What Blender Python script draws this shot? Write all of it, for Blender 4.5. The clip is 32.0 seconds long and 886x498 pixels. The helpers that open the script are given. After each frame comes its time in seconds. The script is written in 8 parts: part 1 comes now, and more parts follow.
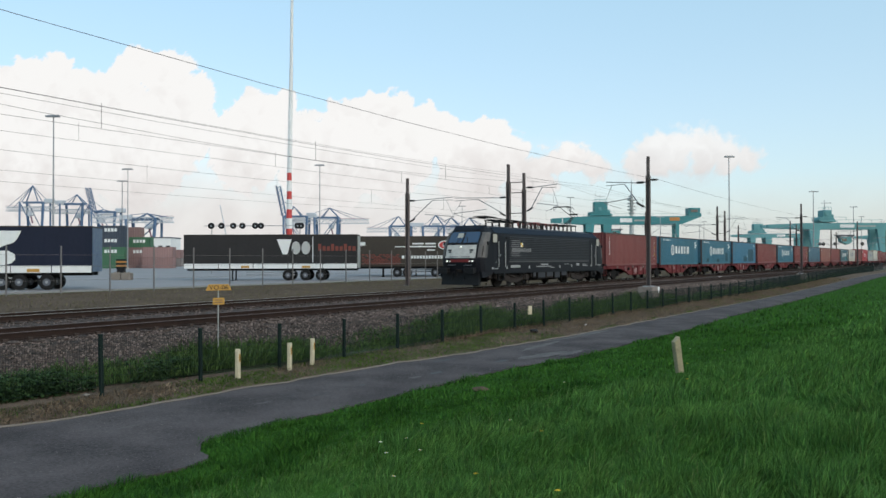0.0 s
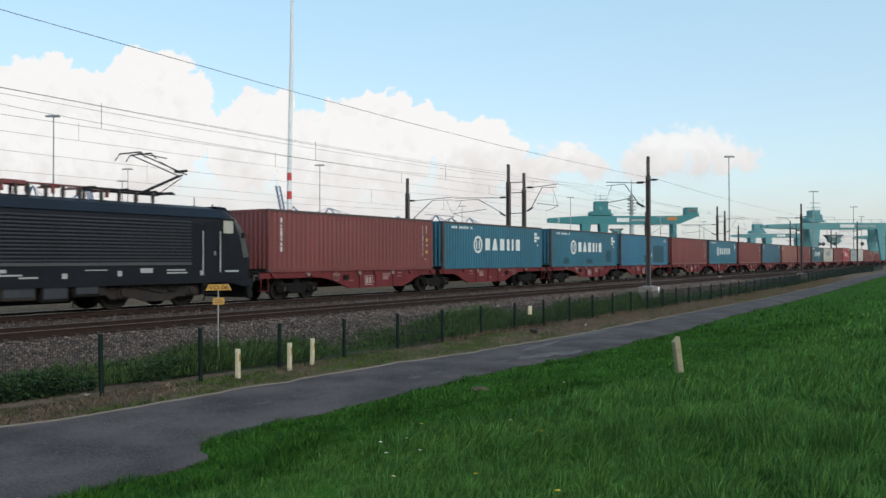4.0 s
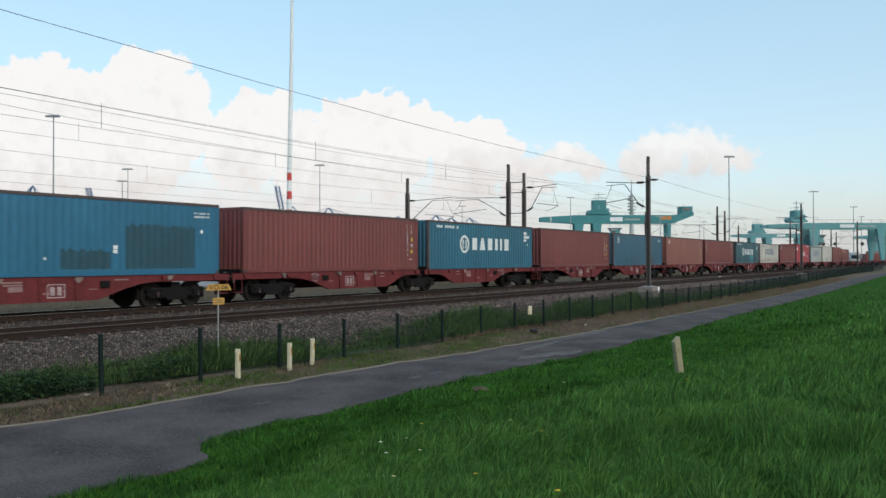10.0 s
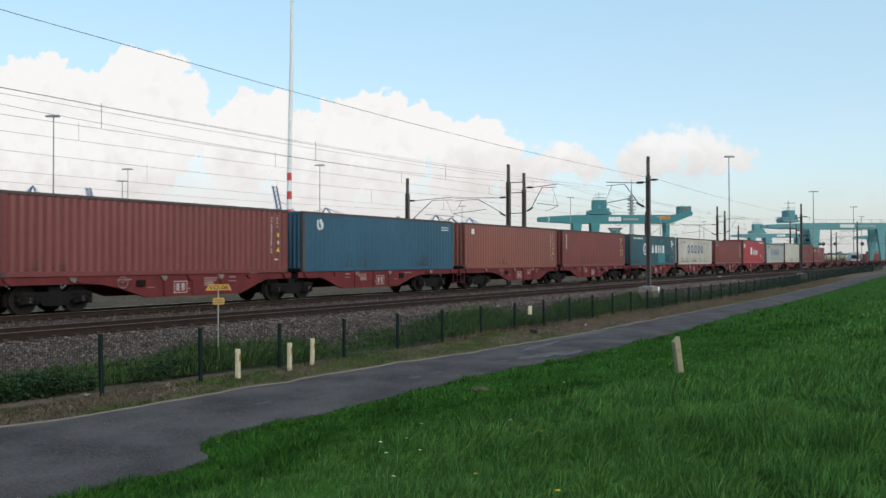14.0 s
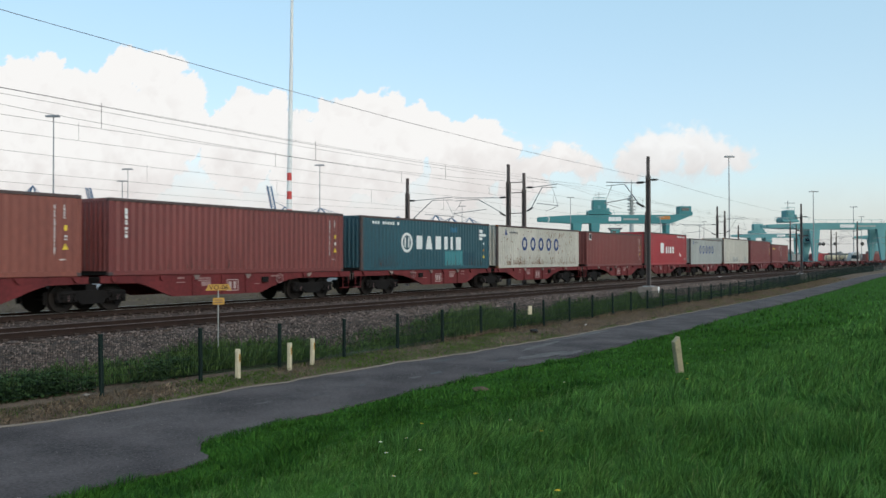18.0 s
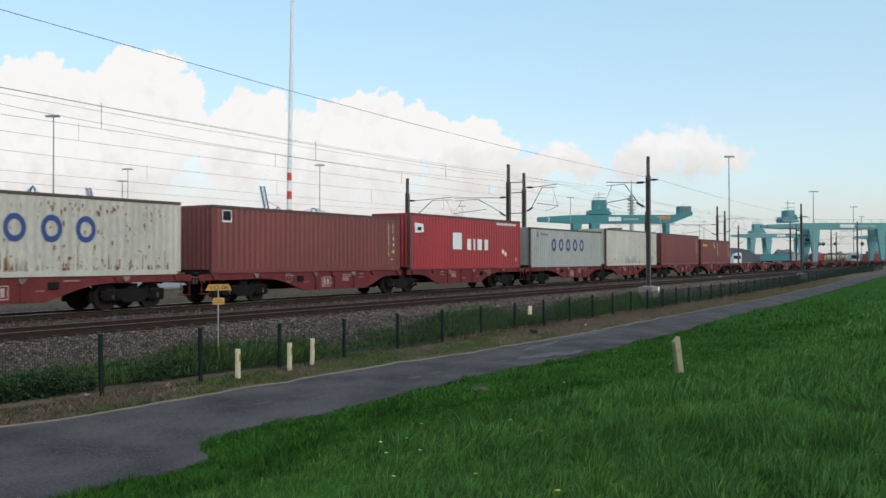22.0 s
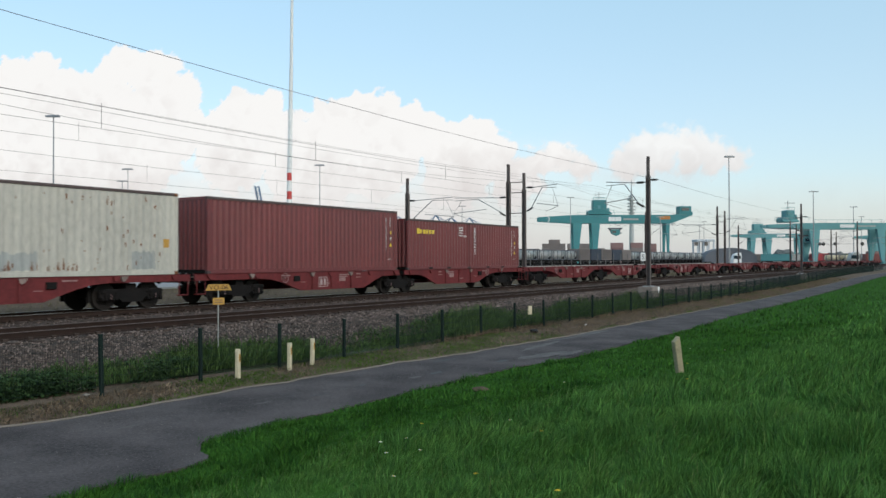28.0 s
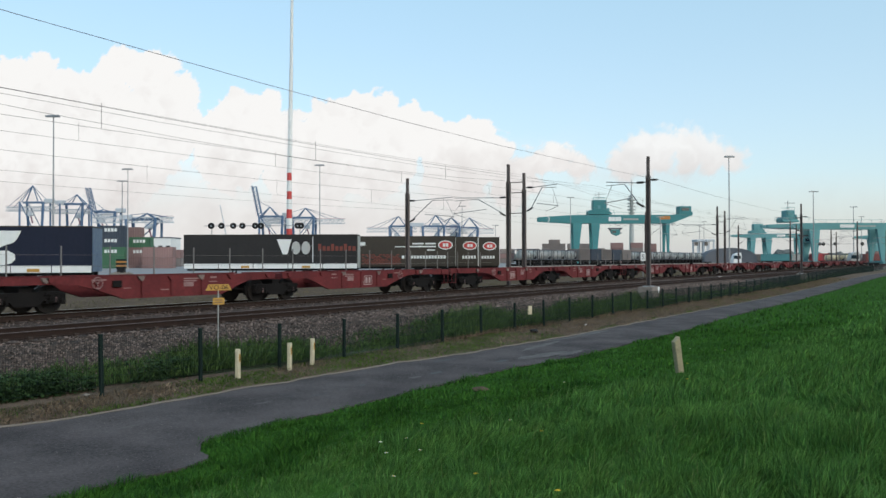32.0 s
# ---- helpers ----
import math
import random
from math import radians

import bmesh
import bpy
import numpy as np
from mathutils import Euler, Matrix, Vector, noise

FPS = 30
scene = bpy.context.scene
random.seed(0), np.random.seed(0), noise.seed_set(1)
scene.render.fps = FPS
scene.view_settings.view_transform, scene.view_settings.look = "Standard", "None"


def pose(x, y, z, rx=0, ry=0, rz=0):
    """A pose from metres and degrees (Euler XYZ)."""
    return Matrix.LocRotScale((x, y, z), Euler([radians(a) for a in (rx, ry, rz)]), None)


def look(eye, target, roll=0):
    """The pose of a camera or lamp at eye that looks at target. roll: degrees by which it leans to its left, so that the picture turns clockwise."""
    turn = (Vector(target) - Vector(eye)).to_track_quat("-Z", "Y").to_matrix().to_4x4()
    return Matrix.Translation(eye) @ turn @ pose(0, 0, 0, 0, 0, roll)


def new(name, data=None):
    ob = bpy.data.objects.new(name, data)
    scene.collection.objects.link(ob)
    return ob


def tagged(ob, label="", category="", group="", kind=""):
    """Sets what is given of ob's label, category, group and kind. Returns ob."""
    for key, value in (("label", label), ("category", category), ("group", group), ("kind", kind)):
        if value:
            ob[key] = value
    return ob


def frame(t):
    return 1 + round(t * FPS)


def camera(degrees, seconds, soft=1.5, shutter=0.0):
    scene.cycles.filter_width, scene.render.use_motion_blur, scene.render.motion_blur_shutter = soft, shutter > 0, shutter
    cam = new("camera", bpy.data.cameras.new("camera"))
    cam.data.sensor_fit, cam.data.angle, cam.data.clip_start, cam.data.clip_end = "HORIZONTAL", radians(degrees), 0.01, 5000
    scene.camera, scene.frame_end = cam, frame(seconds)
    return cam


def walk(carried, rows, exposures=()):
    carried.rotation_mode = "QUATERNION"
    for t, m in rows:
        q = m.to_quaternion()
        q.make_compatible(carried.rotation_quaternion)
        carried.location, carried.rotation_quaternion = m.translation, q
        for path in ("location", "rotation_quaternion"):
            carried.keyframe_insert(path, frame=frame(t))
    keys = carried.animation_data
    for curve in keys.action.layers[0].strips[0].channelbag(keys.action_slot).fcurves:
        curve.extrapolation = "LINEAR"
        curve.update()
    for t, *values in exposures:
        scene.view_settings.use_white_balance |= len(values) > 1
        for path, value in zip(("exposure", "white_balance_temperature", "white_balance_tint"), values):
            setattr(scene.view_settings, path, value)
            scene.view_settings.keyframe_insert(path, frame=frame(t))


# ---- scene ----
# World: x runs along the railway (the train comes from +x), y away from the dyke, z = 0 at the rail heads.
YAW, PITCH = radians(57.76), radians(0.722)
EYE = Vector((0.0, 0.0, 1.67))
AIM = Vector((math.sin(YAW) * math.cos(PITCH), math.cos(YAW) * math.cos(PITCH), math.sin(PITCH)))
cam = camera(55.32, 32.0, 1.5, 0.25)
STAND = look(EYE, EYE + AIM * 10, -0.119)
walk(cam, [(0.0, STAND), (32.0, STAND)], exposures=[(0.0, 0.35), (32.0, 0.35)])

# ---- light: high soft daylight behind thin cloud, from behind the dyke ----
SUN_EL, SUN_AZ = radians(32), radians(200)      # azimuth clockwise from +y
world = bpy.data.worlds.new("sky")
scene.world = world
world.use_nodes = True
nt = world.node_tree
nt.nodes.clear()
sky = nt.nodes.new("ShaderNodeTexSky")
sky.sky_type = "NISHITA"
sky.sun_disc = False
sky.sun_elevation, sky.sun_rotation = SUN_EL, SUN_AZ
sky.air_density, sky.dust_density, sky.ozone_density = 1.0, 1.6, 1.6
bg = nt.nodes.new("ShaderNodeBackground")
bg.inputs["Strength"].default_value = 0.145
wout = nt.nodes.new("ShaderNodeOutputWorld")
veil = nt.nodes.new("ShaderNodeMix")                 # thin high haze whitens the blue
veil.data_type = "RGBA"
veil.inputs["Factor"].default_value = 0.43
air = nt.nodes.new("ShaderNodeTexCoord")                # the haze turns paler and more neutral towards the horizon
up_axis = nt.nodes.new("ShaderNodeSeparateXYZ")
low_air = nt.nodes.new("ShaderNodeMapRange")
low_air.inputs["From Min"].default_value, low_air.inputs["From Max"].default_value = 0.0, 0.30
haze = nt.nodes.new("ShaderNodeMix")
haze.data_type = "RGBA"
haze.inputs["A"].default_value, haze.inputs["B"].default_value = (4.2, 4.95, 5.2, 1), (3.45, 5.3, 5.9, 1)
nt.links.new(air.outputs["Generated"], up_axis.inputs[0])
nt.links.new(up_axis.outputs["Z"], low_air.inputs["Value"])
nt.links.new(low_air.outputs[0], haze.inputs["Factor"])
nt.links.new(haze.outputs["Result"], veil.inputs["B"])
nt.links.new(sky.outputs[0], veil.inputs["A"])
nt.links.new(veil.outputs["Result"], bg.inputs["Color"])
nt.links.new(bg.outputs[0], wout.inputs[0])
sun_lamp = bpy.data.lights.new("sun", "SUN")
sun_lamp.energy, sun_lamp.angle, sun_lamp.color = 0.85, radians(18), (1.0, 0.95, 0.87)
sun = new("sun", sun_lamp)
sun_from = Vector((math.sin(SUN_AZ) * math.cos(SUN_EL), math.cos(SUN_AZ) * math.cos(SUN_EL), math.sin(SUN_EL)))
sun.matrix_world = look(sun_from * 100, (0, 0, 0))
# ---- materials ----
def material(name, color, rough=0.6, metal=0.0, color2=None, scale=3.0, grain=40.0, amount=0.5, bump=0.0,
             bump_scale=60.0, per_object=0.0, per_island=0.0, stretch=(1, 1, 1), glow=0.0, spread=0.25):
    """A procedural surface: two tones mixed by coarse stains and fine grain, with relief."""
    m = bpy.data.materials.new(name)
    m.use_nodes = True
    n, l = m.node_tree.nodes, m.node_tree.links
    bsdf = n["Principled BSDF"]
    bsdf.inputs["Roughness"].default_value, bsdf.inputs["Metallic"].default_value = rough, metal
    co = n.new("ShaderNodeTexCoord")
    mp = n.new("ShaderNodeMapping")
    mp.inputs["Scale"].default_value = stretch
    l.new(co.outputs["Object"], mp.inputs["Vector"])
    coarse, fine = n.new("ShaderNodeTexNoise"), n.new("ShaderNodeTexNoise")
    coarse.inputs["Scale"].default_value, coarse.inputs["Detail"].default_value = scale, 6
    fine.inputs["Scale"].default_value, fine.inputs["Detail"].default_value = grain, 3
    l.new(mp.outputs[0], coarse.inputs["Vector"])
    l.new(mp.outputs[0], fine.inputs["Vector"])
    mix = n.new("ShaderNodeMath")
    mix.operation = "MULTIPLY_ADD"
    mix.inputs[1].default_value = 0.45
    l.new(fine.outputs[0], mix.inputs[0])
    half = n.new("ShaderNodeMath")
    half.operation = "MULTIPLY"
    half.inputs[1].default_value = 0.55
    l.new(coarse.outputs[0], half.inputs[0])
    l.new(half.outputs[0], mix.inputs[2])
    ramp = n.new("ShaderNodeMapRange")
    ramp.inputs["From Min"].default_value, ramp.inputs["From Max"].default_value = 0.5 - spread, 0.5 + spread
    l.new(mix.outputs[0], ramp.inputs["Value"])
    c2 = color2 or tuple(c * (1 - amount) for c in color)
    tone = n.new("ShaderNodeMix")
    tone.data_type = "RGBA"
    tone.inputs["A"].default_value, tone.inputs["B"].default_value = (*c2, 1), (*color, 1)
    l.new(ramp.outputs[0], tone.inputs["Factor"])
    last = tone.outputs["Result"]
    for use, node, socket in ((per_object, "ShaderNodeObjectInfo", "Random"), (per_island, "ShaderNodeNewGeometry", "Random Per Island")):
        if use:
            src = n.new(node)
            rng = n.new("ShaderNodeMapRange")
            rng.inputs["To Min"].default_value, rng.inputs["To Max"].default_value = 1 - use, 1 + use
            l.new(src.outputs[socket], rng.inputs["Value"])
            hsv = n.new("ShaderNodeHueSaturation")
            l.new(rng.outputs[0], hsv.inputs["Value"])
            l.new(last, hsv.inputs["Color"])
            last = hsv.outputs[0]
    l.new(last, bsdf.inputs["Base Color"])
    if bump:
        bt, bn = n.new("ShaderNodeTexNoise"), n.new("ShaderNodeBump")
        bt.inputs["Scale"].default_value, bt.inputs["Detail"].default_value = bump_scale, 4
        l.new(mp.outputs[0], bt.inputs["Vector"])
        l.new(bt.outputs[0], bn.inputs["Height"])
        bn.inputs["Strength"].default_value, bn.inputs["Distance"].default_value = bump, 0.02
        l.new(bn.outputs[0], bsdf.inputs["Normal"])
    if glow:
        bsdf.inputs["Emission Color"].default_value = (*color, 1)
        bsdf.inputs["Emission Strength"].default_value = glow
    return m


def matte(names, level):
    for k in names:
        M[k].node_tree.nodes["Principled BSDF"].inputs["Specular IOR Level"].default_value = level


def glass_material(name, tint):
    m = material(name, tint, 0.06, 0.0, amount=0.1)
    m.node_tree.nodes["Principled BSDF"].inputs["Specular IOR Level"].default_value = 0.9
    return m


M = dict(
    turf=material("turf", (0.044, 0.122, 0.016), 1.0, color2=(0.022, 0.066, 0.010), scale=0.5, grain=9, bump=0.6, bump_scale=14),
    blade=material("grass_blade", (0.091, 0.208, 0.044), 0.6, color2=(0.037, 0.104, 0.021), scale=0.5, grain=5, spread=0.16, per_island=0.6),
    verge_blade=material("verge_blade", (0.088, 0.145, 0.042), 0.6, color2=(0.042, 0.076, 0.024), scale=0.5, grain=2.0, per_island=0.5),
    dry_blade=material("dry_blade", (0.27, 0.19, 0.125), 0.7, color2=(0.13, 0.095, 0.06), scale=0.6, grain=2.0, per_island=0.4),
    soil=material("dry_soil", (0.190, 0.138, 0.108), 0.95, color2=(0.066, 0.054, 0.036), scale=1.1, grain=14, spread=0.15, bump=0.5, bump_scale=25),
    asphalt=material("asphalt", (0.122, 0.103, 0.101), 0.95, color2=(0.040, 0.034, 0.035), scale=0.7, grain=22, spread=0.14, bump=0.6, bump_scale=90),
    sand=material("sand_edge", (0.25, 0.225, 0.20), 0.95, color2=(0.18, 0.15, 0.12), scale=2, grain=30, bump=0.3),
    ballast=material("ballast_ground", (0.105, 0.080, 0.069), 0.95, color2=(0.020, 0.016, 0.014), scale=5, grain=16, spread=0.15, bump=1.0, bump_scale=18),
    stone=material("ballast_stone", (0.215, 0.17, 0.15), 0.92, color2=(0.06, 0.045, 0.039), scale=3, grain=20, per_island=0.75),
    rail=material("rail_steel", (0.040, 0.025, 0.020), 0.9, 0.0, color2=(0.022, 0.014, 0.011), scale=3, grain=40),
    railhead=material("rail_head", (0.55, 0.53, 0.5), 0.28, 0.9, amount=0.25, stretch=(0.1, 1, 1)),
    sleeper=material("sleeper", (0.09, 0.065, 0.053), 0.9, color2=(0.05, 0.036, 0.03), scale=2, grain=20, per_object=0.2),
    yard=material("yard_paving", (0.285, 0.272, 0.276), 0.9, color2=(0.19, 0.186, 0.186), scale=0.12, grain=2.5),
    concrete=material("concrete", (0.42, 0.40, 0.37), 0.85, color2=(0.28, 0.265, 0.24), scale=2, grain=25, bump=0.2),
    cream=material("cream_post", (0.62, 0.55, 0.38), 0.7, color2=(0.45, 0.39, 0.26), scale=6, grain=40),
    fence_green=material("fence_green", (0.007, 0.018, 0.015), 0.6, color2=(0.005, 0.012, 0.010), scale=5, grain=40),
    galv=material("galvanised", (0.36, 0.37, 0.38), 0.5, 0.5, color2=(0.25, 0.26, 0.27), scale=2, grain=20),
    mast=material("mast_steel", (0.12, 0.095, 0.088), 0.8, 0.0, color2=(0.08, 0.062, 0.057), scale=3, grain=30),
    wire=material("wire", (0.16, 0.155, 0.155), 0.7, 0.2),
    insul=material("insulator", (0.03, 0.022, 0.02), 0.35),
    white=material("white_paint", (0.78, 0.78, 0.76), 0.5, amount=0.18, scale=2),
    signal_red=material("signal_red", (0.55, 0.05, 0.045), 0.5, amount=0.25),
    yellow=material("sign_yellow", (0.50, 0.27, 0.045), 0.5, amount=0.2, scale=8),
    black=material("black_paint", (0.015, 0.015, 0.016), 0.5, amount=0.3),
    c_red=material("container_oxide_red", (0.185, 0.043, 0.039), 0.42, spread=0.17, color2=(0.130, 0.030, 0.027), scale=0.6, grain=8, stretch=(1, 1, 0.4)),
    c_dark=material("container_dark_red", (0.172, 0.038, 0.038), 0.42, spread=0.17, color2=(0.120, 0.027, 0.027), scale=0.6, grain=8, stretch=(1, 1, 0.4)),
    c_orange=material("container_brown_red", (0.245, 0.076, 0.054), 0.42, spread=0.17, color2=(0.175, 0.052, 0.038), scale=0.6, grain=8, stretch=(1, 1, 0.4)),
    c_blue=material("container_sea_blue", (0.022, 0.132, 0.200), 0.42, spread=0.17, color2=(0.015, 0.078, 0.116), scale=0.5, grain=6, stretch=(1, 1, 0.35)),
    c_blue2=material("container_bright_blue", (0.022, 0.140, 0.240), 0.42, spread=0.17, color2=(0.016, 0.095, 0.160), scale=0.5, grain=6, stretch=(1, 1, 0.35)),
    c_navy=material("container_navy", (0.027, 0.098, 0.156), 0.42, spread=0.17, color2=(0.019, 0.063, 0.102), scale=0.5, grain=6, stretch=(1, 1, 0.35)),
    c_teal=material("container_teal", (0.019, 0.080, 0.104), 0.42, spread=0.17, color2=(0.014, 0.051, 0.068), scale=0.5, grain=6, stretch=(1, 1, 0.35)),
    c_patch=material("container_repaint", (0.013, 0.046, 0.060), 0.6, color2=(0.018, 0.075, 0.105), scale=1.3, grain=7),
    c_patch2=material("container_repaint_light", (0.05, 0.22, 0.24), 0.55, color2=(0.04, 0.18, 0.2), scale=2, grain=10),
    c_white=material("container_white", (0.538, 0.512, 0.445), 0.42, spread=0.17, color2=(0.357, 0.339, 0.293), scale=0.7, grain=9, stretch=(1, 1, 0.4)),
    c_grey=material("container_grey", (0.370, 0.382, 0.361), 0.42, spread=0.17, color2=(0.257, 0.264, 0.250), scale=0.7, grain=9, stretch=(1, 1, 0.4)),
    c_kred=material("container_bright_red", (0.360, 0.027, 0.036), 0.42, spread=0.17, color2=(0.238, 0.019, 0.024), scale=0.6, grain=8, stretch=(1, 1, 0.4)),
    rust=material("rust_stain", (0.22, 0.09, 0.035), 0.9, color2=(0.12, 0.05, 0.025), scale=6, grain=30),
    ink_white=material("white_lettering", (0.75, 0.76, 0.74), 0.55, color2=(0.6, 0.62, 0.6), scale=3, grain=20),
    ink_blue=material("blue_lettering", (0.03, 0.065, 0.22), 0.5, amount=0.25, scale=4),
    ink_yellow=material("yellow_lettering", (0.75, 0.55, 0.05), 0.5, amount=0.15),
    wagon=material("wagon_red", (0.178, 0.034, 0.035), 0.75, color2=(0.075, 0.019, 0.020), scale=1.3, grain=9),
    wagon_dark=material("wagon_underframe", (0.015, 0.0125, 0.012), 0.9, color2=(0.007, 0.0065, 0.006), scale=3, grain=20),
    wheel=material("wheel_steel", (0.024, 0.020, 0.018), 0.8, 0.1, color2=(0.02, 0.017, 0.015), scale=4, grain=20),
    loco=material("loco_black", (0.014, 0.0145, 0.019), 0.5, color2=(0.0075, 0.008, 0.010), scale=0.8, grain=8),
    loco_rib=material("loco_grille", (0.056, 0.058, 0.066), 0.5, color2=(0.030, 0.032, 0.036), scale=1, grain=12),
    loco_roof=material("loco_roof", (0.013, 0.023, 0.040), 0.7, color2=(0.008, 0.010, 0.014), scale=1, grain=10),
    glass=glass_material("dark_glass", (0.02, 0.03, 0.045)),
    cab_pale=material("cab_blind", (0.42, 0.40, 0.34), 0.4, amount=0.15),
    lamp_white=material("headlamp", (0.85, 0.83, 0.75), 0.2, amount=0.05, glow=0.7),
    crane_green=material("crane_green", (0.038, 0.215, 0.225), 0.6, color2=(0.028, 0.16, 0.17), scale=0.2, grain=2),
    crane_blue=material("crane_blue", (0.095, 0.165, 0.27), 0.8, color2=(0.085, 0.14, 0.23), scale=0.1, grain=1),
    crane_pale=material("crane_pale", (0.52, 0.56, 0.60), 0.6, amount=0.2, scale=0.1, grain=1),
    tarp=material("tarp_black", (0.034, 0.032, 0.032), 0.6, color2=(0.024, 0.022, 0.022), scale=0.6, grain=5, bump=0.3, bump_scale=1.5),
    tarp_navy=material("tarp_navy", (0.017, 0.021, 0.040), 0.5, amount=0.3, scale=0.6, grain=5, bump=0.3, bump_scale=1.5),
    tarp_brown=material("tarp_brown", (0.060, 0.051, 0.041), 0.5, amount=0.35, scale=0.6, grain=5, bump=0.3, bump_scale=1.5),
    tyre=material("tyre", (0.018, 0.018, 0.018), 0.85, amount=0.3),
    green_box=material("green_box", (0.05, 0.145, 0.075), 0.6, amount=0.2),
    shed=material("shed_grey", (0.10, 0.11, 0.13), 0.6, amount=0.25, scale=0.2),
    # foliage greyed in its colour to carry the haze of distance
    haze_wood=material("far_foliage", (0.13, 0.14, 0.135), 0.9, color2=(0.095, 0.105, 0.10), scale=0.1, grain=1),
    tank=material("tank_white", (0.42, 0.42, 0.40), 0.6, color2=(0.24, 0.24, 0.235), scale=0.4, grain=4),
    litter=material("litter", (0.7, 0.7, 0.68), 0.6, amount=0.2),
    flower_y=material("yellow_flower", (0.7, 0.5, 0.03), 0.6, amount=0.1),
)


matte(("loco", "loco_roof", "loco_rib", "tarp", "tarp_navy", "tarp_brown", "wagon_dark", "black", "fence_green", "asphalt", "wheel", "tyre", "sleeper", "rail"), 0.16)
matte(("c_red", "c_dark", "c_orange", "c_blue", "c_blue2", "c_navy", "c_teal", "c_kred", "c_white", "c_grey"), 0.5)
matte(("wagon", "ballast", "stone"), 0.15)
matte(("blade", "verge_blade", "dry_blade", "turf", "soil", "sand"), 0.03)
# Paler copy of the crane green, with distance haze mixed into the colour.
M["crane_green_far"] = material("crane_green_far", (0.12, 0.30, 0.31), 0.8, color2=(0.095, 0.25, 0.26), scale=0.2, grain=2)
M["foot"] = material("soiled_concrete", (0.30, 0.255, 0.225), 0.95, color2=(0.15, 0.12, 0.10), scale=2.5, grain=18, bump=0.4)
M["dull_head"] = material("dull_rail_head", (0.15, 0.118, 0.108), 0.7, 0.1, color2=(0.085, 0.062, 0.055), scale=1.5, grain=25)
M["stake"] = material("stake_concrete", (0.42, 0.36, 0.22), 0.9, color2=(0.2, 0.18, 0.11), scale=3, grain=25, bump=0.4)
# Dark grey-brown mix for container top rails and corner castings.
M["dark_rail"] = material("dark_rail", (0.11, 0.075, 0.07), 0.8, color2=(0.045, 0.035, 0.035), scale=2.5, grain=25)
M["worn_post"] = material("worn_corner_post", (0.115, 0.075, 0.062), 0.75, color2=(0.055, 0.048, 0.05), scale=3, grain=18, spread=0.16)
M["emblem_pale"] = material("emblem_pale", (0.50, 0.42, 0.40), 0.7, color2=(0.27, 0.16, 0.15), scale=5, grain=30)
M["grime"] = material("grime", (0.09, 0.045, 0.04), 0.9, color2=(0.06, 0.035, 0.03), scale=5, grain=30)
M["bracket"] = material("bracket_steel", (0.24, 0.19, 0.165), 0.8, color2=(0.13, 0.085, 0.075), scale=5, grain=30, per_object=0.3)
M["grit"] = material("road_grit", (0.22, 0.19, 0.17), 0.95, color2=(0.08, 0.07, 0.065), scale=8, grain=60, per_island=0.8)
M["loco_emblem"] = material("loco_emblem", (0.17, 0.17, 0.175), 0.7, amount=0.25, scale=3, grain=20)
M["loco_letter"] = material("loco_letter", (0.20, 0.20, 0.20), 0.7, amount=0.25)
M["loco_mark"] = material("loco_mark", (0.42, 0.42, 0.41), 0.7, amount=0.35, scale=5)
M["worn_edge"] = material("worn_edge", (0.13, 0.123, 0.115), 0.6, 0.2, color2=(0.045, 0.043, 0.042), scale=3, grain=25)
M["apron"] = material("scuffed_apron", (0.62, 0.60, 0.55), 0.55, color2=(0.36, 0.345, 0.31), scale=4, grain=20)
M["band_red"] = material("lamp_band_red", (0.20, 0.014, 0.014), 0.5, amount=0.35, scale=4)
# The blue of the reflected sky is put into this glass colour.
M["screen"] = glass_material("windscreen", (0.025, 0.055, 0.11))
M["rail_pale"] = material("handrail_pale", (0.45, 0.45, 0.44), 0.5, 0.2, amount=0.2)
M["sill_grey"] = material("grille_sill", (0.075, 0.075, 0.075), 0.6, color2=(0.04, 0.04, 0.041), scale=2, grain=15)
M["brake_brown"] = material("brake_dust", (0.036, 0.026, 0.021), 0.95, color2=(0.013, 0.011, 0.010), scale=3, grain=18)
M["faint"] = material("faded_lettering", (0.32, 0.22, 0.205), 0.7, color2=(0.19, 0.075, 0.075), scale=4, grain=30)
M["verge_short"] = material("verge_short_blade", (0.095, 0.16, 0.026), 0.7, color2=(0.05, 0.08, 0.016), scale=0.6, grain=2, per_island=0.4)
matte(("verge_short",), 0.03)
M["maroon"] = material("crane_maroon", (0.26, 0.15, 0.19), 0.9, amount=0.2, scale=0.1, grain=1)
M["orange"] = material("barrier_orange", (0.5, 0.2, 0.04), 0.6, amount=0.3)
# Greyed, paler stack colours: the distance haze is put into the paint.
M["haze_red"] = material("hazed_red_stack", (0.25, 0.15, 0.14), 0.9, color2=(0.19, 0.12, 0.115), scale=0.3, grain=3, per_object=0.25)
M["haze_brown"] = material("hazed_brown_stack", (0.22, 0.185, 0.17), 0.9, color2=(0.15, 0.135, 0.13), scale=0.3, grain=3, per_object=0.3)
# Concrete lightened towards the sky: haze over the distance is in the colour.
M["tower"] = material("hazed_tower_concrete", (0.46, 0.47, 0.48), 0.9, color2=(0.38, 0.39, 0.40), scale=0.1, grain=1)
M["oily"] = material("oily_ballast", (0.115, 0.080, 0.063), 0.95, color2=(0.042, 0.030, 0.025), scale=4, grain=16, bump=1.0, bump_scale=18)
M["weed_soil"] = material("weed_soil", (0.045, 0.062, 0.022), 0.95, color2=(0.022, 0.032, 0.013), scale=1.2, grain=10, bump=0.5, bump_scale=20)
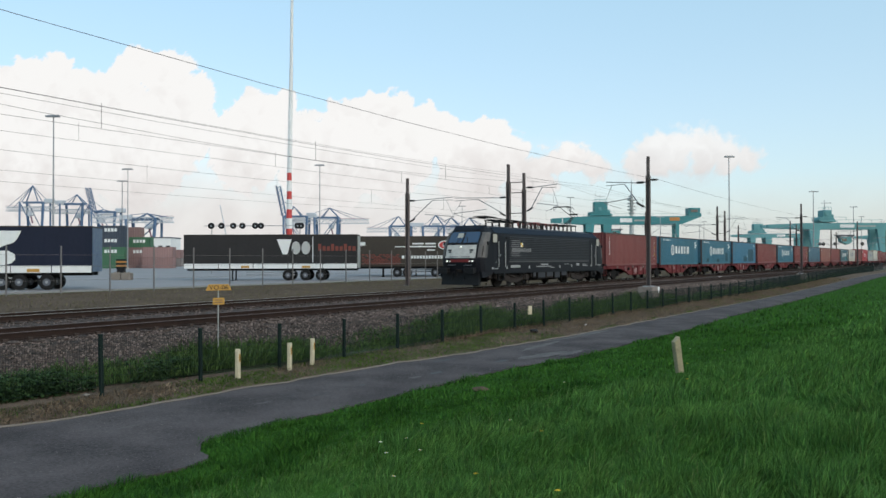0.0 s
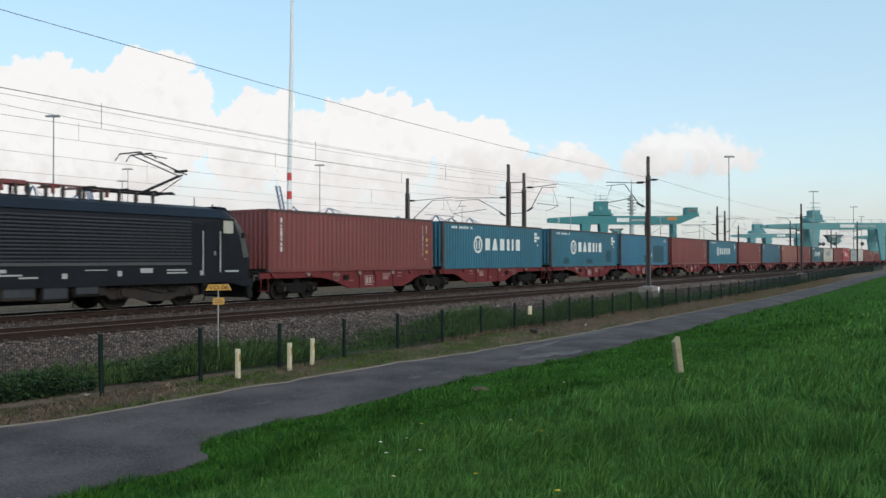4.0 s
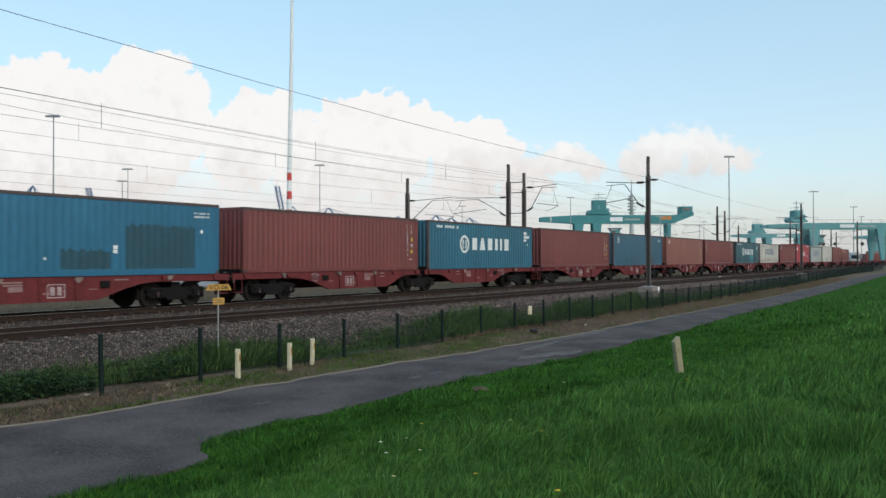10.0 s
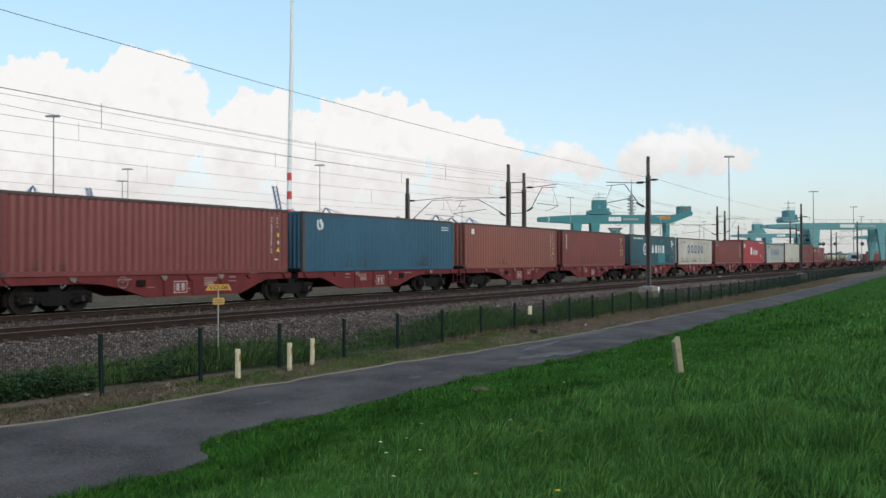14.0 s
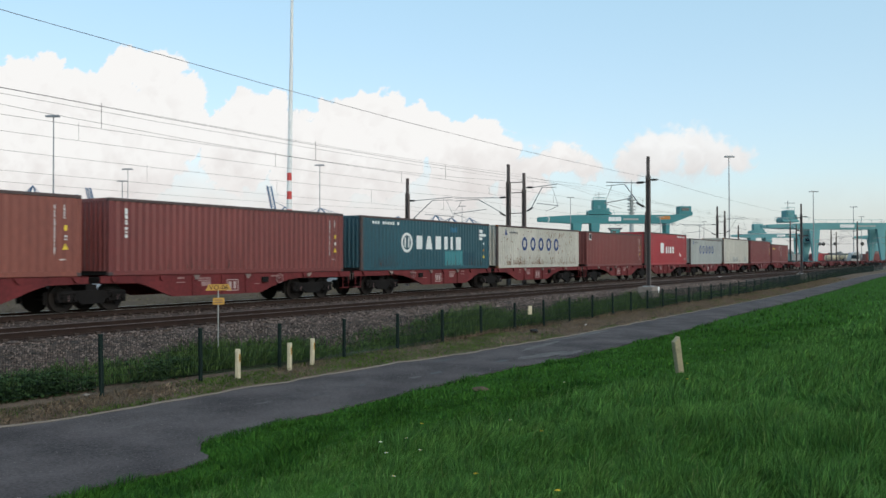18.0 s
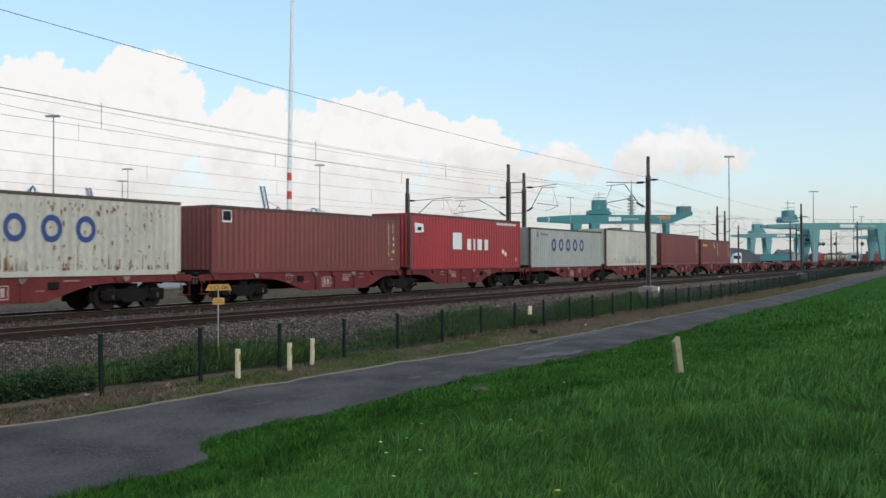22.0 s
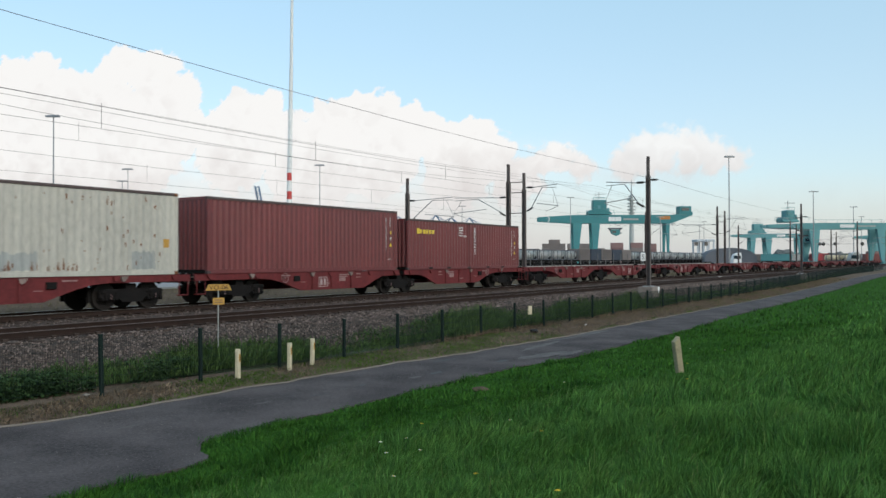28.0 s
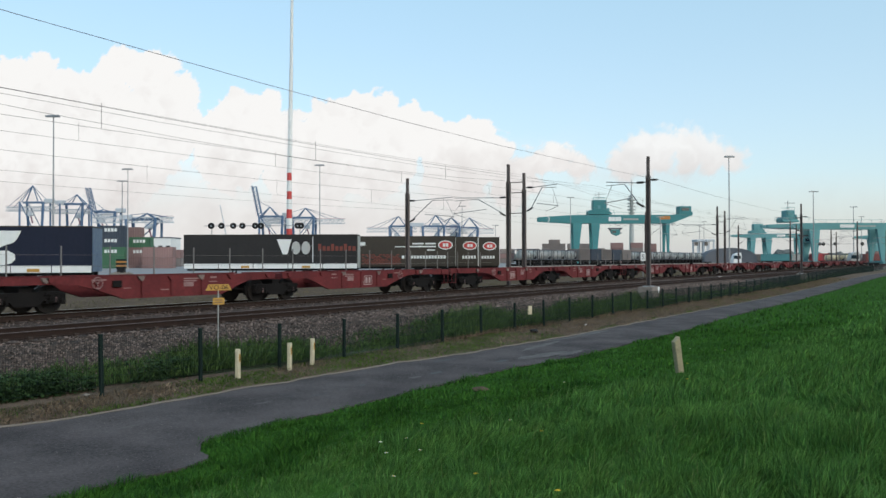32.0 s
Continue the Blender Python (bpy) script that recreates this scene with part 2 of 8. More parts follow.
M["dull_red"] = material("dull_red_lettering", (0.20, 0.045, 0.03), 0.6, amount=0.3)
M["strip_soil"] = material("strip_soil", (0.15, 0.108, 0.078), 0.95, color2=(0.07, 0.052, 0.038), scale=0.35, grain=4, bump=0.5, bump_scale=6)


# ---- mesh helpers ----
def bm_box(bm, x0, x1, y0, y1, z0, z1, bevel=0.0):
    v = [bm.verts.new(c) for c in ((x0, y0, z0), (x1, y0, z0), (x1, y1, z0), (x0, y1, z0),
                                   (x0, y0, z1), (x1, y0, z1), (x1, y1, z1), (x0, y1, z1))]
    fs = [bm.faces.new([v[i] for i in f]) for f in ((3, 2, 1, 0), (4, 5, 6, 7), (0, 1, 5, 4), (1, 2, 6, 5), (2, 3, 7, 6), (3, 0, 4, 7))]
    if bevel:
        es = list({e for f in fs for e in f.edges})
        bmesh.ops.bevel(bm, geom=es, offset=bevel, segments=1, affect="EDGES", profile=0.5)
    return bm


def bm_tube(bm, a, b, r0, r1=None, n=8, caps=True):
    a, b = Vector(a), Vector(b)
    r1 = r0 if r1 is None else r1
    d = (b - a).normalized()
    u = d.orthogonal().normalized()
    w = d.cross(u)
    ra = [bm.verts.new(a + (u * math.cos(2 * math.pi * i / n) + w * math.sin(2 * math.pi * i / n)) * r0) for i in range(n)]
    rb = [bm.verts.new(b + (u * math.cos(2 * math.pi * i / n) + w * math.sin(2 * math.pi * i / n)) * r1) for i in range(n)]
    for i in range(n):
        bm.faces.new((ra[i], ra[(i + 1) % n], rb[(i + 1) % n], rb[i]))
    if caps:
        bm.faces.new(ra[::-1])
        bm.faces.new(rb)
    return bm


def bm_beam(bm, a, b, w, h):
    """A square bar from a to b, w wide and h high."""
    a, b = Vector(a), Vector(b)
    d = (b - a).normalized()
    side = d.cross(Vector((0, 0, 1)))
    side = (side if side.length > 0.01 else Vector((0, 1, 0))).normalized()
    top = side.cross(d).normalized()
    q = [(-1, -1), (1, -1), (1, 1), (-1, 1)]
    va = [bm.verts.new(a + side * s * w / 2 + top * t * h / 2) for s, t in q]
    vb = [bm.verts.new(b + side * s * w / 2 + top * t * h / 2) for s, t in q]
    for i in range(4):
        bm.faces.new((va[i], va[(i + 1) % 4], vb[(i + 1) % 4], vb[i]))
    bm.faces.new(va[::-1])
    bm.faces.new(vb)
    return bm


def bm_prism(bm, outline, y0, y1):
    """An outline in (x, z) pulled from y0 to y1."""
    a = [bm.verts.new((x, y0, z)) for x, z in outline]
    b = [bm.verts.new((x, y1, z)) for x, z in outline]
    k = len(outline)
    for i in range(k):
        bm.faces.new((a[i], a[(i + 1) % k], b[(i + 1) % k], b[i]))
    bm.faces.new(a[::-1])
    bm.faces.new(b)
    bmesh.ops.recalc_face_normals(bm, faces=bm.faces)
    return bm


def bmesh_lines(rows, n=6):
    bm = bmesh.new()
    for a, b, r in rows:
        bm_tube(bm, a, b, r, n=n)
    return bm


def finish(bm, name, smooth=False):
    me = bpy.data.meshes.new(name)
    bmesh.ops.recalc_face_normals(bm, faces=bm.faces)
    if smooth:
        for f in bm.faces:
            f.smooth = True
    bm.to_mesh(me)
    bm.free()
    return me


def part(name, bm, mat, parent=None, label="", smooth=False, at=None):
    """Links a bmesh or a shared mesh as one object under a thing; the material sits on the object."""
    me = bm if isinstance(bm, bpy.types.Mesh) else finish(bm, name, smooth)
    if not me.materials:
        me.materials.append(mat)
    ob = new(name, me)
    if me.materials[0] is not mat:
        ob.material_slots[0].link = "OBJECT"
        ob.material_slots[0].material = mat
    if at is not None:
        ob.matrix_basis = at
    if parent:
        ob.parent = parent
    if label:
        ob["label"] = label
    return ob


def thing(name, m, label, category, group="", kind=""):
    ob = new(name)
    ob.empty_display_size = 0.2
    ob.matrix_basis = m
    return tagged(ob, label, category, group, kind)


def B(*boxes, bevel=0.0):
    bm = bmesh.new()
    for b in boxes:
        bm_box(bm, *b, bevel=bevel)
    return bm


def sheet(name, verts, faces, mat, smooth=True):
    me = bpy.data.meshes.new(name)
    me.from_pydata(verts, [], faces)
    me.materials.append(mat)
    if smooth:
        me.polygons.foreach_set("use_smooth", [True] * len(me.polygons))
    me.update()
    return new(name, me)
# ---- ground, road, tracks ----
FENCE_Y, NEAR_RAILS, FAR_RAILS = 15.25, (18.88, 20.315), (24.67, 26.105)


def smooth_step(a, b, v):
    s = min(1.0, max(0.0, (v - a) / (b - a)))
    return s * s * (3 - 2 * s)


def rise(x):
    return 0.58 * smooth_step(58, 145, x)


def road_edges(x):
    """Far and near edge of the service road at x."""
    far = float(np.interp(x, (0, 8.3, 10.3, 13.3, 17, 19.4, 21.7, 25, 29, 44), (14.5, 14.3, 14.02, 14.02, 13.84, 13.75, 13.42, 13.27, 13.05, 13.15)))
    near = float(np.interp(x, (0, 6, 8.0, 8.75, 8.95, 9.4, 20, 23, 33, 45, 70), (9.6, 9.58, 9.44, 9.56, 10.05, 10.5, 10.6, 10.2, 10.12, 10.6, 10.75)))
    return near, far


def height(x, y):
    near, far = road_edges(x)
    bumps = 0.05 * noise.noise((x * 0.35, y * 0.35, 0)) + 0.025 * noise.noise((x * 1.1, y * 1.1, 3))
    if y < near:
        up = (near - y) * 0.118 + 0.0035 * max(0.0, near - y - 1) ** 1.4
        return -1.27 + rise(x) * min(1, 0.55 + y / 22 if y > 0 else 0.55) + min(up, 5.5) + bumps * min(1, (near - y) / 0.6)
    if y < far:
        return -1.30 + rise(x)
    if y < 17.0:
        k = (y - far) / max(0.5, 17.0 - far)
        return -1.25 + rise(x) + 0.2 * k + bumps * min(1.0, k * 4) * 0.6
    if y < 28.6:
        return -1.05
    if y < 46:
        return -1.05 + 0.65 * smooth_step(28.0, 30.5, y) + bumps * 0.6
    return -0.42


def build_ground():
    xs = np.concatenate([[-3000, -800, -250, -100, -60, -35], np.arange(-22, 8, 2.0), np.arange(8, 12, 0.25), np.arange(12, 60, 0.5), np.arange(60, 160, 3.0), [170, 185, 210, 250, 320, 450, 700, 1200, 3500]])
    ys = np.concatenate([[-3000, -800, -200, -90, -50], np.arange(-30, -2, 2.0), np.arange(-2, 17.2, 0.4), [17.5, 18.5, 22, 26, 28.0, 28.4, 29, 29.5, 30, 30.5, 31.5, 33, 36, 40, 45, 46, 60, 90, 150, 300, 700, 1500, 4500]])
    verts = [(x, y, height(x, y) if abs(x) < 600 and -60 < y < 60 else (-0.42 if y > 0 else 4.2)) for y in ys for x in xs]
    n = len(xs)
    faces = [(j * n + i, j * n + i + 1, (j + 1) * n + i + 1, (j + 1) * n + i) for j in range(len(ys) - 1) for i in range(n - 1)]
    return tagged(sheet("ground", verts, faces, M["turf"]), "green grass dyke and flat verge beside the railway", "ground", kind="structure")


def strip(name, edges, z, mat, xs, dz=0.0, label="", category=""):
    """A ribbon along x between two edges, a hand thick."""
    verts, faces = [], []
    for x in xs:
        a, b = edges(x)
        for k in range(5):
            y = a + (b - a) * k / 4
            crown = 0.03 * (1 - (k / 2 - 1) ** 2)
            verts.append((x, y, z(x) + crown * dz))
        verts += [(x, b, z(x) - 0.15), (x, a, z(x) - 0.15)]
    for i in range(len(xs) - 1):
        for k in range(7):
            faces.append((i * 7 + k, i * 7 + (k + 1) % 7, (i + 1) * 7 + (k + 1) % 7, (i + 1) * 7 + k))
    return tagged(sheet(name, verts, [f[::-1] for f in faces], mat, False), label, category, kind="structure")


build_ground()
ROAD_X = [-60, -30, -10, 0] + [4 + 0.15 * i for i in range(40)] + [10 + 0.5 * i for i in range(120)] + [72 + 4 * i for i in range(30)] + [200, 240, 300]


def ragged(x, seed, amp):
    return amp * noise.noise((x * 0.9, seed, 0)) + amp * 0.5 * noise.noise((x * 2.7, seed, 5))


def road_cut(x):
    near, far = road_edges(x)
    return near + ragged(x, 1, 0.2 if x < 14 else 0.12), far + ragged(x, 2, 0.18)


strip("road", road_cut, lambda x: -1.235 + rise(x), M["asphalt"], ROAD_X, 1.0, "grey worn asphalt service road with ragged verges", "road")
strip("trim", lambda x: (road_cut(x)[1] - 0.006, road_cut(x)[1] + 0.006 + 0.10 * max(0.0, noise.noise((x * 0.55, 1, 1)) * 1.5)), lambda x: -1.205 + rise(x), M["sand"], ROAD_X, 0.0, "sandy crumbled edge of the asphalt road", "road edge")


def draped(name, y0, y1, xs, cols, mat, label, category, lift=0.03):
    """A patch of another ground cover lying on the terrain between two edges."""
    verts = []
    for x in xs:
        a, b = y0(x), y1(x)
        for k in range(cols + 1):
            y = a + (b - a) * k / cols
            verts.append((x, y, height(x, y) + (lift if 0 < k < cols else -0.02)))
    n = cols + 1
    faces = [(i * n + k, (i + 1) * n + k, (i + 1) * n + k + 1, i * n + k + 1) for i in range(len(xs) - 1) for k in range(cols)]
    return tagged(sheet(name, verts, faces, mat), label, category, kind="structure")


draped("verge", lambda x: road_edges(x)[1] - 0.12 + ragged(x, 2, 0.18), lambda x: FENCE_Y + 0.5 + 0.8 * (1 - smooth_step(11, 17, x)) + ragged(x, 5, 0.2), ROAD_X, 8, M["soil"], "dry brown soil and trodden grass along the road", "verge")
draped("verge", lambda x: FENCE_Y + 0.15 + 0.8 * (1 - smooth_step(11, 17, x)) + ragged(x, 8, 0.2), lambda x: 16.9, ROAD_X, 6, M["weed_soil"], "dark overgrown soil behind the mesh fence", "verge", 0.034)


def build_track(name, rails, x0, x1, label):
    t = thing(name, pose(0, 0, 0), label, "railway track", "railway tracks", "structure")
    for y in rails:
        bm = bmesh.new()
        prof = [(-0.075, -0.172), (0.075, -0.172), (0.075, -0.155), (0.012, -0.135), (0.012, -0.045), (0.036, -0.035), (0.036, -0.006), (-0.036, -0.006), (-0.036, -0.035), (-0.012, -0.045), (-0.012, -0.135), (-0.075, -0.155)]
        a = [bm.verts.new((x0, y + p, q)) for p, q in prof]
        b = [bm.verts.new((x1, y + p, q)) for p, q in prof]
        for i in range(len(prof)):
            bm.faces.new((a[i], a[(i + 1) % 12], b[(i + 1) % 12], b[i]))
        r = part("rail", bm, M["rail"], t)
        part("running_band", B((x0, x1, y - 0.034, y + 0.034, -0.0065, 0.0)), M["railhead"] if rails is FAR_RAILS else M["dull_head"], r, "worn rail head")
    mid = sum(rails) / 2
    bm = bmesh.new()
    v = [bm.verts.new(c) for c in ((-0.13, -1.3, -0.40), (0.13, -1.3, -0.40), (0.13, 1.3, -0.40), (-0.13, 1.3, -0.40), (-0.10, -1.28, -0.185), (0.10, -1.28, -0.185), (0.10, 1.28, -0.185), (-0.10, 1.28, -0.185))]
    for f in ((4, 5, 6, 7), (0, 1, 5, 4), (1, 2, 6, 5), (2, 3, 7, 6), (3, 0, 4, 7)):
        bm.faces.new([v[i] for i in f])
    for s in (-0.7175, 0.7175):
        for d in (-0.12, 0.12):
            bm_box(bm, -0.06, 0.06, s + d - 0.045, s + d + 0.045, -0.186, -0.125)
    me = finish(bm, "sleeper")
    x = 2.0
    while x < 120:
        part("sleeper", me, M["sleeper"], t, at=pose(x, mid, 0, 0, 0, random.uniform(-0.6, 0.6)))
        x += 0.6
    far = bmesh.new()
    while x < x1 - 100:
        bm_box(far, x - 0.1, x + 0.1, mid - 1.28, mid + 1.28, -0.35, -0.185)
        x += 0.6
    tagged(part("sleeper_run", far, M["sleeper"], t), kind="stuff")
    return t


build_track("railway_track", NEAR_RAILS, -60, 420, "rusty brown unused-looking track on ballast")
build_track("railway_track", FAR_RAILS, -60, 900, "track with bright worn rail heads on ballast")


def build_ballast():
    prof = [(16.2, -1.0), (16.75, -0.78), (17.6, -0.42), (18.15, -0.24), (18.8, -0.205), (20.3, -0.205), (21.1, -0.23), (21.5, -0.33), (22.6, -0.33), (23.6, -0.23), (24.7, -0.205), (26.1, -0.205), (27.2, -0.25), (27.8, -0.45), (28.6, -1.0)]
    xs = [-60 + 1.0 * i for i in range(60)] + [0.5 * i for i in range(140)] + [70 + 3 * i for i in range(60)] + [260, 320, 400, 600, 900]
    verts = [(x, y, z + (0.035 * noise.noise((x * 2, y * 2, 1)) if 0 < k < len(prof) - 1 else 0)) for x in xs for k, (y, z) in enumerate(prof)]
    n = len(prof)
    faces = [(i * n + k, (i + 1) * n + k, (i + 1) * n + k + 1, i * n + k + 1) for i in range(len(xs) - 1) for k in range(n - 1)]
    tagged(sheet("ballast_bed", verts, faces, M["ballast"]), "bed of grey brown crushed stone under the tracks", "ballast", kind="structure")
    # loose stones on the shoulder and between the tracks
    rng = np.random.default_rng(5)
    cube = np.array([(-1, -1, -1), (1, -1, -1), (1, 1, -1), (-1, 1, -1), (-1, -1, 1), (1, -1, 1), (1, 1, 1), (-1, 1, 1)], float) * 0.6
    quads = np.array([(0, 3, 2, 1), (4, 5, 6, 7), (0, 1, 5, 4), (1, 2, 6, 5), (2, 3, 7, 6), (3, 0, 4, 7)])
    py, pz = np.array([p[0] for p in prof]), np.array([p[1] for p in prof])
    k = 40000
    u = rng.random(k)
    x = 4 + 76 * u ** 1.35
    y = np.where(rng.random(k) < 0.72, rng.uniform(16.35, 18.8, k), rng.uniform(18.9, 27.4, k))
    z = np.interp(y, py, pz) + 0.01
    size = rng.uniform(0.014, 0.033, k) * (1 + x / 70)
    v = cube[None] * rng.uniform(0.65, 1.2, (k, 8, 3)) * size[:, None, None]
    a = rng.uniform(0, 6.28, k)
    ca, sa = np.cos(a)[:, None], np.sin(a)[:, None]
    v = np.stack([v[..., 0] * ca - v[..., 1] * sa, v[..., 0] * sa + v[..., 1] * ca, v[..., 2]], -1) + np.stack([x, y, z], -1)[:, None]
    fast_mesh("ballast_stones", v.reshape(-1, 3), (quads[None] + 8 * np.arange(k)[:, None, None]).reshape(-1, 4), M["stone"], "loose grey brown crushed stones on the track shoulder", "stones")


def fast_mesh(name, verts, faces, mat, label, category, smooth=False):
    """One object of kind stuff from arrays of corners and of equal-sided faces."""
    me = bpy.data.meshes.new(name)
    nf, side = faces.shape
    me.vertices.add(len(verts))
    me.vertices.foreach_set("co", np.asarray(verts, np.float32).ravel())
    me.loops.add(nf * side)
    me.loops.foreach_set("vertex_index", faces.astype(np.int32).ravel())
    me.polygons.add(nf)
    me.polygons.foreach_set("loop_start", np.arange(nf, dtype=np.int32) * side)
    if smooth:
        me.polygons.foreach_set("use_smooth", [True] * nf)
    me.update(calc_edges=True)
    me.materials.append(mat)
    return tagged(new(name, me), label, category, kind="stuff")


build_ballast()
# Rail-profile bar, added to give a dark line of unknown origin.
prof = [(-0.075, 0.0), (0.075, 0.0), (0.012, 0.03), (0.012, 0.125), (0.036, 0.135), (0.036, 0.172), (-0.036, 0.172), (-0.036, 0.135), (-0.012, 0.125), (-0.012, 0.03)]
dark_bar = bmesh.new()
ra, rb = ([dark_bar.verts.new((x, 27.5 + p, -0.27 + q)) for p, q in prof] for x in (-60, 320))
for i in range(10):
    dark_bar.faces.new((ra[i], ra[(i + 1) % 10], rb[(i + 1) % 10], rb[i]))
tagged(part("spare_rail", dark_bar, M["rail"]), "dark rail-shaped bar added along the ballast shoulder", "rail")
for y0, y1 in ((18.3, 20.9), (24.05, 26.75)):
    bed = [(x, y, -0.196 + (0.004 if abs(y - (y0 + y1) / 2) < 1 else -0.05)) for x in (-60, 0, 30, 60, 120, 300, 900) for y in (y0, y0 + 0.3, y1 - 0.3, y1)]
    tagged(sheet("trackbed", bed, [(i * 4 + k, (i + 1) * 4 + k, (i + 1) * 4 + k + 1, i * 4 + k + 1) for i in range(6) for k in range(3)], M["oily"]), "rust-stained dark ballast between the rails", "ballast", kind="structure")
sv = [(x, y, (height(x, y) if y < 46 else -0.42) + 0.03) for y in (28.9, 29.6, 30.5, 33, 37, 42, 46, 49.3) for x in list(range(-60, 160, 4)) + [200, 300, 900]]
nx = 58
tagged(sheet("verge", sv, [(j * nx + i, j * nx + i + 1, (j + 1) * nx + i + 1, (j + 1) * nx + i) for j in range(7) for i in range(nx - 1)], M["strip_soil"]), "dull olive strip of rough grass behind the tracks", "verge", kind="structure")
yard = sheet("pavement", [(-400, 49.0, -0.30), (900, 53.0, -0.30), (900, 900, -0.30), (-400, 900, -0.30), (-400, 49.0, -0.5), (900, 53.0, -0.5)], [(0, 1, 2, 3), (4, 5, 1, 0)], M["yard"], False)
tagged(yard, "pale grey concrete paving of the freight terminal yard", "pavement", kind="structure")
# ---- the train ----
SPEED, EASE = 9.232, 0.00606          # metres a second, and how slowly it eases
TRAIN_Y = (FAR_RAILS[0] + FAR_RAILS[1]) / 2
MOVERS = []                            # (thing, x at the start, z)
MESHES = {}


def shared(key, make):
    if key not in MESHES:
        MESHES[key] = make()
    return MESHES[key]


def corrugated(length, z0, z1, depth=0.036, period=0.29):
    """A pressed steel wall from x = 0 to length, its outer ribs at y = 0, its hollows at y = depth."""
    bm = bmesh.new()
    n = max(1, round(length / period))
    p = length / n
    line = []
    for i in range(n):
        line += [(i * p, 0), (i * p + 0.26 * p, 0), (i * p + 0.5 * p, depth), (i * p + 0.76 * p, depth)]
    line.append((length, 0))
    lo = [bm.verts.new((x, y, z0)) for x, y in line]
    hi = [bm.verts.new((x, y, z1)) for x, y in line]
    for i in range(len(line) - 1):
        bm.faces.new((lo[i], lo[i + 1], hi[i + 1], hi[i]))
    me = bpy.data.meshes.new("panel")
    bm.to_mesh(me)
    bm.free()
    return me


W = 2.438


# how deep the ribs of each paint's containers are pressed
RIB_DEPTH = {"container_sea_blue": 0.018, "container_bright_blue": 0.012, "container_navy": 0.012, "container_teal": 0.018, "container_bright_red": 0.022, "container_grey": 0.02, "container_white": 0.024, "container_brown_red": 0.014}


def build_container(x0, length, high, mat, label, rail_mat=None, group="containers on the train", steel=None, doors_ahead=False):
    """A shipping container: x from 0 to length, its near side at y = -1.219, z from 0."""
    c = thing("shipping_container", pose(x0, TRAIN_Y, 1.165), label, "container", group)
    h, k = high, (length, high)
    rail_mat = rail_mat or mat
    rib = RIB_DEPTH.get(mat.name, 0.034)
    side = shared(("side", *k, rib), lambda: corrugated(length - 0.24, 0.15, h - 0.10, rib))
    part("side_panel", side, mat, c, at=pose(0.12, -W / 2 + 0.022, 0))
    part("side_panel", side, mat, c, at=pose(length - 0.12, W / 2 - 0.022, 0, 0, 0, 180))
    end = shared(("end", *k), lambda: corrugated(W - 0.24, 0.15, h - 0.10, 0.045, 0.25))
    turned = Matrix.Translation((length, 0, 0)) @ Matrix.Rotation(math.pi, 4, "Z") if doors_ahead else Matrix.Identity(4)
    part("end_panel", end, mat, c, at=turned @ pose(0.025, W / 2 - 0.12, 0, 0, 0, -90))
    doors = shared(("door", *k), lambda: corrugated(W / 2 - 0.13, 0.15, h - 0.12, 0.03, 0.5))
    for s in (0, 1):
        d = part("door", doors, mat, c, at=turned @ pose(length - 0.03, -W / 2 + 0.12 + s * (W / 2 - 0.11), 0, 0, 0, 90))
        bar = shared(("bar", high), lambda: finish(bm_tube(bm_tube(bmesh.new(), (0.3, -0.02, 0.12), (0.3, -0.02, h - 0.1), 0.018, n=6), (0.8, -0.02, 0.12), (0.8, -0.02, h - 0.1), 0.018, n=6), "bar"))
        part("locking_bar", bar, M["galv"], d)
    part("roof", shared(("roof", length), lambda: finish(B((0.05, length - 0.05, -W / 2 + 0.03, W / 2 - 0.03, -0.05, -0.03)), "roof")), mat, c, at=pose(0, 0, h))
    part("floor", shared(("floor", length), lambda: finish(B((0.05, length - 0.05, -W / 2 + 0.05, W / 2 - 0.05, 0.02, 0.14)), "floor")), M["wagon_dark"], c)
    post = shared(("post", high), lambda: finish(B((0, 0.13, 0, 0.13, 0.11, h - 0.11), bevel=0.012), "post"))
    cast = shared("casting", lambda: finish(B((0, 0.178, 0, 0.162, 0, 0.118), bevel=0.014), "casting"))
    for x, rx in ((0, 0), (length, 1)):
        for y in (0, 1):
            m = pose(x, -W / 2 if not y else W / 2, 0) @ Matrix.Diagonal((-1 if rx else 1, -1 if y else 1, 1, 1))
            part("corner_post", post, M["worn_post"] if not rx and not y and mat not in (M["c_red"], M["c_dark"], M["c_orange"]) else rail_mat, c, at=m)
            part("corner_casting", cast, steel or M["dark_rail"], c, at=m)
            part("corner_casting", cast, steel or M["dark_rail"], c, at=m @ pose(0, 0, h - 0.118))
    for s in (0, 1):
        y = -W / 2 + 0.004 if not s else W / 2 - 0.064
        part("bottom_rail", shared(("brail", length), lambda: finish(B((0.16, length - 0.16, 0, 0.06, 0.0, 0.155), bevel=0.008), "rail")), rail_mat, c, at=pose(0, y, 0))
        part("top_rail", shared(("trail", length), lambda: finish(B((0.16, length - 0.16, 0, 0.06, -0.105, -0.004), bevel=0.008), "rail")), M["dark_rail"], c, at=pose(0, y, h))
    for x in (0.02, length - 0.08):
        part("end_rail", shared("erail", lambda: finish(B((0, 0.06, -W / 2 + 0.15, W / 2 - 0.15, -0.11, -0.004)), "rail")), rail_mat, c, at=pose(x, 0, h))
    MOVERS.append((c, x0, 1.165))
    return c


FACE = -W / 2 + 0.014      # just proud of the ribs of the near side


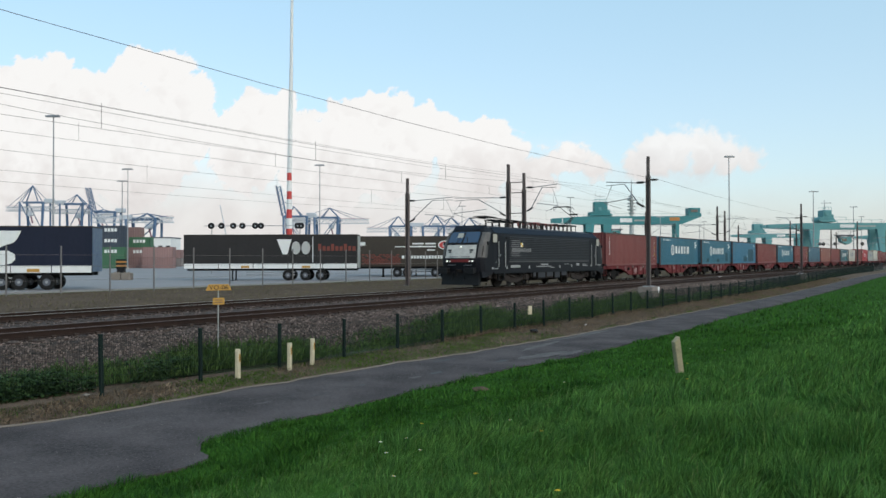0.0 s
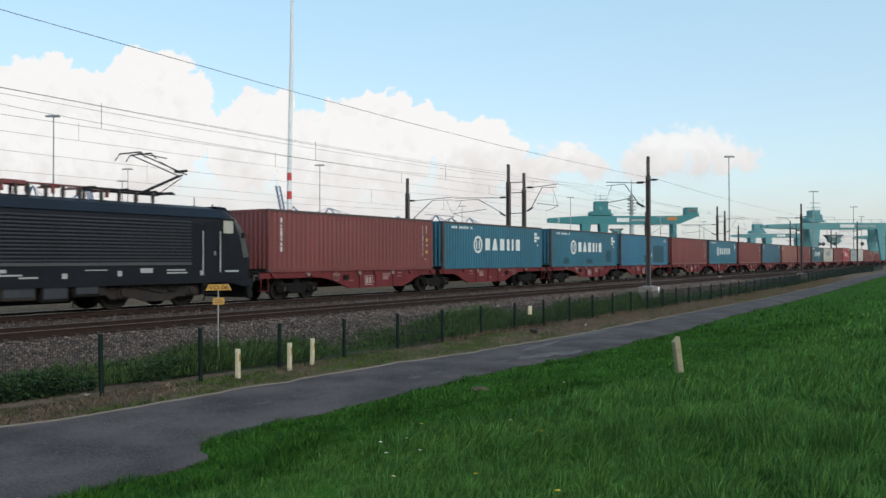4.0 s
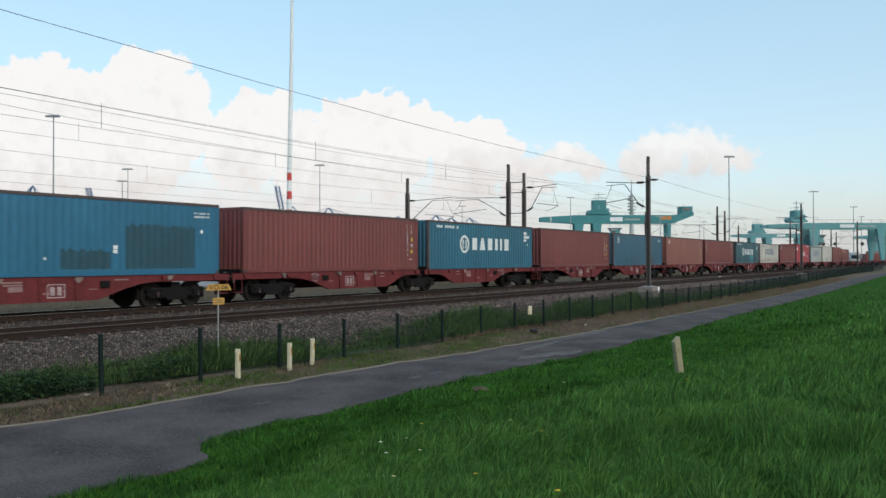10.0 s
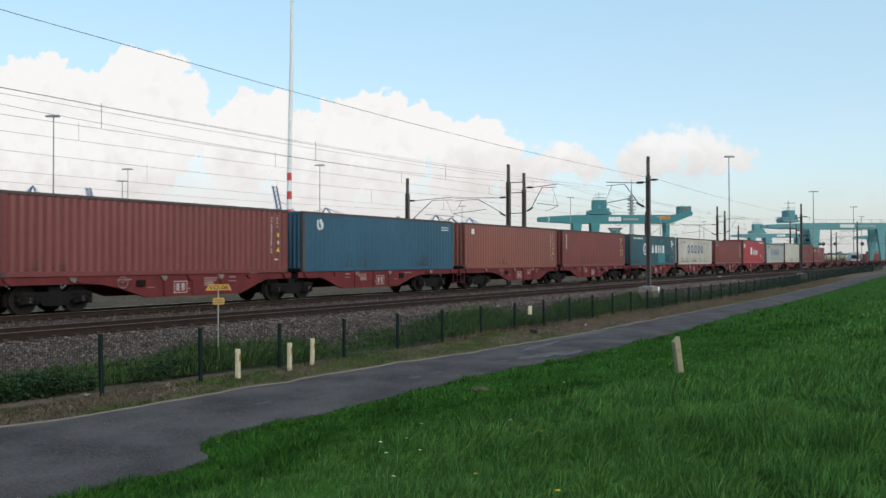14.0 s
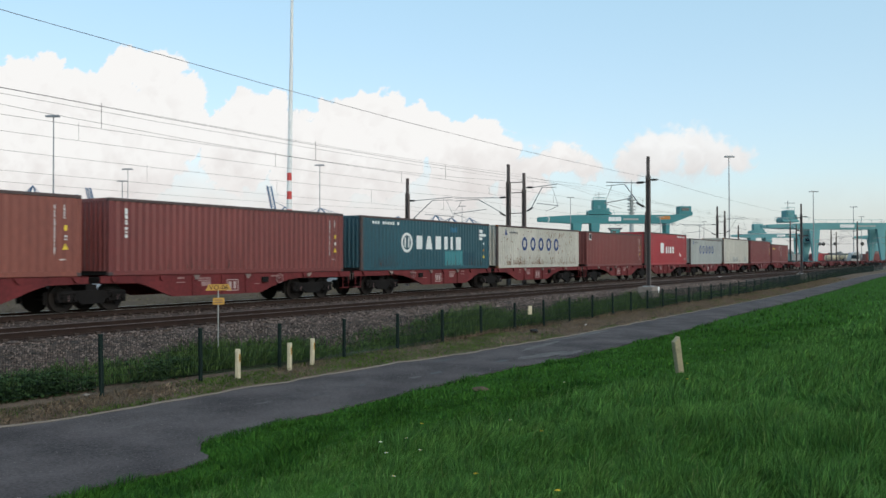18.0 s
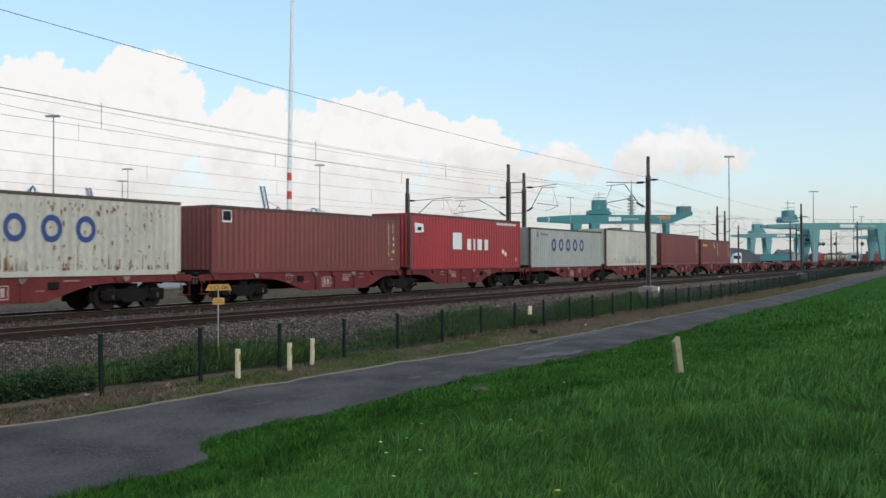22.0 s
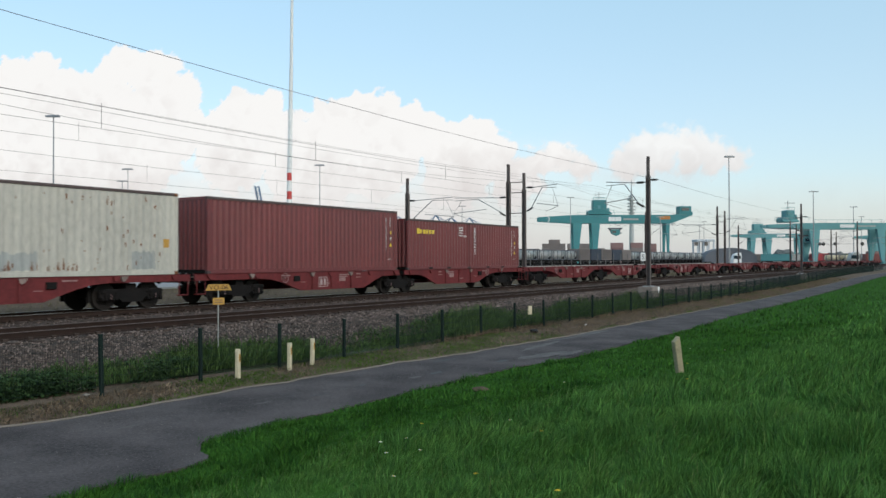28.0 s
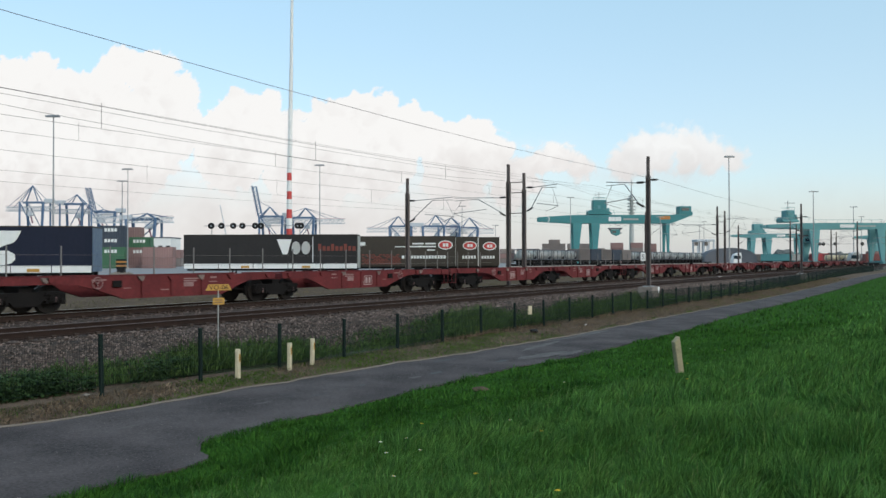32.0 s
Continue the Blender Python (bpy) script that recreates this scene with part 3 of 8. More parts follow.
def plate(c, name, x0, x1, z0, z1, mat, label="", proud=0.0, y=None):
    """A flat patch of paint or a decal on the near side."""
    yy = (FACE if y is None else y) - proud
    return part(name, B((x0, x1, yy, yy + 0.004, z0, z1)), mat, c, label)


def corr_patch(c, x0, x1, z0, z1, mat, label, seed=0, length=12.192):
    """Brushed-on repaint that follows the ribs of the near side, with an uneven upper edge."""
    rng = random.Random(seed)
    run = length - 0.24
    p = run / round(run / 0.29)
    y = -W / 2 + 0.022 - 0.003
    deep = RIB_DEPTH.get(c.children[0].material_slots[0].material.name, 0.034)
    bm = bmesh.new()
    line = []
    for i in range(int((x0 - 0.12) / p), int((x1 - 0.12) / p) + 1):
        line += [(0.12 + i * p + f * p, y + d) for f, d in ((0, 0), (0.26, 0), (0.5, deep), (0.76, deep))]
    last = None
    for x, yy in line:
        if not x0 <= x <= x1:
            continue
        top = z1 + rng.uniform(-0.09, 0.06)
        pair = (bm.verts.new((x, yy, z0 + rng.uniform(-0.02, 0.02))), bm.verts.new((x, yy, top)))
        if last:
            bm.faces.new((last[0], pair[0], pair[1], last[1]))
        last = pair
    return part("repaint_patch", bm, mat, c, label)


def diamond(c, x, z, r, mat):
    bm = bm_prism(bmesh.new(), [(x - r, z), (x, z - r), (x + r, z), (x, z + r)], FACE - 0.006, FACE - 0.001)
    return part("sticker", bm, mat, c)


def letter_blocks(c, x, z, size, widths, mat, gap=0.28, label=""):
    """Lettering of a brand, drawn as plain blocks."""
    f = FACE - 0.004
    for i, w in enumerate(widths):
        ww = w * size
        a, b = x + ww * 0.1, x + ww * 0.9
        lean = 0.22 * ww if i == 1 and len(widths) == 6 else 0.0
        bm = bm_prism(bmesh.new(), [(a - lean * 0.3, z), (b + lean * 0.3, z), (b - lean, z + size), (a + lean, z + size)], f, f + 0.006)
        part("lettering_block", bm, mat, c, label if i == 0 else "")
        x += ww + gap * size
    return x


def ring_logo(c, x, z, r, mat, label):
    bm = bmesh.new()
    n, f = 28, FACE - 0.004
    for r0, r1 in ((0.72, 1.0),):
        pts = []
        for i in range(n):
            a = 2 * math.pi * i / n
            pts.append([bm.verts.new((x + r * q * math.cos(a), f + d, z + r * q * math.sin(a))) for q, d in ((r0, 0), (r1, 0), (r1, 0.006), (r0, 0.006))])
        for i in range(n):
            a, b = pts[i], pts[(i + 1) % n]
            for k in range(4):
                bm.faces.new((a[k], b[k], b[(k + 1) % 4], a[(k + 1) % 4]))
    bm_box(bm, x - 0.42 * r, x - 0.2 * r, f, f + 0.006, z - 0.5 * r, z + 0.5 * r)
    bm_box(bm, x + 0.2 * r, x + 0.42 * r, f, f + 0.006, z - 0.5 * r, z + 0.5 * r)
    return part("emblem", bm, mat, c, label)


def small_print(c, x, z, w, rows, mat, line=0.10, seed=0, upright=False):
    """Unreadable small marks as bars."""
    rng = random.Random(seed)
    bm = bmesh.new()
    f = FACE - 0.004
    for r in range(rows):
        p = 0.0
        while p < w:
            step = rng.choice((0.05, 0.07, 0.09, 0.12, 0.2))
            e = min(w, p + step)
            if upright:
                bm_box(bm, x + r * line * 1.6, x + r * line * 1.6 + line * 0.7, f, f + 0.006, z - e, z - p)
            else:
                bm_box(bm, x + p, x + e, f, f + 0.006, z - r * line * 1.6 - line * 0.8, z - r * line * 1.6)
            p = e + rng.choice((0.025, 0.03, 0.05, 0.09))
    return tagged(part("marking", bm, mat, c), kind="stuff")


def vertical_marks(c, length, high, seed, mat=None):
    small_print(c, length - 0.95, high - 0.35, 1.55, 1, mat or M["ink_white"], 0.05, seed, True)
    small_print(c, length - 0.62, high - 0.35, 0.42, 1, mat or M["ink_white"], 0.06, seed + 1, True)
    small_print(c, length - 0.60, high - 1.3, 0.14, 1, mat or M["ink_white"], 0.14, seed + 2, True)
    plate(c, "marking", length - 0.60, length - 0.50, high - 1.15, high - 0.98, M["ink_yellow"])
    tri = bm_prism(bmesh.new(), [(length - 0.68, high - 1.75), (length - 0.46, high - 1.75), (length - 0.57, high - 1.55)], FACE - 0.004, FACE)
    part("marking", tri, M["ink_yellow"], c, "yellow triangle mark")
    small_print(c, length - 0.75, 0.55, 0.18, 1, mat or M["ink_white"], 0.05, seed + 3)
    streaks(c, length, seed, 14, M["grime"], 0.5)


def code_marks(c, length, high, seed):
    plate(c, "marking", length - 1.15, length - 0.78, high - 0.55, high - 0.36, M["ink_white"])
    plate(c, "marking", length - 1.15, length - 0.40, high - 0.76, high - 0.60, M["ink_white"])
    plate(c, "marking", length - 1.15, length - 0.80, high - 0.96, high - 0.81, M["ink_white"])
    plate(c, "marking", length - 0.72, length - 0.60, high - 1.22, high - 1.10, M["ink_white"])


def streaks(c, length, seed, count, mat, top=0.75):
    """Rust runs above the bottom rail, in clusters."""
    rng = random.Random(seed)
    bm = bmesh.new()
    heart = [rng.uniform(0.6, length - 0.8) for _ in range(max(2, count // 9))]
    for i in range(count):
        x = min(length - 0.5, max(0.4, rng.choice(heart) + rng.gauss(0, 0.45)))
        w, h = rng.uniform(0.012, 0.05), rng.uniform(0.06, top) * rng.random() ** 0.6
        z = 0.17 + rng.uniform(0, 0.06)
        v = [bm.verts.new(p) for p in ((x, FACE - 0.002, z), (x + w, FACE - 0.002, z), (x + w * 0.7, FACE - 0.002, z + h), (x + w * 0.3, FACE - 0.002, z + h))]
        bm.faces.new(v)
    tagged(part("rust_stain", bm, mat, c, "brown rust stain"), kind="stuff")


def blisters(c, length, high, seed, count, mat):
    """Scattered rust spots with short tails on the ribs."""
    rng = random.Random(seed)
    bm = bmesh.new()
    for i in range(count):
        near_door = rng.random() < 0.45
        x = rng.uniform(length * 0.55, length - 0.6) if near_door else rng.uniform(0.4, length - 0.6)
        z = high - 0.25 - abs(rng.gauss(0, 0.2)) if rng.random() < 0.3 else 0.25 + (high - 0.6) * rng.random() ** 1.8
        w, h = rng.uniform(0.015, 0.05), rng.uniform(0.02, 0.2)
        k = 7
        bm.faces.new([bm.verts.new((x + w * math.cos(6.283 * q / k) * rng.uniform(0.5, 1.0), FACE - 0.003, z + h * (1.0 if math.sin(6.283 * q / k) < 0 else 0.35) * math.sin(6.283 * q / k) * rng.uniform(0.6, 1.0))) for q in range(k)])
    tagged(part("rust_speckle", bm, mat, c, "brown rust speckle"), kind="stuff")


def sea_blue(x0, mat, label, size=0.62, teal=False, high=2.591):
    c = build_container(x0, 12.192, high, mat, label)
    ring_logo(c, 3.72, 1.37, 0.5, M["ink_white"], "white ring emblem")
    end = ring_logo(c, -0.55, 1.75, 0.42, M["ink_white"], "white ring emblem")
    end.matrix_basis = pose(1.195, 0, 0, 0, 0, -90)
    letter_blocks(c, 4.52, 1.05, size + 0.07, (0.95, 1.0, 0.95, 0.62, 0.42, 0.95), M["ink_white"], 0.33, "white brand lettering as plain blocks")
    for i in range(11):
        if i not in (3, 9):
            plate(c, "marking", 0.85 + i * 0.205, 0.99 + i * 0.205, 2.22, 2.36, M["ink_white"])
    code_marks(c, 12.192, high, 1)
    return c


S, HC = 2.591, 2.896
CONTAINER_X = (61.95, 75.22, 88.85, 102.0, 115.45, 128.6, 142.1, 155.25, 168.7, 181.9, 195.44, 208.65, 222.3, 235.4, 249.0, 262.1, 275.66, 288.75)

c = build_container(CONTAINER_X[0], 12.192, S, M["c_red"], "oxide red corrugated steel container on a red flat wagon")
vertical_marks(c, 12.192, S, 11)
small_print(c, 0.7, 2.25, 1.45, 1, M["ink_white"], 0.14, 17, True)
sea_blue(CONTAINER_X[1], M["c_blue"], "sea blue container with white ring emblem and white lettering")
c = sea_blue(CONTAINER_X[2], M["c_blue"], "sea blue container with white lettering and repainted patches")
corr_patch(c, 9.9, 11.0, 0.3, 1.2, M["c_patch"], "darker blue repaint", 1)
corr_patch(c, 6.0, 7.3, 0.2, 0.55, M["c_patch"], "darker blue repaint", 2)
corr_patch(c, 2.0, 3.0, 0.2, 0.6, M["c_patch"], "darker blue repaint", 3)
c = build_container(CONTAINER_X[3], 12.192, S, M["c_blue2"], "bright blue container with large dark repainted patches")
corr_patch(c, 8.05, 11.1, 0.22, 1.72, M["c_patch"], "dark blue repaint", 4)
corr_patch(c, 5.6, 7.5, 0.22, 0.85, M["c_patch"], "dark blue repaint", 5)
plate(c, "sticker", 7.57, 7.74, 0.88, 1.0, M["white"], "white sticker")
plate(c, "sticker", 7.57, 7.74, 0.74, 0.86, M["white"])
plate(c, "sticker", 5.1, 5.18, 0.52, 0.6, M["white"])
diamond(c, 11.35, 1.55, 0.08, M["white"])
small_print(c, 11.0, 2.25, 0.7, 2, M["ink_white"], 0.08, 4)
c = build_container(CONTAINER_X[4], 12.192, S, M["c_red"], "oxide red corrugated steel container with small white marks")
vertical_marks(c, 12.192, S, 21)
sea_blue(CONTAINER_X[5], M["c_blue"], "sea blue container with white emblem and large white lettering", 0.62)
c = build_container(CONTAINER_X[6], 12.192, S, M["c_red"], "oxide red corrugated container with upright white marks")
vertical_marks(c, 12.192, S, 31)
c = build_container(CONTAINER_X[7], 12.192, S, M["c_navy"], "dull dark blue container with a small white emblem")
bm = bm_prism(bmesh.new(), [(0.92, 2.25), (1.02, 2.25), (1.02, 1.95), (1.12, 1.88), (1.12, 1.78), (0.98, 1.84), (0.92, 1.95)], FACE - 0.004, FACE)
bm_prism(bm, [(1.08, 2.3), (1.2, 2.28), (1.3, 2.12), (1.36, 2.1), (1.3, 1.86), (1.16, 1.84), (1.2, 2.0), (1.1, 2.1)], FACE - 0.004, FACE)
part("emblem", bm, M["ink_white"], c, "small white emblem")
streaks(c, 12.1, 77, 40, M["grime"], 0.9)
small_print(c, 11.0, 2.25, 0.7, 2, M["ink_white"], 0.08, 5)
c = build_container(CONTAINER_X[8], 12.192, S, M["c_orange"], "faded brown red corrugated container")
plate(c, "emblem", 0.75, 1.05, 1.95, 2.25, M["ink_white"], "small pale emblem")
vertical_marks(c, 12.192, S, 41)
c = build_container(CONTAINER_X[9], 12.192, S, M["c_red"], "oxide red container with upright white letters")
small_print(c, 0.62, 2.25, 1.0, 1, M["ink_white"], 0.16, 6, True)
vertical_marks(c, 12.192, S, 51)
c = sea_blue(CONTAINER_X[10], M["c_teal"], "dark teal container with white emblem and lettering, patched paint", 0.62)
corr_patch(c, 7.3, 9.2, 0.2, 1.0, M["c_patch2"], "paler green blue repaint", 6)
corr_patch(c, 7.9, 8.6, 2.0, 2.3, M["c_blue2"], "blue repaint", 7)
plate(c, "sticker", 11.45, 11.62, 0.98, 1.10, M["orange"], "orange label")
part("sticker", bm_prism(bmesh.new(), [(11.42, 0.60), (11.66, 0.60), (11.54, 0.80)], FACE - 0.004, FACE), M["ink_yellow"], c, "yellow triangle mark")
streaks(c, 12.1, 91, 45, M["grime"], 0.8)
corr_patch(c, 9.2, 10.6, 0.2, 0.95, M["c_patch"], "blue repaint", 8)


def plain_letters(x0, mat, label, rusty, seed):
    c = build_container(x0, 12.192, S, mat, label, steel=M["rust"] if rusty else None, doors_ahead=not rusty)
    x = 3.6
    for i in range(5):
        bm = bmesh.new()
        n, f = 22, FACE - 0.004
        pts = []
        for k in range(n):
            a = 2 * math.pi * k / n
            pts.append([bm.verts.new((x + 0.36 * q * math.cos(a), f + d, 1.50 + 0.43 * q * math.sin(a))) for q, d in ((0.58, 0), (1.0, 0), (1.0, 0.006), (0.58, 0.006))])
        for k in range(n):
            a, b = pts[k], pts[(k + 1) % n]
            for q in range(4):
                bm.faces.new((a[q], b[q], b[(q + 1) % 4], a[(q + 1) % 4]))
        part("lettering_block", bm, M["ink_blue"], c, "dark blue brand lettering as plain rings" if i == 0 else "")
        x += 1.19
    bm = bm_prism(bmesh.new(), [(0.95, 2.0), (1.25, 2.0), (1.1, 2.42)], FACE - 0.004, FACE)
    part("emblem", bm, M["ink_blue"], c, "small dark blue sail emblem")
    small_print(c, 1.6, 2.22, 1.1, 1, M["shed"], 0.12, seed)
    if rusty:
        streaks(c, 12.1, seed, 150, M["rust"], 0.75)
        blisters(c, 12.1, S, seed + 1, 170, M["rust"])
    return c


plain_letters(CONTAINER_X[11], M["c_white"], "off-white rust-streaked container with dark blue lettering", True, 8)
c = build_container(CONTAINER_X[12], 12.192, S, M["c_red"], "oxide red container with a small dark and white panel")
plate(c, "emblem", 0.52, 1.0, 1.95, 2.42, M["ink_white"], "white edged panel")
plate(c, "emblem", 0.56, 0.96, 2.02, 2.38, M["black"], "dark panel", 0.004)
vertical_marks(c, 12.192, S, 61)
c = build_container(CONTAINER_X[13], 12.192, HC, M["c_kred"], "bright red high container with white lettering")
letter_blocks(c, 4.0, 1.07, 0.92, (1.3,), M["ink_white"], 0.2, "large white brand letter as a plain block")
letter_blocks(c, 5.62, 1.05, 0.62, (0.85, 0.35, 1.0, 0.85), M["ink_white"], 0.32, "white brand lettering as plain blocks")
part("flag", bm_prism(bmesh.new(), [(0.46, 1.84), (0.50, 1.9), (1.28, 1.93), (1.2, 2.36), (0.40, 2.40)], FACE - 0.004, FACE), M["ink_white"], c, "white flag emblem")
plate(c, "flag", 0.68, 1.0, 2.0, 2.2, M["c_grey"], "", 0.004)
for i in range(12):
    plate(c, "marking", 9.1 + i * 0.21, 9.24 + i * 0.21, 2.56, 2.70, M["ink_white"])
diamond(c, 9.9, 0.98, 0.16, M["white"])
diamond(c, 10.22, 0.84, 0.16, M["white"])
plate(c, "sticker", 11.5, 11.75, 0.42, 0.62, M["c_grey"])
plain_letters(CONTAINER_X[14], M["c_grey"], "pale grey container with dark blue lettering", False, 9)
c = build_container(CONTAINER_X[15], 12.192, HC, M["c_white"], "plain off-white high container, scuffed", steel=M["rust"])
corr_patch(c, 4.2, 6.9, 0.2, 0.75, M["c_grey"], "grey repaint", 9)
corr_patch(c, 10.2, 11.2, 0.2, 0.8, M["c_grey"], "grey repaint", 10)
plate(c, "sticker", 11.55, 11.8, 0.95, 1.25, M["yellow"], "yellow label")
bm = bm_prism(bmesh.new(), [(5.2, 0.62), (5.35, 0.76), (5.5, 0.62), (5.35, 0.48)], FACE - 0.012, FACE - 0.008)
part("sticker", bm, M["white"], c)
streaks(c, 12.0, 12, 60, M["rust"], 0.4)
blisters(c, 12.0, HC, 13, 60, M["rust"])
c = build_container(CONTAINER_X[16], 12.192, HC, M["c_dark"], "dark red high container with upright white marks")
vertical_marks(c, 12.192, HC, 71)
c = build_container(CONTAINER_X[17], 6.058, S, M["c_dark"], "dark red short container with yellow lettering", group="short containers on the train")
for i, w in enumerate((0.26, 0.16, 0.24, 0.2, 0.18, 0.22)):
    plate(c, "lettering_block", 0.85 + i * 0.28, 0.85 + i * 0.28 + w, 1.86 if i else 1.84, 2.06 if i else 2.12, M["ink_yellow"], "yellow brand lettering as plain blocks" if i == 0 else "")
for x in (1.95, 3.75):
    plate(c, "fork_pocket", x, x + 0.36, 0.025, 0.115, M["black"], "dark fork pocket", 0.0, -W / 2 + 0.003)
small_print(c, 5.0, 2.3, 0.4, 4, M["ink_white"], 0.09, 13)
small_print(c, 5.5, 1.85, 0.3, 1, M["ink_white"], 0.12, 14)
c = build_container(CONTAINER_X[17] + 6.135, 6.058, S, M["c_dark"], "dark red short container with upright white letters", group="short containers on the train")
for x in (1.95, 3.75):
    plate(c, "fork_pocket", x, x + 0.36, 0.025, 0.115, M["black"], "dark fork pocket", 0.0, -W / 2 + 0.003)
small_print(c, 0.55, 2.3, 1.5, 1, M["ink_white"], 0.17, 15, True)
vertical_marks(c, 6.058, S, 81)

# ---- flat wagons: two close-coupled units on three bogies ----
WHEELS = []
UNIT = 13.15


def wheel_mesh():
    bm = bmesh.new()
    for y in (-0.72, 0.72):
        s = 1 if y > 0 else -1
        bm_tube(bm, (0, y - 0.065, 0), (0, y + 0.065, 0), 0.46, n=20)
        bm_tube(bm, (0, y - s * 0.085, 0), (0, y - s * 0.06, 0), 0.49, n=20)
        for k in range(5):
            a = 2 * math.pi * k / 5
            bm_tube(bm, (0.27 * math.cos(a), y + s * 0.06, 0.27 * math.sin(a)), (0.27 * math.cos(a), y + s * 0.085, 0.27 * math.sin(a)), 0.05, n=6)
        bm_tube(bm, (0, y + s * 0.05, 0), (0, y + s * 0.30, 0), 0.10, 0.085, n=10)
    bm_tube(bm, (0, -0.7, 0), (0, 0.7, 0), 0.085, n=10)
    return finish(bm, "wheelset")


def bogie_mesh():
    bm = bmesh.new()
    for s in (-1, 1):
        y = s * 1.0
        bm_prism(bm, [(-1.22, 0.50), (-0.62, 0.50), (-0.40, 0.26), (0.40, 0.26), (0.62, 0.50), (1.22, 0.50), (1.22, 0.62), (0.62, 0.70), (-0.62, 0.70), (-1.22, 0.62)], y - 0.06, y + 0.06)
        for x in (-0.9, 0.9):
            bm_box(bm, x - 0.17, x + 0.17, y - 0.11, y + 0.11, 0.32, 0.62, bevel=0.03)
            for d in (-0.28, 0.28):
                bm_tube(bm, (x + d, y, 0.42), (x + d, y, 0.66), 0.075, n=8)
            bm_tube(bm, (x, y + s * 0.11, 0.46), (x, y + s * 0.16, 0.46), 0.11, n=10)
            bm_prism(bm, [(x - 0.34, 0.60), (x + 0.34, 0.60), (x + 0.26, 0.70), (x - 0.26, 0.70)], y - 0.13, y + 0.13)
            bm_box(bm, x - 0.30, x - 0.22, y - 0.12, y + 0.12, 0.34, 0.44)
            bm_box(bm, x + 0.22, x + 0.30, y - 0.12, y + 0.12, 0.34, 0.44)
        for x in (-1.45, -0.4, 0.4, 1.45):
            bm_box(bm, x - 0.045, x + 0.045, s * 0.72 - 0.05, s * 0.72 + 0.05, 0.28, 0.66)
    bm_box(bm, -0.2, 0.2, -1.0, 1.0, 0.55, 0.88)
    bm_tube(bm, (0, 0, 0.8), (0, 0, 1.0), 0.22, n=12)
    return finish(bm, "bogie")


def solebar_mesh(s):
    """The fish-bellied side beam of one unit; x = 0 at its outer end."""
    top = 1.15
    low = [(-0.55, 0.93), (2.9, 0.93), (3.5, 0.88), (4.1, 0.74), (4.7, 0.55), (5.2, 0.39), (9.5, 0.39), (10.0, 0.56), (10.5, 0.76), (11.0, 0.90), (12.45, 0.93)]
    bm = bm_prism(bmesh.new(), low + [(12.45, top), (-0.55, top)], s * 1.16 - 0.012, s * 1.16 + 0.012)
    y0, y1 = sorted((s * 1.18, s * 1.06))
    bm_box(bm, -0.55, 12.45, y0, y1, top - 0.03, top)
    for i in range(len(low) - 1):
        (xa, za), (xb, zb) = low[i], low[i + 1]
        bm_beam(bm, (xa, s * 1.13, za), (xb, s * 1.13, zb), 0.14, 0.025)
    return finish(bm, "solebar")


def bracket_mesh():
    bm = bm_prism(bmesh.new(), [(-0.14, 1.13), (0.14, 1.13), (0.10, 1.0), (0.03, 0.95), (-0.08, 1.02)], -1.255, -1.175)
    return finish(bm, "bracket")


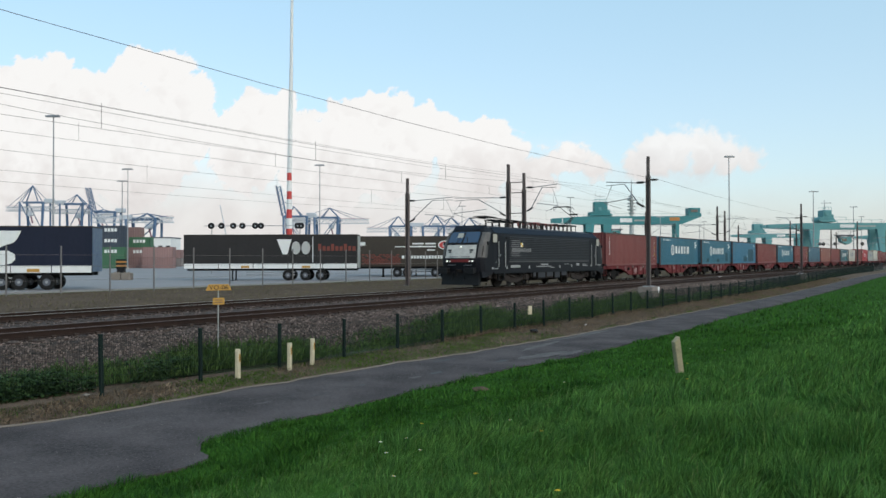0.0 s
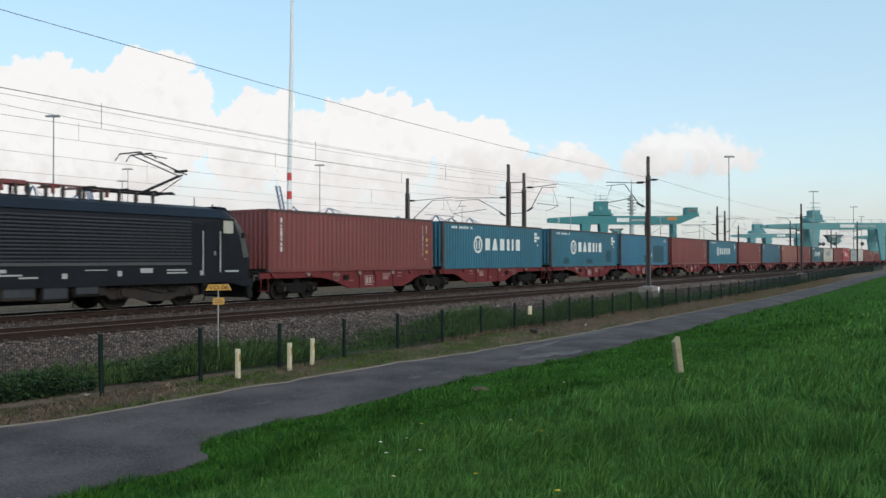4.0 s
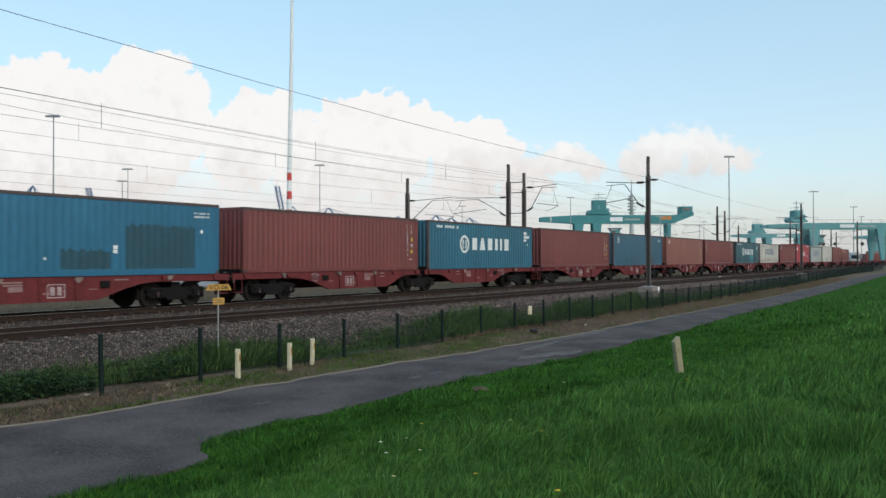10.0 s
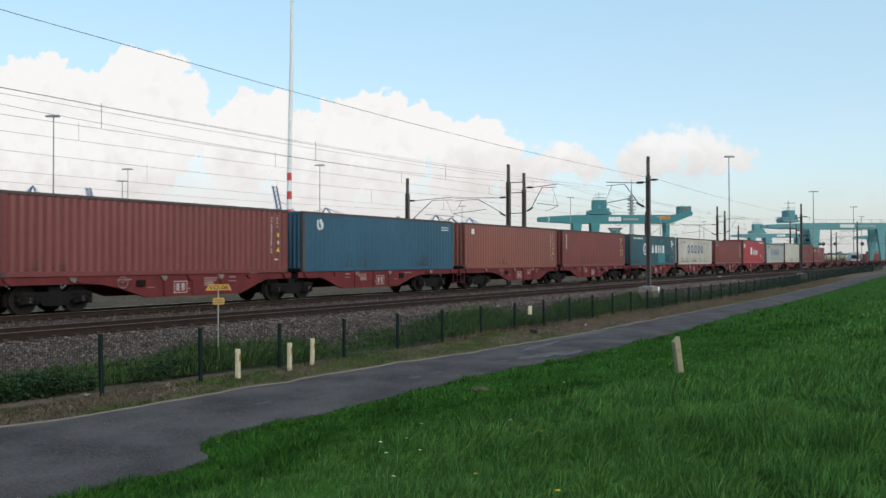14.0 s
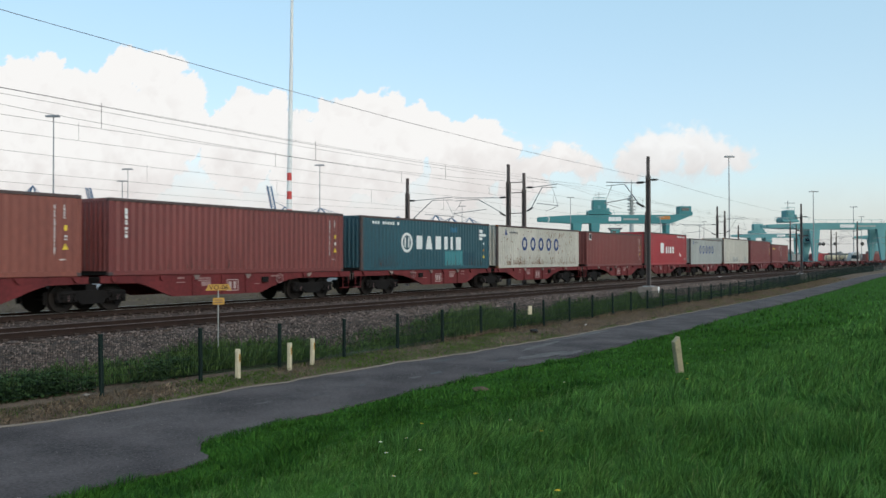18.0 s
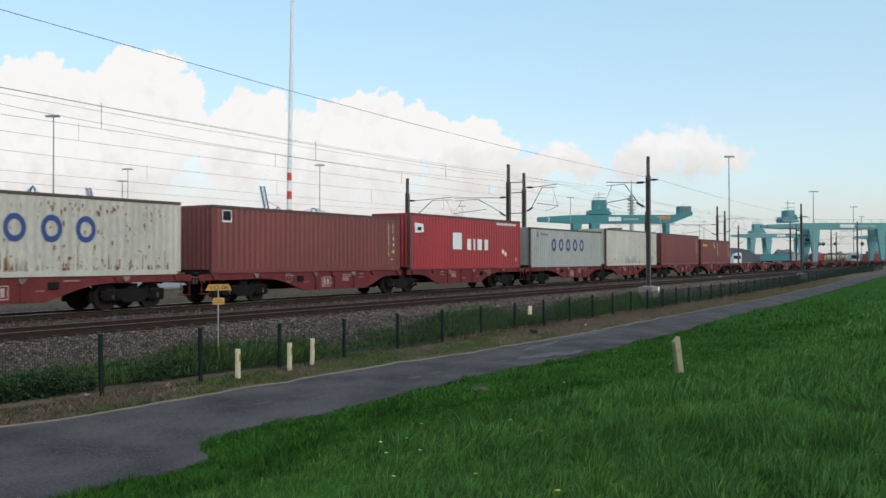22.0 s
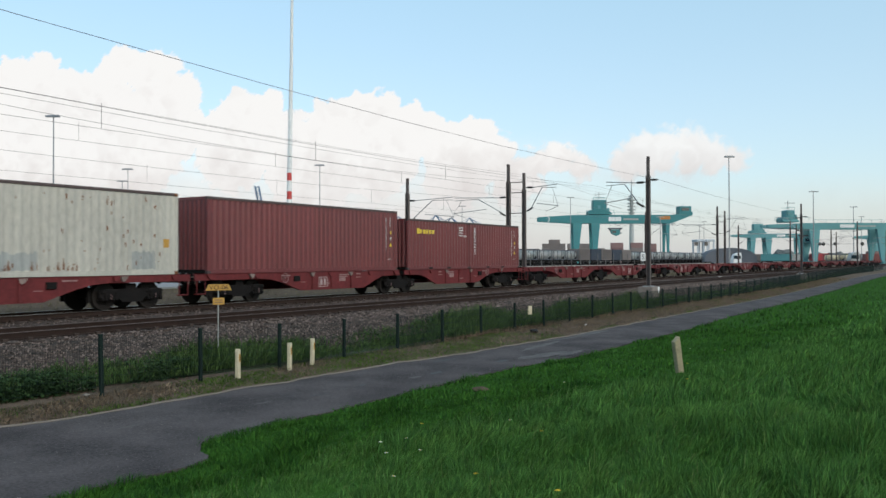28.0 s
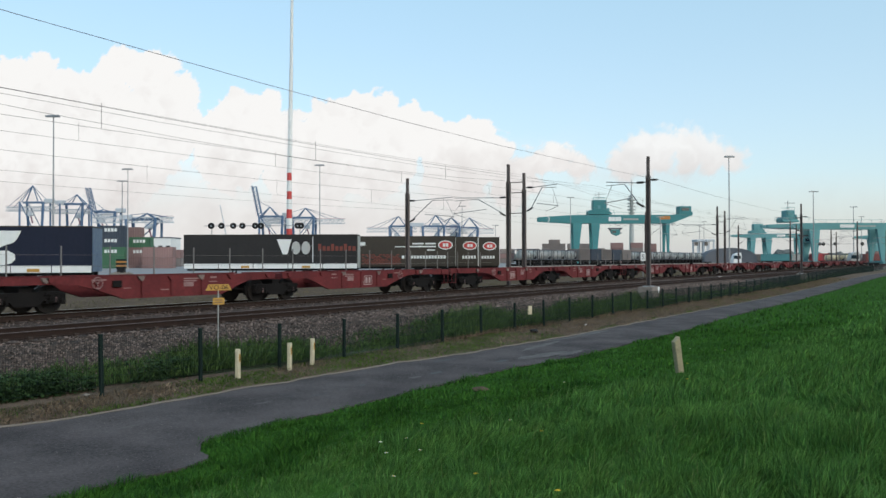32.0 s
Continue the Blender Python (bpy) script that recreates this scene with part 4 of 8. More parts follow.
def build_wagon(x0, seed, group="flat wagons of the train"):
    w = thing("container_wagon", pose(x0, TRAIN_Y, 0), "red two-unit container flat wagon, grimy underframe" if x0 < 300 else "empty red container flat wagon with bare deck", "flat wagon", group)
    rng = random.Random(seed)
    bars = {s: shared(("sole", s), lambda: solebar_mesh(s)) for s in (-1, 1)}
    joint = 12.67
    rib = shared("rib", lambda: finish(B((-0.05, 0.05, -1.235, -1.168, 0.41, 1.10), bevel=0.01), "rib"))
    floor = shared("wagon_floor", lambda: finish(B((-0.5, 12.4, -0.35, 0.35, 0.90, 1.10), (-0.55, -0.3, -1.15, 1.15, 0.85, 1.12), (2.7, 3.1, -1.14, 1.14, 0.93, 1.10), (6.2, 6.5, -1.14, 1.14, 0.6, 1.10), (8.2, 8.5, -1.14, 1.14, 0.6, 1.10), (10.6, 11, -1.14, 1.14, 0.93, 1.10), (12.2, 12.4, -1.14, 1.14, 0.9, 1.1)), "floor"))
    bracket = shared("bracket", bracket_mesh)
    for unit in (0, 1):
        m = pose(0, 0, 0) if not unit else Matrix.Translation((2 * joint, 0, 0)) @ Matrix.Diagonal((-1, 1, 1, 1))
        for s in (-1, 1):
            part("side_beam", bars[s], M["wagon"], w, at=m)
        part("centre_beam", floor, M["wagon_dark"] if x0 < 300 else M["wagon"], w, at=m)
        for x in (5.95, 7.2, 8.6):
            part("rib", rib, M["wagon"], w, at=m @ pose(x, 0, 0))
        for x in (0.15, 2.3, 2.55, 5.9, 7.1, 8.5, 10.0, 12.0):
            part("twistlock_bracket", bracket, M["bracket"] if x in (2.3, 5.9, 8.5) else M["wagon"], w, at=m @ pose(x + rng.uniform(-0.05, 0.05), 0, 0))
        f = -1.178
        xx = (lambda a: a) if not unit else (lambda a: 2 * joint - a)
        for x, z, lw, lh in ((7.75, 0.98, 0.75, 0.05), (7.75, 0.90, 0.6, 0.05), (7.75, 0.72, 0.45, 0.16), (8.95, 0.86, 0.4, 0.03), (5.2, 0.72, 0.3, 0.03), (4.0, 1.0, 0.55, 0.05), (6.75, 0.62, 0.35, 0.04), (9.0, 1.0, 0.3, 0.06)):
            xa, xb = sorted((xx(x), xx(x + lw)))
            part("marking", B((xa, xb, f - 0.006, f, z, z + lh)), M["faint"], w)
        xa, xb = sorted((xx(6.35), xx(6.95)))
        if rng.random() < 0.8:
            bm = B((xa, xb, f - 0.006, f, 0.50, 0.53), (xa, xb, f - 0.006, f, 0.90, 0.93), (xa, xa + 0.03, f - 0.006, f, 0.53, 0.90), (xb - 0.03, xb, f - 0.006, f, 0.53, 0.90), (xa + 0.1, xa + 0.25, f - 0.006, f, 0.58, 0.85), (xa + 0.34, xa + 0.48, f - 0.006, f, 0.58, 0.85))
            part("emblem", bm, M["emblem_pale"], w, "faded square outline emblem")
        xa, xb = sorted((xx(4.75), xx(5.1)))
        part("tag_box", B((xa, xb, -1.25, -1.172, 0.78, 1.0), bevel=0.01), M["wagon_dark"], w, "small dark box")
        # a hand brake wheel on the flank
        if unit == 0 or seed % 4 == 0:
            bm = bmesh.new()
            cx, cz, r = xx(4.15), 0.93, 0.19
            for k in range(16):
                a0, a1 = 2 * math.pi * k / 16, 2 * math.pi * (k + 1) / 16
                bm_tube(bm, (cx + r * math.cos(a0), -1.27, cz + r * math.sin(a0)), (cx + r * math.cos(a1), -1.27, cz + r * math.sin(a1)), 0.016, n=5)
            for k in range(3):
                a0 = 2 * math.pi * k / 3 + 0.5
                bm_tube(bm, (cx, -1.27, cz), (cx + r * math.cos(a0), -1.27, cz + r * math.sin(a0)), 0.010, n=5)
            bm_tube(bm, (cx, -1.28, cz), (cx, -1.16, cz), 0.03, n=6)
            part("brake_wheel", bm, M["faint"], w, "pale worn hand brake wheel")
        # buffers, step and rail at the outer end
        e = -0.55 if not unit else 2 * joint + 0.55
        d = -1 if not unit else 1
        for y in (-0.875, 0.875):
            bm = bm_tube(bmesh.new(), (e, y, 1.0), (e + d * 0.3, y, 1.0), 0.09, n=10)
            bm_tube(bm, (e + d * 0.26, y, 1.0), (e + d * 0.30, y, 1.0), 0.23, n=16)
            part("buffer", bm, M["wagon_dark"], w)
        bm = bmesh.new()
        bm_tube(bm, (e - d * 0.1, -1.18, 0.92), (e - d * 0.1, -1.18, 0.42), 0.018, n=6)
        bm_tube(bm, (e - d * 0.5, -1.18, 0.92), (e - d * 0.5, -1.18, 0.42), 0.018, n=6)
        bm_box(bm, min(e - d * 0.5, e - d * 0.1), max(e - d * 0.5, e - d * 0.1), -1.2, -1.0, 0.40, 0.43)
        part("step", bm, M["wagon"], w)
        bm = bmesh.new()
        bm_tube(bm, (e, -1.15, 1.05), (e + d * 0.25, -1.15, 1.05), 0.015, n=6)
        bm_tube(bm, (e + d * 0.25, -1.15, 1.05), (e + d * 0.25, -1.15, 0.8), 0.015, n=6)
        part("handrail", bm, M["bracket"], w)
    for bx in (1.85, joint, 2 * joint - 1.85):
        b = part("bogie", shared("bogie", bogie_mesh), M["wagon_dark"], w, at=pose(bx, 0, 0))
        for ax in (-0.9, 0.9):
            dots = shared("axle_dots", lambda: finish(B(*[(dx - 0.014, dx + 0.014, -1.172, -1.16, z - 0.014, z + 0.014) for dx, z in ((0, 0.40), (0, 0.46), (0, 0.52))]), "dots"))
            tagged(part("axle_marking", dots, M["faint"], b, at=pose(ax, 0, 0)), kind="stuff")
            WHEELS.append((part("wheelset", shared("wheelset", wheel_mesh), M["wheel"], b, at=pose(ax, 0, 0.46)), ax))
    MOVERS.append((w, x0, 0.0))
    return w


for i in range(0, 18, 2):
    build_wagon((CONTAINER_X[i] + CONTAINER_X[i + 1] - UNIT) / 2, i)
for i in range(9):
    build_wagon(302.3 + 26.66 * i, 40 + i)
# ---- electric locomotive ----
LOCO_MARKS = ((3.28, 0.16, 1.10, 0.18), (6.28, 0.18, 1.10, 0.18), (8.02, 1.1, 1.30, 0.10), (7.4, 2.2, 1.20, 0.05), (9.5, 0.6, 1.12, 0.05), (10.9, 0.18, 1.10, 0.16), (12.9, 0.16, 1.14, 0.18), (13.8, 0.5, 1.24, 0.16), (14.9, 0.9, 1.20, 0.05), (14.9, 0.8, 1.30, 0.05), (16.4, 0.16, 1.12, 0.18), (17.6, 0.7, 1.22, 0.07), (11.7, 0.8, 1.34, 0.03), (1.5, 0.16, 1.10, 0.12), (1.78, 0.1, 1.10, 0.08), (2.0, 0.22, 1.11, 0.06), (2.72, 0.12, 1.55, 0.05), (1.98, 0.06, 1.50, 0.06))


def build_loco(x0):
    t = thing("electric_locomotive", pose(x0, TRAIN_Y, 0), "black four-axle electric locomotive with white and red front", "locomotive")
    length = 19.58
    nose = lambda z: float(np.interp(z, (0.55, 0.96, 1.45, 1.72, 2.55, 3.36, 3.56, 3.70), (0.50, 0.40, 0.30, 0.28, 0.54, 1.10, 1.26, 1.75)))
    half = lambda z: float(np.interp(z, (0.55, 0.96, 2.95, 3.20, 3.56, 3.70), (1.38, 1.49, 1.49, 1.45, 1.12, 0.55)))

    def plan(z):
        """Half an outline at height z, from the nose's middle to the straight flank: (x, y)."""
        n, w = nose(z), half(z)
        k = w / 1.49
        return [(n, 0.0), (n + 0.02, 0.62 * k), (n + 0.07, 1.02 * k), (n + 0.20, 1.27 * k), (n + 0.44, 1.43 * k), (max(n + 0.8, 1.75), w)]

    levels = (0.96, 1.10, 1.45, 1.72, 2.0, 2.55, 2.95, 3.20, 3.36, 3.56, 3.65, 3.70)
    bm = bmesh.new()
    rings = []
    for z in levels:
        p = plan(z)
        ring = [(x, -y) for x, y in p] + [(length - x, -y) for x, y in reversed(p)] + [(length - x, y) for x, y in p[1:]] + [(x, y) for x, y in reversed(p[1:])]
        rings.append([bm.verts.new((x, y, z)) for x, y in ring])
    n = len(rings[0])
    for a, b in zip(rings, rings[1:]):
        for i in range(n):
            bm.faces.new((a[i], a[(i + 1) % n], b[(i + 1) % n], b[i]))
    bm.faces.new(rings[-1])
    bm.faces.new(rings[0][::-1])
    part("body", bm, M["loco"], t)

    def at(end, side, k, z, lift=0.0):
        """A point on the skin of one cab: k runs along the half outline."""
        p = plan(z)
        i = min(int(k), len(p) - 2)
        x = p[i][0] + (p[i + 1][0] - p[i][0]) * (k - i)
        y = p[i][1] + (p[i + 1][1] - p[i][1]) * (k - i)
        return ((length - x + lift) if end else x - lift, side * (y + (lift if k > 2.2 else 0.0)), z)

    def skin(name, end, side, k0, k1, z0, z1, mat, label="", lift=0.014, rows=3, parent=t):
        """A plate that follows the cab's rounded skin."""
        bm = bmesh.new()
        cols = sorted({k0, k1} | {float(i) for i in range(6) if k0 < i < k1})
        zs = sorted({z0, z1} | {z for z in levels if z0 < z < z1} | {z0 + (z1 - z0) * i / rows for i in range(rows)})
        g = [[bm.verts.new(at(end, side, k, z, lift)) for z in zs] for k in cols]
        h = [[bm.verts.new(at(end, side, k, z, -0.01)) for z in zs] for k in cols]
        for i in range(len(cols) - 1):
            for j in range(len(zs) - 1):
                bm.faces.new((g[i][j], g[i + 1][j], g[i + 1][j + 1], g[i][j + 1]))
        for i in range(len(cols) - 1):
            for j in (0, -1):
                bm.faces.new((g[i][j], g[i + 1][j], h[i + 1][j], h[i][j]))
        for j in range(len(zs) - 1):
            for i in (0, -1):
                bm.faces.new((g[i][j], g[i][j + 1], h[i][j + 1], h[i][j]))
        return part(name, bm, mat, parent, label)

    for end in (0, 1):
        fx = (lambda x: x) if not end else (lambda x: length - x)

        def bx(a, b, y0, y1, z0, z1):
            return (min(fx(a), fx(b)), max(fx(a), fx(b)), min(y0, y1), max(y0, y1), z0, z1)

        for side in (-1, 1):
            skin("front_apron", end, side, 0.0, 1.95, 1.76, 2.52, M["apron"], "scuffed white front panel")
            skin("front_band", end, side, 0.0, 1.0, 1.52, 1.69, M["band_red"], "dark red lamp band")
            skin("windscreen", end, side, 0.10, 1.95, 2.66, 3.30, M["screen"], "windscreen with reflected sky blue in its colour", 0.016)
            skin("cab_edge", end, side, 2.35, 4.25, 1.80, 3.28, M["worn_edge"], "worn grey cab corner")
            skin("cab_slot", end, side, 3.2, 3.42, 1.86, 2.45, M["black"], "", 0.02)
            skin("blind_gap", end, side, 0.12, 0.75, 2.95, 3.22, M["cab_pale"] if side > 0 else M["screen"], "pale paper behind the glass", 0.019)
            lx = nose(1.57) + 0.06
            for y, r in ((0.86, 0.095), (0.66, 0.06)):
                rim = part("headlamp", bm_tube(bmesh.new(), (fx(lx + 0.06), side * y, 1.58), (fx(lx - 0.04), side * y, 1.58), r + 0.03, n=16), M["black"], t, "round dark lamp rim")
                part("lens", bm_tube(bmesh.new(), (fx(lx), side * y, 1.58), (fx(lx - 0.05), side * y, 1.58), r * 0.62, n=14), M["lamp_white"] if not end else M["glass"], rim, "lit white lamp" if not end else "")
            part("wiper", bm_tube(bmesh.new(), (fx(nose(2.60) - 0.02), side * 0.18, 2.60), (fx(nose(2.66) - 0.02), side * 0.72, 2.66), 0.018, n=6), M["black"], t)
            part("wiper", bm_tube(bmesh.new(), (fx(nose(2.6) - 0.03), side * 0.40, 2.60), (fx(nose(3.0) - 0.03), side * 0.20, 3.02), 0.014, n=6), M["black"], t)
            part("marking", B(bx(nose(2.2) + 0.0, nose(2.2) - 0.028, side * 0.62, side * 0.86, 2.18, 2.26), bx(nose(2.1) + 0.0, nose(2.1) - 0.026, side * 0.62, side * 0.80, 2.08, 2.13)), M["loco_rib"], t)
            part("marking", B(*[bx(nose(1.83), nose(1.83) - 0.022, side * (0.1 + 0.16 * k), side * (0.21 + 0.16 * k), 1.80, 1.86) for k in range(4)]), M["loco_emblem"], t)
            bm = bm_tube(bmesh.new(), (fx(0.55), side * 0.875, 1.03), (fx(0.0), side * 0.875, 1.03), 0.12, n=12)
            bm_box(bm, *bx(-0.16, -0.06, side * 0.875 - 0.31, side * 0.875 + 0.31, 0.85, 1.21), bevel=0.02)
            bm_box(bm, *bx(0.22, 0.5, side * 0.875 - 0.17, side * 0.875 + 0.17, 0.88, 1.2), bevel=0.02)
            part("buffer", bm, M["black"], t)
            part("handle", bm_tube(bmesh.new(), (fx(nose(1.35) - 0.03), side * 0.3, 1.35), (fx(nose(1.35) - 0.03), side * 0.8, 1.35), 0.014, n=6), M["galv"], t)
            part("brake_hose", bmesh_lines([((fx(0.3), side * 0.42, 1.0), (fx(0.12), side * 0.42, 0.8), 0.028), ((fx(0.12), side * 0.42, 0.8), (fx(0.16), side * 0.40, 0.5), 0.028)]), M["black"], t)
            # mirror, cab window, door, rails and steps on each flank
            y = side * 1.492
            part("mirror", B(bx(0.98, 1.12, y - side * 0.06, y + side * 0.06, 2.52, 2.72), bevel=0.01), M["black"], t)
            part("cab_window", B(bx(1.60, 2.08, y, y + side * 0.016, 2.68, 3.16), bevel=0.03), M["cab_pale"], t, "cab side window with a pale blind")
            part("window_frame", B(*[bx(a, b, y, y + side * 0.012, c, d) for a, b, c, d in ((1.53, 1.60, 2.61, 3.23), (2.08, 2.15, 2.61, 3.23), (1.60, 2.08, 2.61, 2.68), (1.60, 2.08, 3.16, 3.23))]), M["black"], t)
            part("door", B(bx(2.40, 2.96, y, y + side * 0.012, 1.10, 3.10), bevel=0.005), M["loco"], t)
            part("door_handle", B(bx(2.47, 2.53, y + side * 0.012, y + side * 0.04, 1.85, 2.0)), M["galv"], t)
            for x in (2.26, 3.09):
                part("handrail", bm_tube(bmesh.new(), (fx(x), y + side * 0.05, 1.22), (fx(x), y + side * 0.05, 2.74), 0.022, n=8), M["rail_pale"], t, "pale steel handrail")
            part("side_panel", B(bx(0.84, 1.12, y * 0.955, y * 0.955 + side * 0.02, 1.78, 2.0)), M["loco_emblem"], t, "small grey panel")
            part("round_cap", bm_tube(bmesh.new(), (fx(3.30), y, 2.98), (fx(3.30), y + side * 0.025, 2.98), 0.075, n=12), M["black"], t)
            part("step", B(bx(2.3, 3.05, y - side * 0.22, y, 0.42, 0.46), bx(2.3, 3.05, y - side * 0.22, y, 0.72, 0.76), bx(2.3, 2.34, y - side * 0.2, y, 0.42, 0.96), bx(3.01, 3.05, y - side * 0.2, y, 0.42, 0.96)), M["black"], t)
            part("corner_skirt", bm_prism(bmesh.new(), [(fx(0.42), 0.96), (fx(1.75), 0.96), (fx(1.75), 0.84), (fx(0.95), 0.66), (fx(0.5), 0.62)], min(side * 1.2, side * 1.42), max(side * 1.2, side * 1.42)), M["loco"], t)
        part("top_headlamp", bm_tube(bmesh.new(), (fx(nose(2.42) + 0.05), 0, 2.42), (fx(nose(2.42) - 0.04), 0, 2.42), 0.055, n=12), M["lamp_white"] if not end else M["glass"], t)
        part("pilot", bm_prism(bmesh.new(), [(fx(0.30), 0.20), (fx(0.55), 0.20), (fx(0.75), 0.95), (fx(0.42), 0.95)], -1.25, 1.25), M["black"], t)
        part("coupling", B(bx(-0.08, 0.4, -0.10, 0.10, 0.93, 1.12), bx(-0.12, -0.02, -0.05, 0.05, 0.7, 1.02), bevel=0.02), M["wagon_dark"], t)
        part("roof_lip", bm_prism(bmesh.new(), [(fx(1.16), 3.44), (fx(1.75), 3.44), (fx(1.9), 3.715), (fx(1.42), 3.69)], -0.92, 0.92), M["loco_roof"], t)
        for y in (-0.55, 0.5):
            part("horn", bm_tube(bmesh.new(), (fx(1.75), y, 3.6), (fx(1.75), y, 3.80), 0.03, n=8), M["black"], t)
    for side in (-1, 1):
        y = side * 1.492
        for k in range(13):
            bmp = shared("loco_slat", lambda: finish(bm_prism(bmesh.new(), [(3.62, -0.018), (15.96, -0.018), (15.96, 0.034), (3.62, 0.034)], -0.012, 0.036), "slat"))
            part("grille_slat", bmp, M["loco_rib"], t, at=pose(0, y, 1.66 + k * 0.115) @ Matrix.Diagonal((1, side, 1, 1)))
        part("grille_sill", B((3.6, 15.98, min(y, y + side * 0.03), max(y, y + side * 0.03), 1.50, 1.60)), M["sill_grey"], t, "dull grey strip under the grille")
        part("lower_skirt", B((1.75, length - 1.75, min(y - side * 0.05, y - side * 0.01), max(y - side * 0.05, y - side * 0.01), 0.84, 0.96)), M["loco"], t)
        f0, f1 = sorted((y + side * 0.036, y + side * 0.042))
        if side < 0:
            bm = bmesh.new()
            for k in range(2, 11):
                z = 1.66 + k * 0.115
                bm_box(bm, 3.88, 5.02, f0, f1, z - 0.018, z + 0.034)
            part("emblem", bm, M["loco_emblem"], t, "grey square emblem painted across the slats")
            part("emblem", B((5.12, 5.26, f0, f1, 2.57, 2.70), (5.26, 5.40, f0, f1, 2.43, 2.57)), M["ink_yellow"], t, "small yellow checks")
            part("emblem", B((5.26, 5.40, f0, f1, 2.57, 2.70), (5.12, 5.26, f0, f1, 2.43, 2.57)), M["white"], t, "small white checks")
            for k in range(10):
                part("lettering_block", B((3.98 + k * 0.26, 4.17 + k * 0.26, f0 - 0.004, f0, 2.14, 2.34 if k % 3 else 2.38)), M["loco_letter"], t)
            g0, g1 = y - 0.008, y
            part("number_plate", B((3.85, 5.11, g0, g1, 1.17, 1.33)), M["c_grey"], t, "white plate without readable signs")
            for x, w, z, h in LOCO_MARKS:
                part("marking", B((x, x + w, g0, g1, z, z + h)), M["loco_mark"], t)
        # dull blue roof flank
        a, b = (y * 0.975, 3.22), (y * 0.762, 3.55)
        bm = bmesh.new()
        q = [bm.verts.new((x, yy - side * -0.008, z + 0.006)) for x, (yy, z) in ((1.9, a), (length - 1.9, a), (length - 1.9, b), (1.9, b))]
        r = [bm.verts.new(v.co + Vector((0, side * 0.012, 0.012))) for v in q]
        bm.faces.new(r)
        for i in range(4):
            bm.faces.new((q[i], q[(i + 1) % 4], r[(i + 1) % 4], r[i]))
        part("roof_flank", bm, M["loco_roof"], t, "dull blue roof flank")
        for x in (3.5, 9.3, 12.3, 16.1):
            part("roof_seam", B((x, x + 0.03, min(y * 0.80, y * 0.99), max(y * 0.80, y * 0.99), 3.20, 3.24)), M["black"], t)
        # boxes and tanks between the bogies
        for xa, xb, z0 in ((7.0, 7.5, 0.5), (7.7, 8.9, 0.40), (9.0, 10.1, 0.46), (10.25, 11.2, 0.38), (11.35, 12.3, 0.5)):
            box = part("battery_box", B((xa, xb, side * 1.2 - 0.22, side * 1.2 + 0.22, z0, 0.95), bevel=0.03), M["wagon_dark"] if xa != 9.0 else M["brake_brown"], t)
            part("lid", B((xa + 0.08, xb - 0.08, min(side * 1.42, side * 1.44), max(side * 1.42, side * 1.44), z0 + 0.1, 0.88), bevel=0.01), M["loco_rib"], box)
        part("air_tank", bm_tube(bmesh.new(), (7.2, side * 0.8, 0.5), (11.6, side * 0.8, 0.5), 0.2, n=14), M["wagon_dark"], t)
    # sand boxes, cables and steps under the skirt
    for x in (1.5, 2.35, 7.05, 11.5, 12.35, 16.9, 17.7):
        part("sand_box", bm_prism(bmesh.new(), [(x - 0.22, 0.92), (x + 0.22, 0.92), (x + 0.16, 0.55), (x - 0.12, 0.55)], -1.36, -1.12), M["brake_brown"], t)
        part("sand_pipe", bm_tube(bmesh.new(), (x, -1.22, 0.56), (x + 0.1, -1.0, 0.16), 0.025, n=6), M["wagon_dark"], t)
    for x in (5.1, 8.6, 10.4, 14.9):
        part("cable", bmesh_lines([((x, -1.3, 0.9), (x + 0.25, -1.3, 0.62), 0.025), ((x + 0.25, -1.3, 0.62), (x + 0.6, -1.28, 0.6), 0.025), ((x + 0.6, -1.28, 0.6), (x + 0.85, -1.28, 0.9), 0.025)]), M["black"], t)
    # bogies
    for bx in (4.84, length - 4.84):
        bm = bmesh.new()
        for sd in (-1, 1):
            yy = sd * 1.12
            bm_prism(bm, [(-2.1, 0.55), (-1.9, 0.38), (-0.9, 0.38), (-0.5, 0.25), (0.5, 0.25), (0.9, 0.38), (1.9, 0.38), (2.1, 0.55), (2.1, 0.75), (0.8, 0.85), (-0.8, 0.85), (-2.1, 0.75)], yy - 0.07, yy + 0.07)
            for x in (-1.45, 1.45):
                bm_box(bm, x - 0.22, x + 0.22, yy - 0.15, yy + 0.15, 0.4, 0.75, bevel=0.04)
                bm_tube(bm, (x, yy + sd * 0.15, 0.6), (x, yy + sd * 0.22, 0.6), 0.14, n=12)
            for x in (-0.45, 0.45, -2.2, 2.2):
                bm_tube(bm, (x, yy, 0.5), (x, yy, 0.95), 0.10, n=10)
            bm_tube(bm, (-0.9, yy + sd * 0.1, 0.78), (0.2, yy + sd * 0.1, 0.55), 0.045, n=8)
        bm_box(bm, -0.4, 0.4, -1.1, 1.1, 0.4, 0.9)
        b = part("bogie", bm, M["brake_brown"], t, at=pose(bx, 0, 0))
        big = shared("loco_wheel", loco_wheel)
        for ax in (-1.45, 1.45):
            WHEELS.append((part("wheelset", big, M["wheel"], b, at=pose(ax, 0, 0.60)), ax))
    GEAR = pose(-0.25, 0, -0.18)
    # roof: busbars on insulators, boxes and two current collectors
    bm = bmesh.new()
    bm_beam(bm, (2.9, -0.35, 4.42), (9.0, -0.35, 4.30), 0.10, 0.05)
    bm_beam(bm, (3.2, 0.4, 4.40), (9.0, 0.4, 4.30), 0.10, 0.05)
